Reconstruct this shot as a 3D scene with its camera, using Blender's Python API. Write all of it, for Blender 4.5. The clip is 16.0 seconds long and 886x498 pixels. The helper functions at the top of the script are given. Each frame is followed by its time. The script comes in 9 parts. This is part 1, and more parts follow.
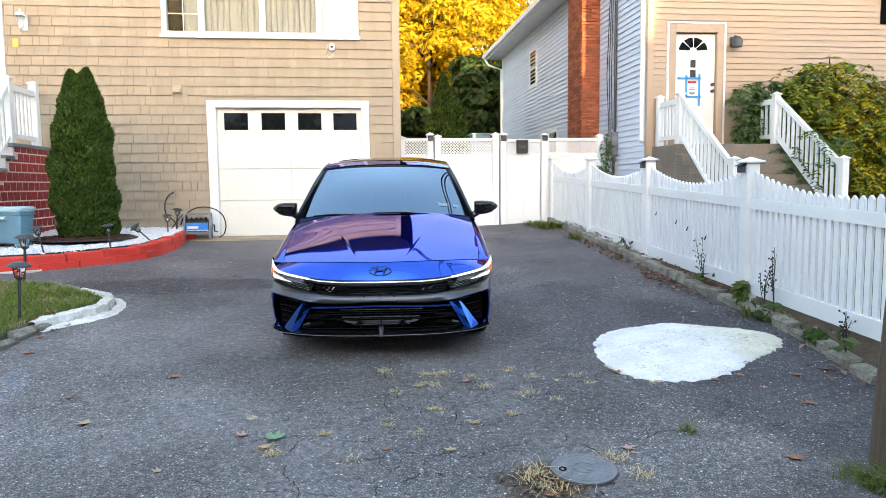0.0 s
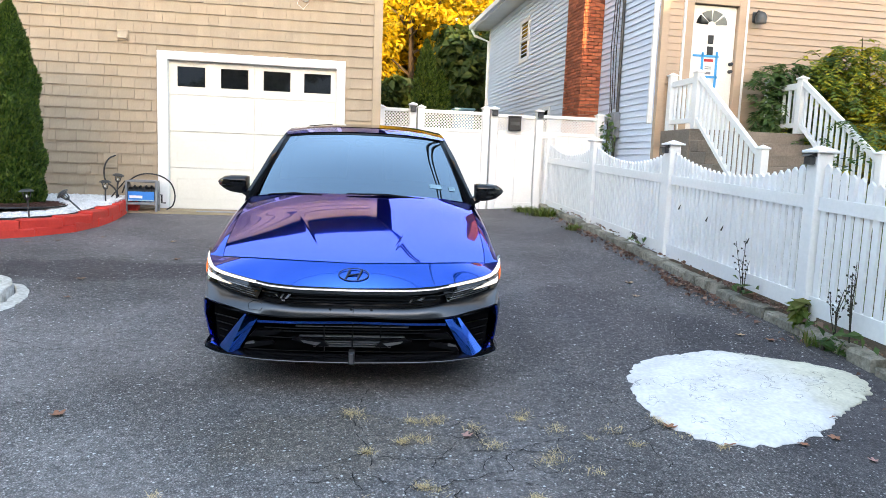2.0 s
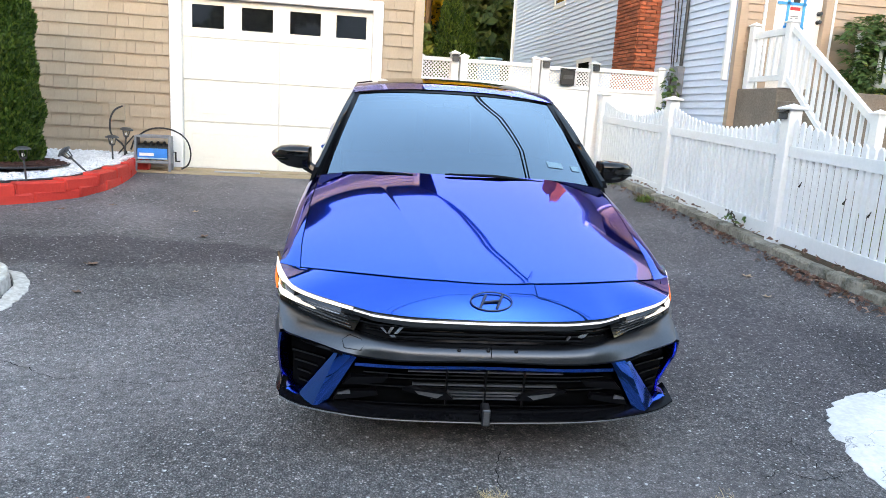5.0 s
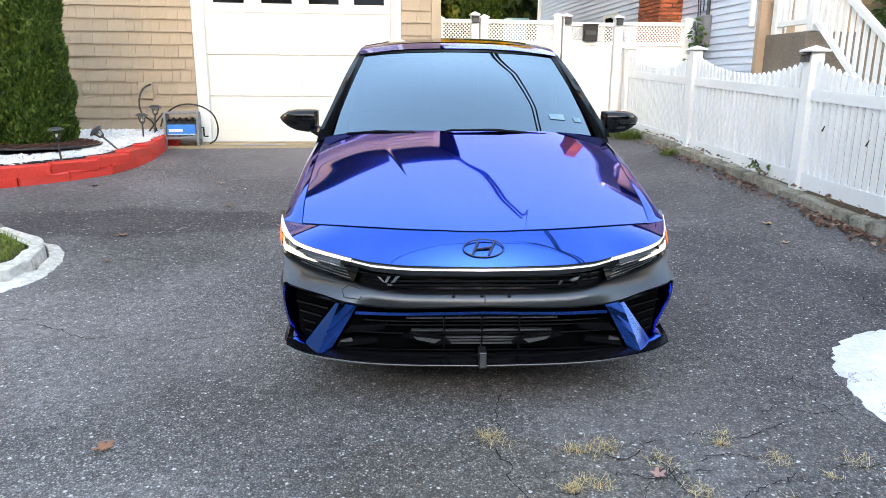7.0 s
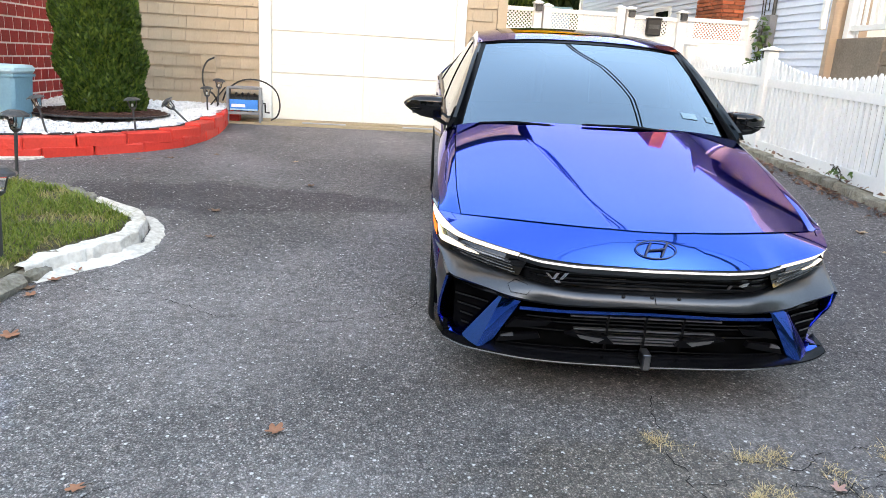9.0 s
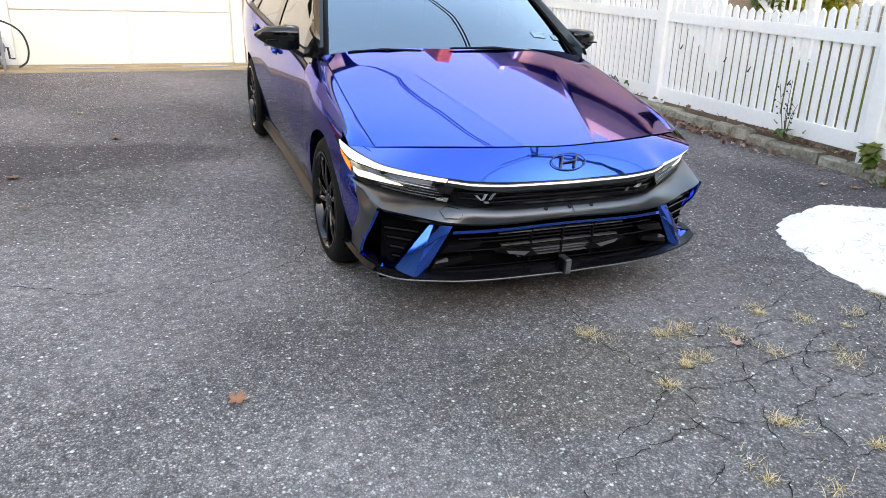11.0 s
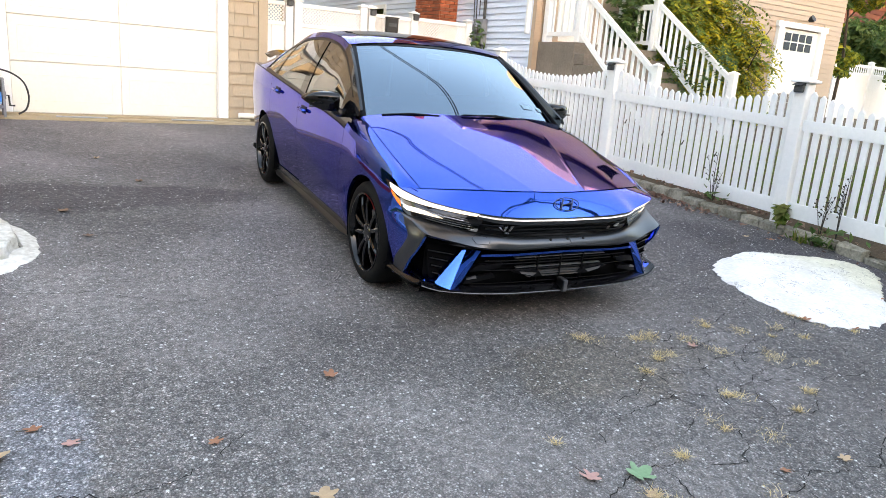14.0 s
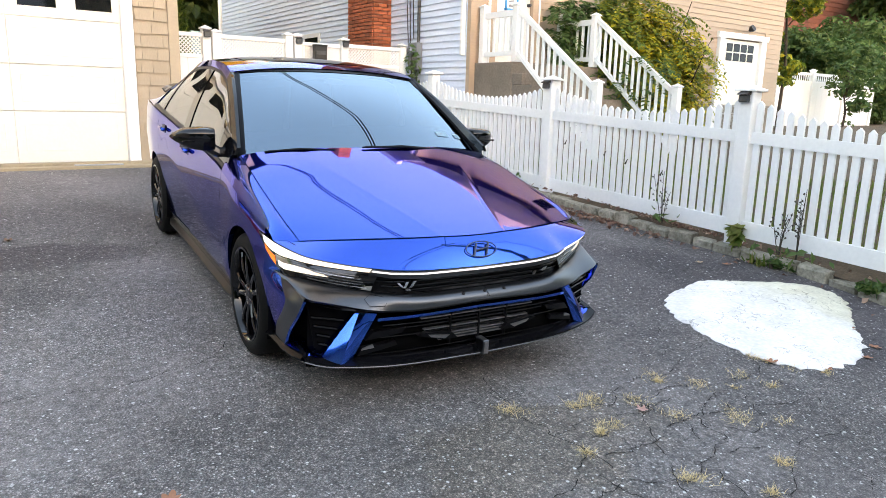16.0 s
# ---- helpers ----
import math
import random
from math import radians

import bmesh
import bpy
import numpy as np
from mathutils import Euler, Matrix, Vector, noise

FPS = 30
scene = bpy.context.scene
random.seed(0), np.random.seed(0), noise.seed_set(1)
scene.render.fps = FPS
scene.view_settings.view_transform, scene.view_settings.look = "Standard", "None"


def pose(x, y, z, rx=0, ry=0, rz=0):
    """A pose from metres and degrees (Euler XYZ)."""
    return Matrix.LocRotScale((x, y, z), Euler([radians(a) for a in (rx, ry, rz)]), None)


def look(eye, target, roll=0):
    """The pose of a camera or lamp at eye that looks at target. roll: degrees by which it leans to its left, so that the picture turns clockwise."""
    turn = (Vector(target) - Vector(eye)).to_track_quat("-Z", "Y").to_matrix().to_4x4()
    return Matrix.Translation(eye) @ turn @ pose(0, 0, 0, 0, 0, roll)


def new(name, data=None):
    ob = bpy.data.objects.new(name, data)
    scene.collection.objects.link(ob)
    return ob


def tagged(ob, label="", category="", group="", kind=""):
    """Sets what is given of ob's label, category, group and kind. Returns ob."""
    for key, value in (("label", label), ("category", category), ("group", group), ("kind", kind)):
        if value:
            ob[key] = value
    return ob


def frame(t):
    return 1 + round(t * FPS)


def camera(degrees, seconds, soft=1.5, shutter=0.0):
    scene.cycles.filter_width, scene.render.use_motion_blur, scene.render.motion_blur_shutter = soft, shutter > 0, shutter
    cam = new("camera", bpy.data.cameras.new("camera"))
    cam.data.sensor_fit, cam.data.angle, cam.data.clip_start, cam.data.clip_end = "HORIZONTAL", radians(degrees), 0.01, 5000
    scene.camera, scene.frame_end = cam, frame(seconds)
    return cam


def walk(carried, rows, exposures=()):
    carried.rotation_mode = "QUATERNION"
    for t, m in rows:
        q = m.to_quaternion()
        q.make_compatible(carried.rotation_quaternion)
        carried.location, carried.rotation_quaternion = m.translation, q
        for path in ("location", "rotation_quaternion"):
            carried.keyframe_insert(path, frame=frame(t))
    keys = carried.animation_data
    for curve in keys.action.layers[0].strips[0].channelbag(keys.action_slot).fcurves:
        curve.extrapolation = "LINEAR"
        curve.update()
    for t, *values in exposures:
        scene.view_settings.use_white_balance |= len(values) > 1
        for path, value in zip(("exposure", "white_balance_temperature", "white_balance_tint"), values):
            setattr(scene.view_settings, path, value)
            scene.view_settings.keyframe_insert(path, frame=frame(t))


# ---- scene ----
cam = camera(65.0, 16.0, soft=0.8)
PATH = [
    (0, (0.078, 0.323, 1.368), (0.316, 2.301, 1.187), -0.6),
    (0.5, (0.17, 0.577, 1.387), (0.438, 2.551, 1.206), -1.0),
    (1, (0.088, 1.006, 1.363), (0.405, 2.969, 1.151), 0.0),
    (1.5, (0.066, 1.333, 1.382), (0.406, 3.291, 1.152), 1.0),
    (2, (0.093, 1.744, 1.366), (0.416, 3.703, 1.122), 2.2),
    (2.5, (0.039, 2.079, 1.355), (0.362, 4.037, 1.101), 3.7),
    (3, (-0.105, 2.449, 1.392), (0.257, 4.4, 1.141), 4.3),
    (3.5, (-0.19, 2.745, 1.381), (0.176, 4.695, 1.127), 3.2),
    (4, (-0.247, 3.046, 1.418), (0.094, 4.998, 1.148), 2.1),
    (4.5, (-0.339, 3.066, 1.455), (-0.023, 5.016, 1.145), 2.0),
    (5, (-0.429, 3.036, 1.453), (-0.095, 4.97, 1.069), 3.3),
    (5.2, (-0.464, 3.03, 1.445), (-0.103, 4.952, 1.025), 4.1),
    (7.3, (-0.237, 2.895, 1.402), (-0.041, 4.825, 0.923), -0.05),
    (7.5, (-0.289, 2.899, 1.412), (-0.123, 4.831, 0.931), 0.45),
    (8, (-0.523, 2.878, 1.409), (-0.419, 4.811, 0.913), 2.2),
    (8.2, (-0.599, 2.889, 1.398), (-0.501, 4.818, 0.888), 2.9),
    (10.3, (-1.465, 3.274, 1.445), (-0.839, 5.098, 0.917), 1.5),
    (10.5, (-1.535, 3.296, 1.388), (-0.824, 5.049, 0.737), 2.0),
    (11, (-1.585, 3.211, 1.37), (-0.746, 4.898, 0.698), 1.6),
    (11.5, (-1.696, 2.948, 1.366), (-0.749, 4.601, 0.757), 0.1),
    (12, (-1.819, 2.737, 1.411), (-0.798, 4.387, 0.924), -1.1),
    (12.5, (-2.133, 2.685, 1.39), (-1.134, 4.355, 0.927), -0.9),
    (13, (-2.396, 2.684, 1.36), (-1.424, 4.352, 0.836), 1.0),
    (13.5, (-2.4, 2.663, 1.395), (-1.336, 4.275, 0.877), 4.0),
    (14, (-2.452, 2.699, 1.402), (-1.416, 4.337, 0.91), 4.4),
    (14.5, (-2.373, 2.775, 1.381), (-1.407, 4.461, 0.908), 2.8),
    (15, (-2.158, 2.939, 1.369), (-1.244, 4.663, 0.927), -0.1),
    (15.5, (-1.959, 2.975, 1.412), (-0.958, 4.647, 0.96), -0.6),
    (16, (-1.772, 3.121, 1.404), (-0.647, 4.721, 0.988), 1.6),
]
walk(cam, [(t, look(eye, target, roll)) for t, eye, target, roll in PATH], [(0, 3.74, 7900, 18), (4, 3.85, 7950, 18), (8, 4.02, 8700, 20), (11, 4.1, 9300, 23), (13, 4.03, 9300, 23), (16, 3.98, 9100, 22)])

SKY = 0.15
CAR_BLUE, CAR_YAW = (0.0005, 0.140, 0.74), 4.2

# ---- world, sun, exposure ----
SUN_EL, SUN_AZ = 6.0, 6.0            # degrees; the sun stands low behind the first eye, a little to the right
world = bpy.data.worlds.new("sky")
scene.world = world
world.use_nodes = True
wn = world.node_tree.nodes
sky = wn.new("ShaderNodeTexSky")
sky.sky_type, sky.sun_disc = "NISHITA", False
sky.sun_elevation, sky.sun_rotation = radians(SUN_EL), radians(180 + SUN_AZ)
sky.dust_density, sky.ozone_density, sky.air_density = 1.2, 1.6, 1.0
wn["Background"].inputs["Strength"].default_value = SKY
world.node_tree.links.new(sky.outputs["Color"], wn["Background"].inputs["Color"])
sun = new("sun", bpy.data.lights.new("sun", "SUN"))
sun.data.energy, sun.data.angle, sun.data.color = 0.9, radians(0.5), (1.0, 0.76, 0.44)
sun.matrix_world = look((math.sin(radians(SUN_AZ)) * 20, -math.cos(radians(SUN_AZ)) * 20, math.tan(radians(SUN_EL)) * 20), (0, 0, 0))


# ---- materials ----
def surface(name, a, b=None, scale=6.0, fine=60.0, rough=0.6, metal=0.0, bump=0.0, bscale=80.0, coat=0.0, vary=0.0, spec=0.5, stretch=None, detail=6.0):
    """A surface whose colour wanders between a and b at two scales, with fine relief; vary: change from piece to piece."""
    m = bpy.data.materials.new(name)
    m.use_nodes = True
    nt = m.node_tree
    n, l = nt.nodes, nt.links
    p = n["Principled BSDF"]
    b = b or tuple(c * 0.8 for c in a)
    tc = n.new("ShaderNodeTexCoord")
    src = tc.outputs["Object"]
    if stretch:
        mp = n.new("ShaderNodeMapping")
        mp.inputs["Scale"].default_value = stretch
        l.new(src, mp.inputs["Vector"])
        src = mp.outputs["Vector"]
    big, small = n.new("ShaderNodeTexNoise"), n.new("ShaderNodeTexNoise")
    for t, s in ((big, scale), (small, fine)):
        t.inputs["Scale"].default_value, t.inputs["Detail"].default_value = s, detail
        l.new(src, t.inputs["Vector"])
    mean = n.new("ShaderNodeMath")
    mean.operation = "MULTIPLY_ADD"
    mean.inputs[1].default_value = 0.45
    l.new(small.outputs["Fac"], mean.inputs[0])
    half = n.new("ShaderNodeMath")
    half.operation = "MULTIPLY"
    half.inputs[1].default_value = 0.55
    l.new(big.outputs["Fac"], half.inputs[0])
    l.new(half.outputs[0], mean.inputs[2])
    ramp = n.new("ShaderNodeValToRGB")
    ramp.color_ramp.elements[0].position, ramp.color_ramp.elements[1].position = 0.36, 0.64
    ramp.color_ramp.elements[0].color, ramp.color_ramp.elements[1].color = (*b, 1), (*a, 1)
    l.new(mean.outputs[0], ramp.inputs["Fac"])
    out = ramp.outputs["Color"]
    if vary:
        info = n.new("ShaderNodeObjectInfo")
        geo = n.new("ShaderNodeNewGeometry")
        add = n.new("ShaderNodeMath")
        add.operation = "ADD"
        l.new(info.outputs["Random"], add.inputs[0])
        l.new(geo.outputs["Random Per Island"], add.inputs[1])
        fr = n.new("ShaderNodeMath")
        fr.operation = "FRACT"
        l.new(add.outputs[0], fr.inputs[0])
        rng = n.new("ShaderNodeMapRange")
        rng.inputs["To Min"].default_value, rng.inputs["To Max"].default_value = 1 - vary, 1 + vary
        l.new(fr.outputs[0], rng.inputs["Value"])
        hsv = n.new("ShaderNodeHueSaturation")
        l.new(rng.outputs[0], hsv.inputs["Value"])
        l.new(out, hsv.inputs["Color"])
        out = hsv.outputs["Color"]
    l.new(out, p.inputs["Base Color"])
    p.inputs["Roughness"].default_value, p.inputs["Metallic"].default_value = rough, metal
    p.inputs["Specular IOR Level"].default_value = spec
    p.inputs["Coat Weight"].default_value, p.inputs["Coat Roughness"].default_value = coat, 0.03
    if bump:
        t = n.new("ShaderNodeTexNoise")
        t.inputs["Scale"].default_value, t.inputs["Detail"].default_value = bscale, 8
        l.new(src, t.inputs["Vector"])
        bp = n.new("ShaderNodeBump")
        bp.inputs["Strength"].default_value, bp.inputs["Distance"].default_value = bump, 0.01
        l.new(t.outputs["Fac"], bp.inputs["Height"])
        l.new(bp.outputs["Normal"], p.inputs["Normal"])
    return m


def leafy(name, a, b, c, through_light=0.35):
    """Leaves: three colours from leaf to leaf, thin enough to let some light through."""
    m = bpy.data.materials.new(name)
    m.use_nodes = True
    n, l = m.node_tree.nodes, m.node_tree.links
    p = n["Principled BSDF"]
    geo = n.new("ShaderNodeNewGeometry")
    ramp = n.new("ShaderNodeValToRGB")
    ramp.color_ramp.elements[0].color, ramp.color_ramp.elements[1].color = (*a, 1), (*c, 1)
    e = ramp.color_ramp.elements.new(0.5)
    e.color = (*b, 1)
    l.new(geo.outputs["Random Per Island"], ramp.inputs["Fac"])
    l.new(ramp.outputs["Color"], p.inputs["Base Color"])
    p.inputs["Roughness"].default_value = 0.55
    p.inputs["Specular IOR Level"].default_value = 0.3
    tr = n.new("ShaderNodeBsdfTranslucent")
    l.new(ramp.outputs["Color"], tr.inputs["Color"])
    mix = n.new("ShaderNodeMixShader")
    mix.inputs["Fac"].default_value = through_light
    l.new(p.outputs[0], mix.inputs[1])
    l.new(tr.outputs[0], mix.inputs[2])
    l.new(mix.outputs[0], n["Material Output"].inputs["Surface"])
    return m


def lamp_surface(name, colour, strength):
    m = bpy.data.materials.new(name)
    m.use_nodes = True
    p = m.node_tree.nodes["Principled BSDF"]
    p.inputs["Base Color"].default_value = (*colour, 1)
    p.inputs["Emission Color"].default_value, p.inputs["Emission Strength"].default_value = (*colour, 1), strength
    return m


def glass(name, tint, rough=0.01):
    m = bpy.data.materials.new(name)
    m.use_nodes = True
    p = m.node_tree.nodes["Principled BSDF"]
    p.inputs["Base Color"].default_value, p.inputs["Roughness"].default_value = (*tint, 1), rough
    p.inputs["Transmission Weight"].default_value, p.inputs["IOR"].default_value = 1.0, 1.5
    return m


M_WHITE = surface("white_vinyl", (0.86, 0.86, 0.85), (0.78, 0.785, 0.775), 1.5, 30, 0.45, bump=0.02, bscale=40)
M_WHITE_DULL = surface("white_painted_wood", (0.78, 0.77, 0.74), (0.66, 0.65, 0.61), 2.5, 40, 0.5, bump=0.04, bscale=60)
M_DOOR = surface("garage_door_paint", (0.80, 0.78, 0.715), (0.745, 0.725, 0.655), 1.2, 30, 0.42, bump=0.02, bscale=50)
M_TAN = surface("tan_shingle", (0.400, 0.318, 0.228), (0.335, 0.265, 0.190), 1.3, 26, 0.6, bump=0.25, bscale=22, vary=0.05, stretch=(5, 1, 1))
M_TAN_TRIM = surface("tan_trim", (0.43, 0.345, 0.25), (0.38, 0.305, 0.22), 2, 40, 0.5)
M_BEIGE = surface("beige_siding", (0.44, 0.325, 0.238), (0.39, 0.288, 0.208), 0.9, 20, 0.5, bump=0.08, bscale=14, vary=0.03, stretch=(0.4, 1, 4))
M_BLUEWHITE = surface("pale_blue_siding", (0.68, 0.76, 0.88), (0.62, 0.69, 0.81), 0.8, 20, 0.5, bump=0.05, bscale=14, vary=0.03)
M_BRICK = surface("chimney_brick", (0.46, 0.13, 0.06), (0.30, 0.075, 0.035), 5, 60, 0.85, bump=0.5, bscale=60, vary=0.35)
M_MORTAR = surface("mortar", (0.40, 0.34, 0.29), (0.30, 0.25, 0.21), 8, 80, 0.95, bump=0.4)
M_REDBRICK = surface("red_painted_brick", (0.42, 0.018, 0.020), (0.32, 0.013, 0.016), 4, 50, 0.42, bump=0.35, bscale=50, vary=0.12)
M_WHITEMORTAR = surface("white_mortar", (0.86, 0.80, 0.78), (0.74, 0.66, 0.64), 8, 60, 0.9, bump=0.3)
M_REDBLOCK = surface("red_painted_block", (0.74, 0.052, 0.032), (0.62, 0.036, 0.024), 3, 40, 0.5, bump=0.7, bscale=45, vary=0.08)
M_STONE = surface("granite_kerb", (0.34, 0.31, 0.255), (0.13, 0.12, 0.088), 9, 50, 0.85, bump=0.9, bscale=40, vary=0.18)
M_CONCRETE = surface("old_concrete", (0.27, 0.22, 0.175), (0.16, 0.13, 0.105), 2.5, 40, 0.9, bump=0.4, bscale=50)
M_WHITEWASH = surface("white_painted_concrete", (0.80, 0.78, 0.73), (0.42, 0.39, 0.34), 7, 35, 0.85, bump=0.7, bscale=45)
M_APRON = surface("smeared_concrete", (0.84, 0.81, 0.75), (0.44, 0.40, 0.33), 3.2, 28, 0.9, bump=0.9, bscale=38)
M_SOIL = surface("dry_soil", (0.13, 0.085, 0.05), (0.06, 0.04, 0.025), 5, 60, 0.95, bump=0.9, bscale=50)
M_MULCH = surface("brown_mulch", (0.10, 0.035, 0.025), (0.035, 0.014, 0.010), 20, 90, 0.95, bump=1.0, bscale=70)
M_GRAVEL = surface("white_gravel", (0.80, 0.80, 0.80), (0.60, 0.60, 0.61), 8, 60, 0.8, vary=0.14)
M_GRASSBASE = surface("lawn_soil", (0.10, 0.085, 0.045), (0.065, 0.055, 0.03), 5, 60, 0.95, bump=0.8)
M_WOOD = surface("weathered_wood", (0.17, 0.115, 0.075), (0.085, 0.055, 0.036), 4, 50, 0.85, bump=0.8, bscale=40, stretch=(6, 6, 0.5))
M_PLANK = surface("pale_plank", (0.46, 0.37, 0.25), (0.30, 0.23, 0.15), 3, 40, 0.85, bump=0.5, bscale=40, stretch=(0.6, 6, 6))
M_ROOF = surface("roof_shingle", (0.09, 0.08, 0.075), (0.05, 0.045, 0.042), 6, 60, 0.9, bump=0.6, vary=0.2)
M_BLACK = surface("black_plastic", (0.018, 0.018, 0.019), (0.012, 0.012, 0.013), 6, 80, 0.5, bump=0.05, bscale=200)
# near-black and almost without gloss: the shade of hollows put into colour
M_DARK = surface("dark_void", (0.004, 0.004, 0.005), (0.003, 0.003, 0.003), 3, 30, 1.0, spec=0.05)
M_PEWTER = surface("grey_lamp_metal", (0.075, 0.08, 0.085), (0.045, 0.048, 0.05), 8, 60, 0.45, metal=0.3, bump=0.1)
M_GREYPLASTIC = surface("grey_plastic", (0.23, 0.24, 0.26), (0.17, 0.18, 0.195), 4, 50, 0.55, bump=0.05)
M_TEAL = surface("teal_cooler_plastic", (0.15, 0.32, 0.41), (0.125, 0.27, 0.35), 3, 50, 0.5, bump=0.06, bscale=150)
M_PALETEAL = surface("pale_cooler_lid", (0.42, 0.62, 0.69), (0.36, 0.54, 0.61), 3, 50, 0.5, bump=0.05, bscale=150)
M_CURTAIN = surface("curtain_cloth", (0.52, 0.51, 0.46), (0.36, 0.35, 0.31), 3, 20, 0.9, stretch=(8, 1, 0.4))
M_PANE = glass("window_glass", (0.82, 0.86, 0.86))
M_PANE.node_tree.nodes["Principled BSDF"].inputs["IOR"].default_value = 1.12   # low IOR, so that the panes mirror less of the sky
PANE_DARK = surface("dark_window_glass", (0.012, 0.013, 0.015), (0.008, 0.009, 0.010), 2, 20, 0.04, spec=0.6)
M_CRACK = surface("crack_dirt", (0.035, 0.033, 0.032), (0.02, 0.019, 0.018), 12, 90, 1.0, spec=0.1)
M_IRON = surface("cast_cover", (0.21, 0.22, 0.235), (0.12, 0.13, 0.14), 9, 70, 0.5, metal=0.3, bump=0.35, bscale=90)
M_BLUETAPE = surface("blue_tape", (0.02, 0.33, 0.72), (0.018, 0.28, 0.62), 8, 60, 0.6)
M_PAPER = surface("notice_paper", (0.74, 0.74, 0.70), (0.66, 0.66, 0.62), 5, 60, 0.8)
M_REDINK = surface("red_ink", (0.55, 0.03, 0.04), (0.45, 0.03, 0.03), 8, 60, 0.7)
M_YELLOW = surface("yellow_brass", (0.70, 0.50, 0.10), (0.55, 0.38, 0.07), 8, 60, 0.4)
M_BLUELABEL = surface("blue_label", (0.01, 0.24, 0.72), (0.01, 0.20, 0.60), 8, 60, 0.4)
M_STEEL = surface("galvanised_steel", (0.40, 0.41, 0.43), (0.30, 0.31, 0.33), 6, 60, 0.4, metal=0.7)
M_CABLE = surface("dark_cable", (0.03, 0.03, 0.035), (0.02, 0.02, 0.022), 6, 60, 0.6)
M_FARRED = surface("red_clapboard", (0.17, 0.052, 0.034), (0.12, 0.037, 0.025), 1, 15, 0.75, bump=0.2, vary=0.06)
M_BARK = surface("bark", (0.085, 0.06, 0.042), (0.04, 0.03, 0.022), 5, 40, 0.95, bump=1.0, bscale=30, stretch=(4, 4, 0.7))
L_YELLOW = leafy("yellow_leaves", (0.46, 0.29, 0.012), (0.62, 0.43, 0.02), (0.20, 0.19, 0.02))
L_WOODS = leafy("dark_green_leaves", (0.022, 0.050, 0.014), (0.040, 0.080, 0.020), (0.075, 0.10, 0.022))
L_ARBOR = leafy("arborvitae_fronds", (0.012, 0.036, 0.005), (0.042, 0.098, 0.012), (0.115, 0.175, 0.028), 0.25)
L_BUSH = leafy("vine_leaves", (0.075, 0.135, 0.024), (0.16, 0.22, 0.028), (0.38, 0.34, 0.03))
L_GOLD = leafy("turning_leaves", (0.20, 0.24, 0.024), (0.42, 0.37, 0.024), (0.60, 0.46, 0.024))
L_VINE = leafy("dark_vine_leaves", (0.045, 0.10, 0.030), (0.070, 0.14, 0.040), (0.13, 0.18, 0.05))
L_GRASS = leafy("grass_blades", (0.070, 0.13, 0.018), (0.12, 0.18, 0.028), (0.20, 0.19, 0.06))
L_LAWN = leafy("lawn_blades", (0.10, 0.165, 0.022), (0.18, 0.255, 0.036), (0.31, 0.31, 0.09), 0.25)
L_DRYGRASS = leafy("dry_grass_blades", (0.50, 0.40, 0.20), (0.40, 0.32, 0.14), (0.28, 0.27, 0.09))
L_STRAW = leafy("straw_blades", (0.82, 0.66, 0.40), (0.74, 0.57, 0.32), (0.60, 0.46, 0.22))
L_FALLEN = leafy("fallen_leaves", (0.22, 0.112, 0.078), (0.125, 0.066, 0.050), (0.40, 0.26, 0.19), 0.1)


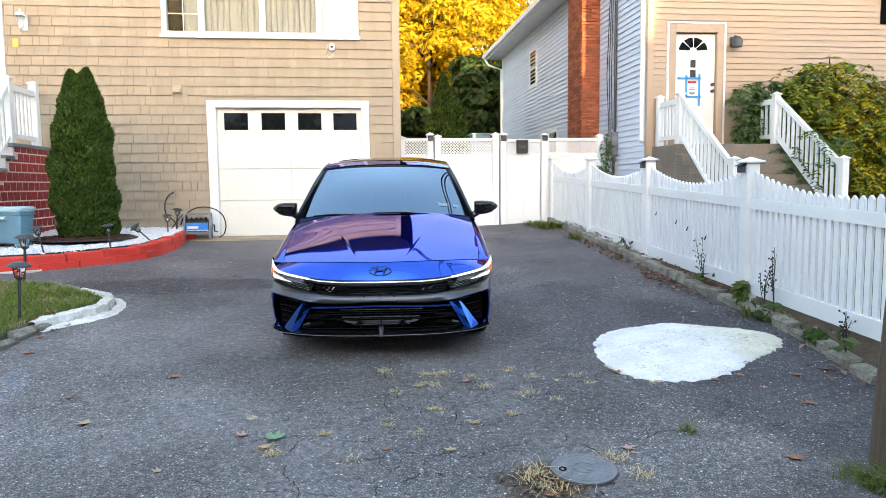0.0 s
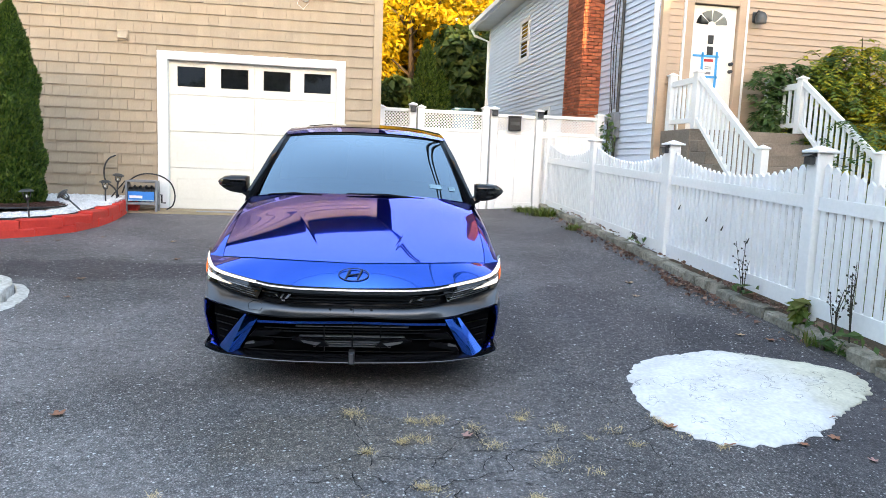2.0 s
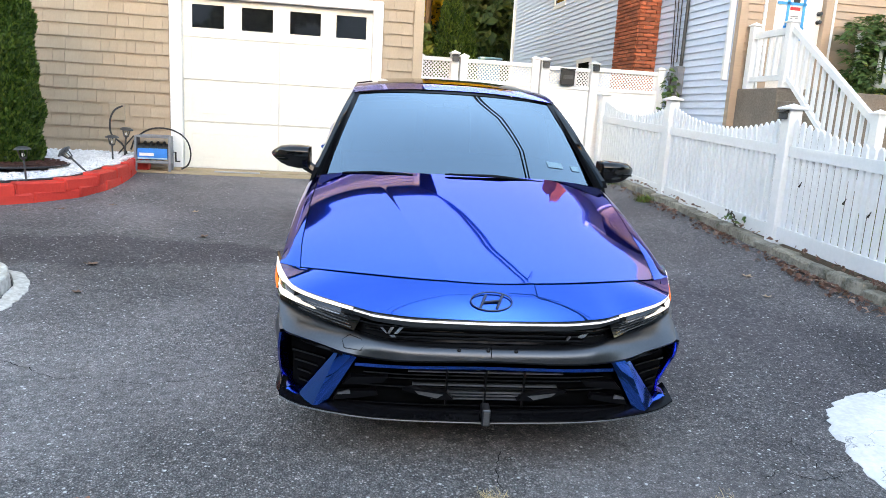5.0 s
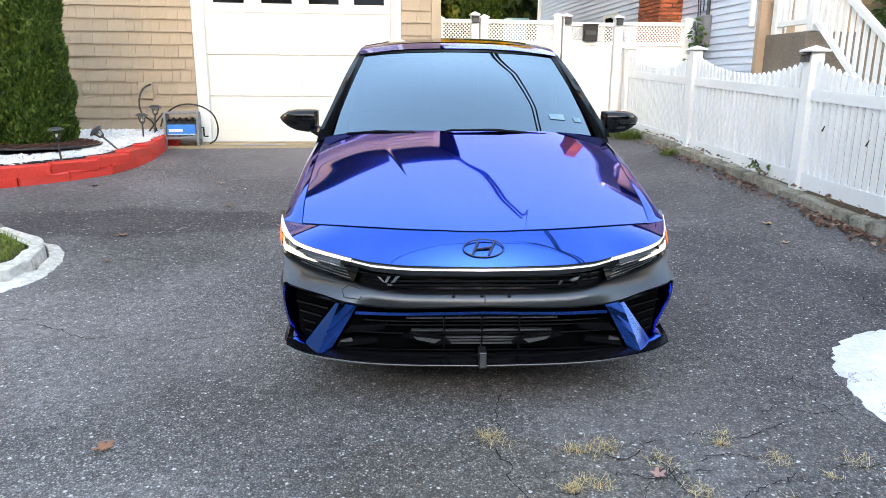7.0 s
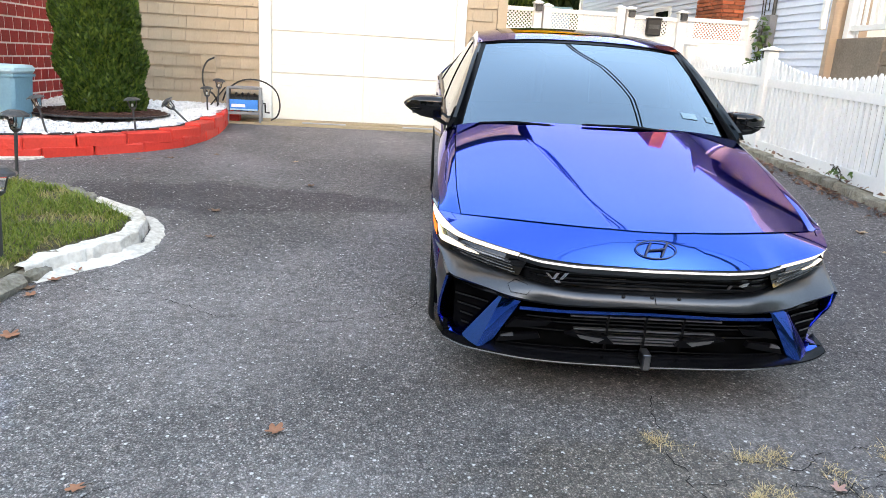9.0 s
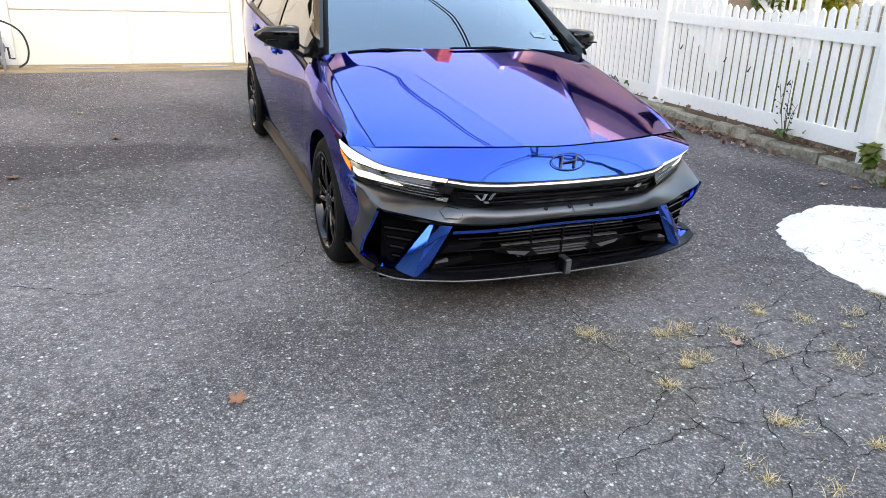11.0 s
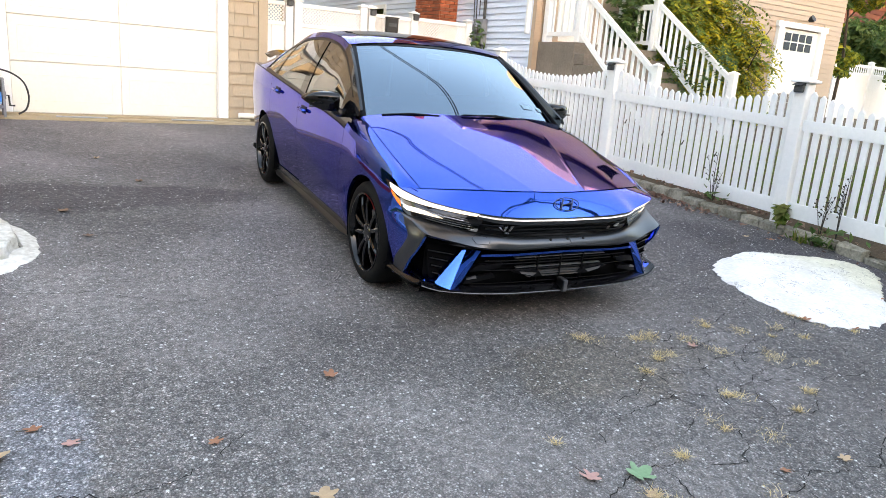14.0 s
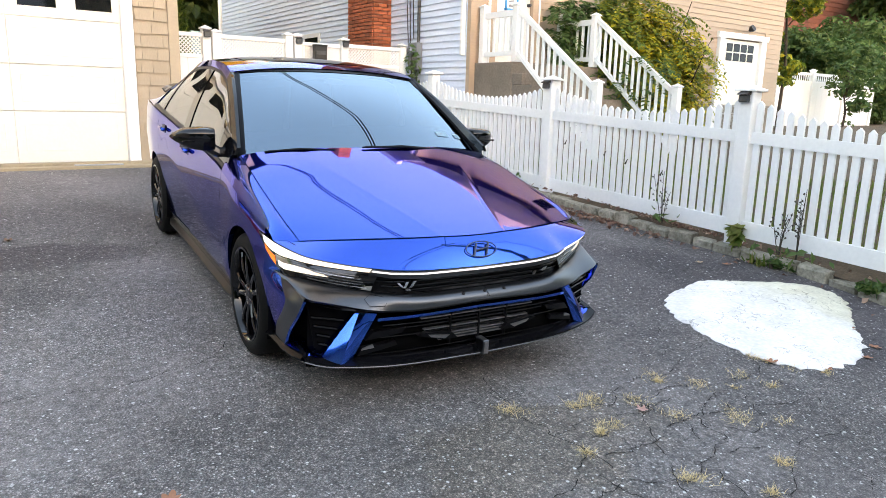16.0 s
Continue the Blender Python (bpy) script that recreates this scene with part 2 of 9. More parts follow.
def asphalt_surface():
    """Worn asphalt: dark binder, pale chips of several sizes, broad faded areas, fine hair cracks as relief."""
    m = bpy.data.materials.new("worn_asphalt")
    m.use_nodes = True
    n, l = m.node_tree.nodes, m.node_tree.links
    p = n["Principled BSDF"]
    tc = n.new("ShaderNodeTexCoord")

    def tex(kind, scale, **kw):
        t = n.new(kind)
        t.inputs["Scale"].default_value = scale
        for k, v in kw.items():
            t.inputs[k].default_value = v
        l.new(tc.outputs["Object"], t.inputs["Vector"])
        return t

    def ramp(src, stops):
        r = n.new("ShaderNodeValToRGB")
        r.color_ramp.elements[0].position, r.color_ramp.elements[1].position = stops[0][0], stops[-1][0]
        r.color_ramp.elements[0].color, r.color_ramp.elements[1].color = (*stops[0][1], 1), (*stops[-1][1], 1)
        for q, c in stops[1:-1]:
            r.color_ramp.elements.new(q).color = (*c, 1)
        l.new(src, r.inputs["Fac"])
        return r.outputs["Color"]

    def mix(a, b, fac, mode="MIX"):
        x = n.new("ShaderNodeMix")
        x.data_type, x.blend_type = "RGBA", mode
        for sock, v in (("A", a), ("B", b)):
            q = [i for i in x.inputs if i.name == sock and i.type == "RGBA"][0]
            if isinstance(v, tuple):
                q.default_value = (*v, 1)
            else:
                l.new(v, q)
        if isinstance(fac, float):
            x.inputs["Factor"].default_value = fac
        else:
            l.new(fac, x.inputs["Factor"])
        return [o for o in x.outputs if o.type == "RGBA"][0]

    wear = tex("ShaderNodeTexNoise", 0.55, Detail=4.0)
    base = ramp(wear.outputs["Fac"], [(0.34, ASPH_LO), (0.5, ASPH_MID), (0.68, ASPH_HI)])
    mottle = tex("ShaderNodeTexNoise", 26.0, Detail=8.0)
    base = mix(base, ramp(mottle.outputs["Fac"], [(0.3, (0.55, 0.55, 0.55)), (0.7, (1.4, 1.4, 1.4))]), 0.75, "MULTIPLY")

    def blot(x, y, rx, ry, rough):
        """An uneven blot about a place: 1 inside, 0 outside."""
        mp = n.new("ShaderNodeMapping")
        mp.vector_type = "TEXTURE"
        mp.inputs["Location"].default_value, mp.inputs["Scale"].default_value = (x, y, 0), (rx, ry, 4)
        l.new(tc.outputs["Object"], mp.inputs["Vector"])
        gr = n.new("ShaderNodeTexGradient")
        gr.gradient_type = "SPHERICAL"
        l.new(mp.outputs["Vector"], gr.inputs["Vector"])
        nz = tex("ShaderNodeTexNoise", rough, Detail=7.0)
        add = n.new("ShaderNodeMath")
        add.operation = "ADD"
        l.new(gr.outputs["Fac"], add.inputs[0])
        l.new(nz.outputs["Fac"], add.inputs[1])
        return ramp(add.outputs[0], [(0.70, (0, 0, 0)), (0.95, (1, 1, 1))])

    # stains, and broad darker blots beside the car, fence and garage
    blots = ((-2.42, 5.3, 0.22, 0.8, 9.0, (1.3, 1.42, 1.6), 0.65), (0.15, 5.1, 0.9, 0.5, 3.0, (0.92, 0.84, 0.72), 0.7), (1.4, 4.8, 1.8, 1.2, 2.2, (0.80, 0.79, 0.80), 0.9),
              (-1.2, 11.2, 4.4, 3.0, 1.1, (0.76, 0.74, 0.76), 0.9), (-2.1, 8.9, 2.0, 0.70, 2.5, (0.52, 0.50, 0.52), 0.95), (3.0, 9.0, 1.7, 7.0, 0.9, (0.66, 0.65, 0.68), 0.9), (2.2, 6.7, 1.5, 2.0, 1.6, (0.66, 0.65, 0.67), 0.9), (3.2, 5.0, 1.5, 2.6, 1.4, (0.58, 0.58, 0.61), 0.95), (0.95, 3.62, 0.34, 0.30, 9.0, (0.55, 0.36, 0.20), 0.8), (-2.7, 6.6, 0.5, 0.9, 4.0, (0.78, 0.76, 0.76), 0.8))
    for x, y, rx, ry, rough, tint, much in blots:
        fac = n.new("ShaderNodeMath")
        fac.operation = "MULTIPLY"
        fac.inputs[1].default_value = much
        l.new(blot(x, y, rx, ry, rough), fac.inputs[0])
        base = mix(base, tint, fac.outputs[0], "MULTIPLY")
    bare = tex("ShaderNodeTexNoise", 0.7, Detail=3.0)
    for scale, stops, much in ((150.0, [(0.0, (0.45, 0.45, 0.45)), (0.45, (0.85, 0.85, 0.85)), (0.75, (1.25, 1.25, 1.25)), (0.92, (1.6, 1.6, 1.58)), (1.0, (2.4, 2.36, 2.32))], 0.8),
                               (88.0, [(0.0, (0.62, 0.75, 0.75)), (0.70, (1.0, 1.0, 1.0)), (0.90, (1.3, 1.3, 1.3)), (1.0, (2.2, 2.16, 2.12))], 0.7)):
        chips = tex("ShaderNodeTexVoronoi", scale, Randomness=1.0)
        pick = n.new("ShaderNodeSeparateColor")
        l.new(chips.outputs["Color"], pick.inputs["Color"])
        gap = ramp(chips.outputs["Distance"], [(0.28, (1, 1, 1)), (0.62, (0.30, 0.30, 0.30))])
        tone = mix(ramp(pick.outputs["Red"], stops), gap, 0.8, "MULTIPLY")
        fac = n.new("ShaderNodeMath")
        fac.operation = "MULTIPLY"
        fac.inputs[1].default_value = much
        l.new(ramp(bare.outputs["Fac"], [(0.34, (0.55, 0.55, 0.55)), (0.56, (1, 1, 1))]), fac.inputs[0])
        base = mix(base, tone, fac.outputs[0], "MULTIPLY")
    for scale, share, tone in ((66.0, 0.84, (0.60, 0.59, 0.575)), (40.0, 0.935, (0.78, 0.77, 0.75))):
        bits = tex("ShaderNodeTexVoronoi", scale, Randomness=1.0)
        pick = n.new("ShaderNodeSeparateColor")
        l.new(bits.outputs["Color"], pick.inputs["Color"])
        few = ramp(pick.outputs["Green"], [(share, (0, 0, 0)), (share + 0.02, (1, 1, 1))])
        dot = ramp(bits.outputs["Distance"], [(0.20, (1, 1, 1)), (0.36, (0, 0, 0))])
        base = mix(base, tone, mix(few, dot, 1.0, "MULTIPLY"))
    grit = tex("ShaderNodeTexVoronoi", 240.0)
    base = mix(base, ramp(grit.outputs["Distance"], [(0.0, (1.6, 1.6, 1.6)), (0.45, (0.65, 0.65, 0.65))]), 0.75, "MULTIPLY")
    # crazing where the drive has broken up
    warp = tex("ShaderNodeTexNoise", 6.0, Detail=5.0)
    warped = n.new("ShaderNodeMix")
    warped.data_type = "VECTOR"
    warped.inputs["Factor"].default_value = 0.10
    ins = [i for i in warped.inputs if i.type == "VECTOR"]
    l.new(tc.outputs["Object"], ins[0])
    l.new(warp.outputs["Color"], ins[1])
    for scale, width in ((4.2, 0.012), (9.5, 0.020)):
        vo = n.new("ShaderNodeTexVoronoi")
        vo.feature = "DISTANCE_TO_EDGE"
        vo.inputs["Scale"].default_value = scale
        l.new([o for o in warped.outputs if o.type == "VECTOR"][0], vo.inputs["Vector"])
        line = ramp(vo.outputs["Distance"], [(0.004, (1, 1, 1)), (width, (0, 0, 0))])
        part_of = tex("ShaderNodeTexNoise", 2.1 + scale * 0.2, Detail=4.0)
        some = mix(line, ramp(part_of.outputs["Fac"], [(0.50, (0, 0, 0)), (0.60, (1, 1, 1))]), 1.0, "MULTIPLY")
        where = mix(some, blot(1.05, 4.35, 2.6, 1.7, 1.8), 1.0, "MULTIPLY")
        base = mix(base, (0.055, 0.053, 0.052), where)
    l.new(base, p.inputs["Base Color"])
    p.inputs["Roughness"].default_value = 0.72
    p.inputs["Specular IOR Level"].default_value = 0.28
    b1 = n.new("ShaderNodeBump")
    b1.inputs["Strength"].default_value, b1.inputs["Distance"].default_value = 0.8, 0.008
    l.new(chips.outputs["Distance"], b1.inputs["Height"])
    b2 = n.new("ShaderNodeBump")
    b2.inputs["Strength"].default_value, b2.inputs["Distance"].default_value = 0.5, 0.012
    l.new(mottle.outputs["Fac"], b2.inputs["Height"])
    l.new(b1.outputs["Normal"], b2.inputs["Normal"])
    l.new(b2.outputs["Normal"], p.inputs["Normal"])
    return m


def patch_surface():
    """White cement skim with dark hair cracks and a yellowed corner."""
    m = surface("white_cement_patch", (0.82, 0.80, 0.79), (0.62, 0.60, 0.58), 5, 40, 0.8, bump=0.5, bscale=30)
    n, l = m.node_tree.nodes, m.node_tree.links
    p = n["Principled BSDF"]
    src = p.inputs["Base Color"].links[0].from_socket
    tc, nz, vo = n.new("ShaderNodeTexCoord"), n.new("ShaderNodeTexNoise"), n.new("ShaderNodeTexVoronoi")
    nz.inputs["Scale"].default_value = 4
    mixv = n.new("ShaderNodeMix")
    mixv.data_type = "VECTOR"
    nz.inputs["Detail"].default_value = 6
    mixv.inputs["Factor"].default_value = 0.025
    l.new(tc.outputs["Object"], nz.inputs["Vector"])
    l.new(tc.outputs["Object"], [i for i in mixv.inputs if i.type == "VECTOR"][0])
    l.new(nz.outputs["Color"], [i for i in mixv.inputs if i.type == "VECTOR"][1])
    vo.feature = "DISTANCE_TO_EDGE"
    vo.inputs["Scale"].default_value = 1.5
    l.new([o for o in mixv.outputs if o.type == "VECTOR"][0], vo.inputs["Vector"])
    rmp = n.new("ShaderNodeValToRGB")
    rmp.color_ramp.elements[0].position, rmp.color_ramp.elements[1].position = 0.001, 0.007
    rmp.color_ramp.elements[0].color, rmp.color_ramp.elements[1].color = (0.30, 0.30, 0.29, 1), (1, 1, 1, 1)
    l.new(vo.outputs["Distance"], rmp.inputs["Fac"])
    mul = n.new("ShaderNodeMix")
    mul.data_type, mul.blend_type = "RGBA", "MULTIPLY"
    mul.inputs["Factor"].default_value = 0.85
    sock = [i for i in mul.inputs if i.type == "RGBA"]
    l.new(src, sock[0])
    l.new(rmp.outputs["Color"], sock[1])
    sep = n.new("ShaderNodeSeparateXYZ")
    l.new(tc.outputs["Object"], sep.inputs[0])
    add = n.new("ShaderNodeMath")
    add.operation = "ADD"
    l.new(sep.outputs["X"], add.inputs[0])
    l.new(nz.outputs["Fac"], add.inputs[1])
    side = n.new("ShaderNodeValToRGB")
    span = n.new("ShaderNodeMapRange")
    span.inputs["From Min"].default_value, span.inputs["From Max"].default_value = 3.2, 3.65
    l.new(add.outputs[0], span.inputs["Value"])
    side.color_ramp.elements[0].color, side.color_ramp.elements[1].color = (1, 1, 1, 1), (0.90, 0.88, 0.72, 1)
    l.new(span.outputs[0], side.inputs["Fac"])
    old = n.new("ShaderNodeMix")
    old.data_type, old.blend_type = "RGBA", "MULTIPLY"
    old.inputs["Factor"].default_value = 1.0
    both = [i for i in old.inputs if i.type == "RGBA"]
    l.new([o for o in mul.outputs if o.type == "RGBA"][0], both[0])
    l.new(side.outputs["Color"], both[1])
    l.new([o for o in old.outputs if o.type == "RGBA"][0], p.inputs["Base Color"])
    return m


M_PATCH = patch_surface()
ASPH_LO, ASPH_MID, ASPH_HI = (0.250, 0.226, 0.220), (0.365, 0.330, 0.321), (0.470, 0.426, 0.414)
M_ASPHALT = asphalt_surface()


# ---- mesh helpers ----
def obj(name, bm, material, smooth=False, sharp=40):
    me = bpy.data.meshes.new(name)
    bmesh.ops.recalc_face_normals(bm, faces=bm.faces)
    bm.to_mesh(me)
    bm.free()
    for mt in material if isinstance(material, (list, tuple)) else [material]:
        me.materials.append(mt)
    if smooth:
        me.polygons.foreach_set("use_smooth", [True] * len(me.polygons))
        me.set_sharp_from_angle(angle=radians(sharp))
    return new(name, me)


def part(name, bm, material, parent, label="", smooth=False, sharp=40):
    ob = obj(name, bm, material, smooth, sharp)
    ob.parent = parent
    return tagged(ob, label)


def thing(name, label, category, m=None, group="", kind=""):
    e = new(name)
    e.empty_display_size = 0.1
    if m is not None:
        e.matrix_world = m
    return tagged(e, label, category, group, kind)


def box(bm, x0, x1, y0, y1, z0, z1, bevel=0.0):
    """A block between the given limits, added to bm."""
    r = bmesh.ops.create_cube(bm, size=1, matrix=Matrix.LocRotScale(((x0 + x1) / 2, (y0 + y1) / 2, (z0 + z1) / 2), None, (abs(x1 - x0), abs(y1 - y0), abs(z1 - z0))))
    if bevel:
        bmesh.ops.bevel(bm, geom=list({e for v in r["verts"] for e in v.link_edges}), offset=bevel, segments=1, affect="EDGES", clamp_overlap=True)
    return r["verts"]


def blk(*a, bevel=0.0):
    bm = bmesh.new()
    box(bm, *a, bevel=bevel)
    return bm


def prism(poly, axis, a, b):
    """A flat polygon (pairs) pushed along axis from a to b."""
    bm = bmesh.new()
    place = {"x": lambda u, v, w: (w, u, v), "y": lambda u, v, w: (u, w, v), "z": lambda u, v, w: (u, v, w)}[axis]
    lo, hi = [[bm.verts.new(place(u, v, w)) for u, v in poly] for w in (a, b)]
    n = len(poly)
    bm.faces.new(lo[::-1])
    bm.faces.new(hi)
    for i in range(n):
        bm.faces.new((lo[i], lo[(i + 1) % n], hi[(i + 1) % n], hi[i]))
    return bm


def tube(bm, points, radius, sides=8, closed=False):
    """A round bar through the points; radius may be a list."""
    pts = [Vector(p) for p in points]
    rs = radius if isinstance(radius, (list, tuple)) else [radius] * len(pts)
    rings, side = [], None
    for i, p in enumerate(pts):
        d = (pts[min(i + 1, len(pts) - 1)] - pts[max(i - 1, 0)])
        if closed:
            d = pts[(i + 1) % len(pts)] - pts[i - 1]
        d.normalize()
        if side is None:
            side = d.orthogonal().normalized()
        side = (side - d * side.dot(d)).normalized()
        up = d.cross(side)
        rings.append([bm.verts.new(p + (side * math.cos(2 * math.pi * k / sides) + up * math.sin(2 * math.pi * k / sides)) * rs[i]) for k in range(sides)])
    for i in range(len(rings) - (0 if closed else 1)):
        a, b = rings[i], rings[(i + 1) % len(rings)]
        for k in range(sides):
            bm.faces.new((a[k], a[(k + 1) % sides], b[(k + 1) % sides], b[k]))
    if not closed:
        bm.faces.new(rings[0][::-1])
        bm.faces.new(rings[-1])
    return bm


def lathe(bm, profile, m=Matrix(), sides=24, cap=True):
    """A turned shape: profile of (radius, height), about local z."""
    rings = [[bm.verts.new(m @ Vector((r * math.cos(2 * math.pi * k / sides), r * math.sin(2 * math.pi * k / sides), h))) for k in range(sides)] for r, h in profile]
    for a, b in zip(rings, rings[1:]):
        for k in range(sides):
            bm.faces.new((a[k], a[(k + 1) % sides], b[(k + 1) % sides], b[k]))
    if cap:
        bm.faces.new(rings[0][::-1])
        bm.faces.new(rings[-1])
    return bm


def grid(bm, rows, close_u=False):
    """A sheet through rows of points."""
    vs = [[bm.verts.new(p) for p in r] for r in rows]
    for a, b in zip(vs, vs[1:]):
        n = len(a)
        for k in range(n if close_u else n - 1):
            bm.faces.new((a[k], a[(k + 1) % n], b[(k + 1) % n], b[k]))
    return vs


def curve(points):
    """A smooth function through (t, value) pairs."""
    ts, vs = np.array([p[0] for p in points], float), np.array([p[1] for p in points], float)
    h, d = np.diff(ts), np.diff(vs) / np.diff(ts)
    m = np.r_[d[0], [0.0 if a * b <= 0 else 3 * (p + q) / ((2 * q + p) / a + (q + 2 * p) / b) for a, b, p, q in zip(d, d[1:], h, h[1:])], d[-1]]

    def f(t):
        t = min(max(t, ts[0]), ts[-1])
        i = min(int(np.searchsorted(ts, t, "right")) - 1, len(h) - 1)
        s = (t - ts[i]) / h[i]
        return float(vs[i] * (1 + 2 * s) * (1 - s) ** 2 + m[i] * h[i] * s * (1 - s) ** 2 + vs[i + 1] * s * s * (3 - 2 * s) + m[i + 1] * h[i] * s * s * (s - 1))
    return f


def leaf_mesh(name, centres, sizes, normals, material, rng, aspect=1.6, fold=0.25):
    """Many small pointed leaves as one mesh: each a folded diamond of four triangles."""
    n = len(centres)
    nrm = normals / np.linalg.norm(normals, axis=1, keepdims=True)
    ref = rng.normal(size=(n, 3))
    a = np.cross(nrm, ref)
    a /= np.linalg.norm(a, axis=1, keepdims=True)
    b = np.cross(nrm, a)
    s = sizes[:, None]
    tip, base = centres + a * s * aspect / 2, centres - a * s * aspect / 2
    left, right = centres + b * s * 0.5 + nrm * s * fold, centres - b * s * 0.5 + nrm * s * fold
    verts = np.stack([base, left, tip, right], 1).reshape(-1, 3)
    i = np.arange(n) * 4
    faces = np.concatenate([np.stack([i, i + 2, i + 1], 1), np.stack([i, i + 3, i + 2], 1)])
    me = bpy.data.meshes.new(name)
    me.from_pydata(verts.tolist(), [], faces.tolist())
    me.materials.append(material)
    return me


# ---- ground ----
RISE = curve([(-60, -0.36), (0, -0.30), (3.0, -0.17), (3.8, -0.12), (5.3, -0.005), (6.6, 0.062), (9.3, 0.235), (12.3, 0.42), (13.3, 0.46), (20, 0.7), (60, 1.0)])


def gz(x, y):
    """The height of the drive; its side along the fence lies a little higher."""
    u = min(1.0, max(0.0, (y - 4.2) / 2.0))
    return RISE(y) + 0.042 * max(0.0, min(x, 3.8) - 1.0) * u * u * (3 - 2 * u)


def fence_x(y):
    return 3.78 + (y - 6.65) * 0.029


def wobbly(points, amount, step, seed):
    """A closed outline with small irregular dents between the given corners."""
    rng, out = random.Random(seed), []
    for (x0, y0), (x1, y1) in zip(points, points[1:] + points[:1]):
        k = max(1, int(math.hypot(x1 - x0, y1 - y0) / step))
        for i in range(k):
            out.append((x0 + (x1 - x0) * i / k + rng.uniform(-amount, amount), y0 + (y1 - y0) * i / k + rng.uniform(-amount, amount)))
    return out


def smooth_loop(points, rounds=3):
    """A closed outline rounded by corner cutting."""
    for _ in range(rounds):
        out = []
        for (x0, y0), (x1, y1) in zip(points, points[1:] + points[:1]):
            out += [(x0 * 0.75 + x1 * 0.25, y0 * 0.75 + y1 * 0.25), (x0 * 0.25 + x1 * 0.75, y0 * 0.25 + y1 * 0.75)]
        points = out
    return points


def slab_on(poly, height, thick, skirt=0.02):
    """A slab over the ground with the outline poly, its top height above the drive (a number or a function)."""
    bm = bmesh.new()
    h = height if callable(height) else (lambda x, y: height)
    top = [bm.verts.new((x, y, gz(x, y) + h(x, y))) for x, y in poly]
    low = [bm.verts.new((x, y, gz(x, y) - skirt)) for x, y in poly]
    f = bm.faces.new(top)
    for i in range(len(poly)):
        bm.faces.new((low[i], low[(i + 1) % len(poly)], top[(i + 1) % len(poly)], top[i]))
    bmesh.ops.triangulate(bm, faces=[f])
    return bm


bm = bmesh.new()
xs = [-300, -120, -40, -20] + [x * 0.5 for x in range(-24, 25)] + [20, 40, 120, 300]
ys = [-300, -120, -40, -20, -12, -6] + [y * 0.25 for y in range(-8, 60)] + [16, 18, 20, 25, 40, 60, 120, 300]
grid(bm, [[(x, y, gz(x, y)) for x in xs] for y in ys])
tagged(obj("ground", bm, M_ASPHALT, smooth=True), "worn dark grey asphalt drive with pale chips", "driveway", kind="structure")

# ---- tan house with the garage ----
WALL_Y, WALL_TOP, COURSE = 13.28, 6.6, 0.167
house = thing("house", "tan shingle-sided house with a white garage door", "house")
GX0, GX1, GZ1 = -2.42, 0.165, 2.80      # garage opening
WX0, WX1, WZ0, WZ1 = -3.27, 0.14, 4.03, 5.35   # front window
wall = None
for a in ((-11.0, 0.84, GZ1, WZ0), (-11.0, GX0, 0.2, GZ1), (GX1, 0.84, 0.2, GZ1), (-11.0, WX0, WZ0, WZ1), (WX1, 0.84, WZ0, WZ1), (-11.0, 0.84, WZ1, WALL_TOP)):
    w = part("wall", blk(a[0], a[1], WALL_Y, WALL_Y + 0.18, a[2], a[3]), M_TAN, house, "tan wood shingle wall in level courses")
    wall = wall or w
for a in ((0.66, 0.84, WALL_Y + 0.18, 22.5), (-11.0, -10.82, WALL_Y + 0.18, 22.5), (-10.82, 0.66, 22.32, 22.5)):
    part("wall", blk(*a, 0.2, WALL_TOP), M_TAN, house)
part("corner_board", blk(0.74, 0.875, WALL_Y - 0.03, WALL_Y + 0.12, 0.3, WALL_TOP), M_TAN_TRIM, house)
bm = prism([(WALL_Y - 0.45, WALL_TOP), (22.95, WALL_TOP), (18.0, WALL_TOP + 2.0)], "x", -11.4, 1.25)
part("roof", bm, M_ROOF, house, "dark shingle roof")
part("inner_floor", blk(-10.8, 0.66, WALL_Y + 0.18, 22.3, 3.3, 3.4), M_DARK, house)

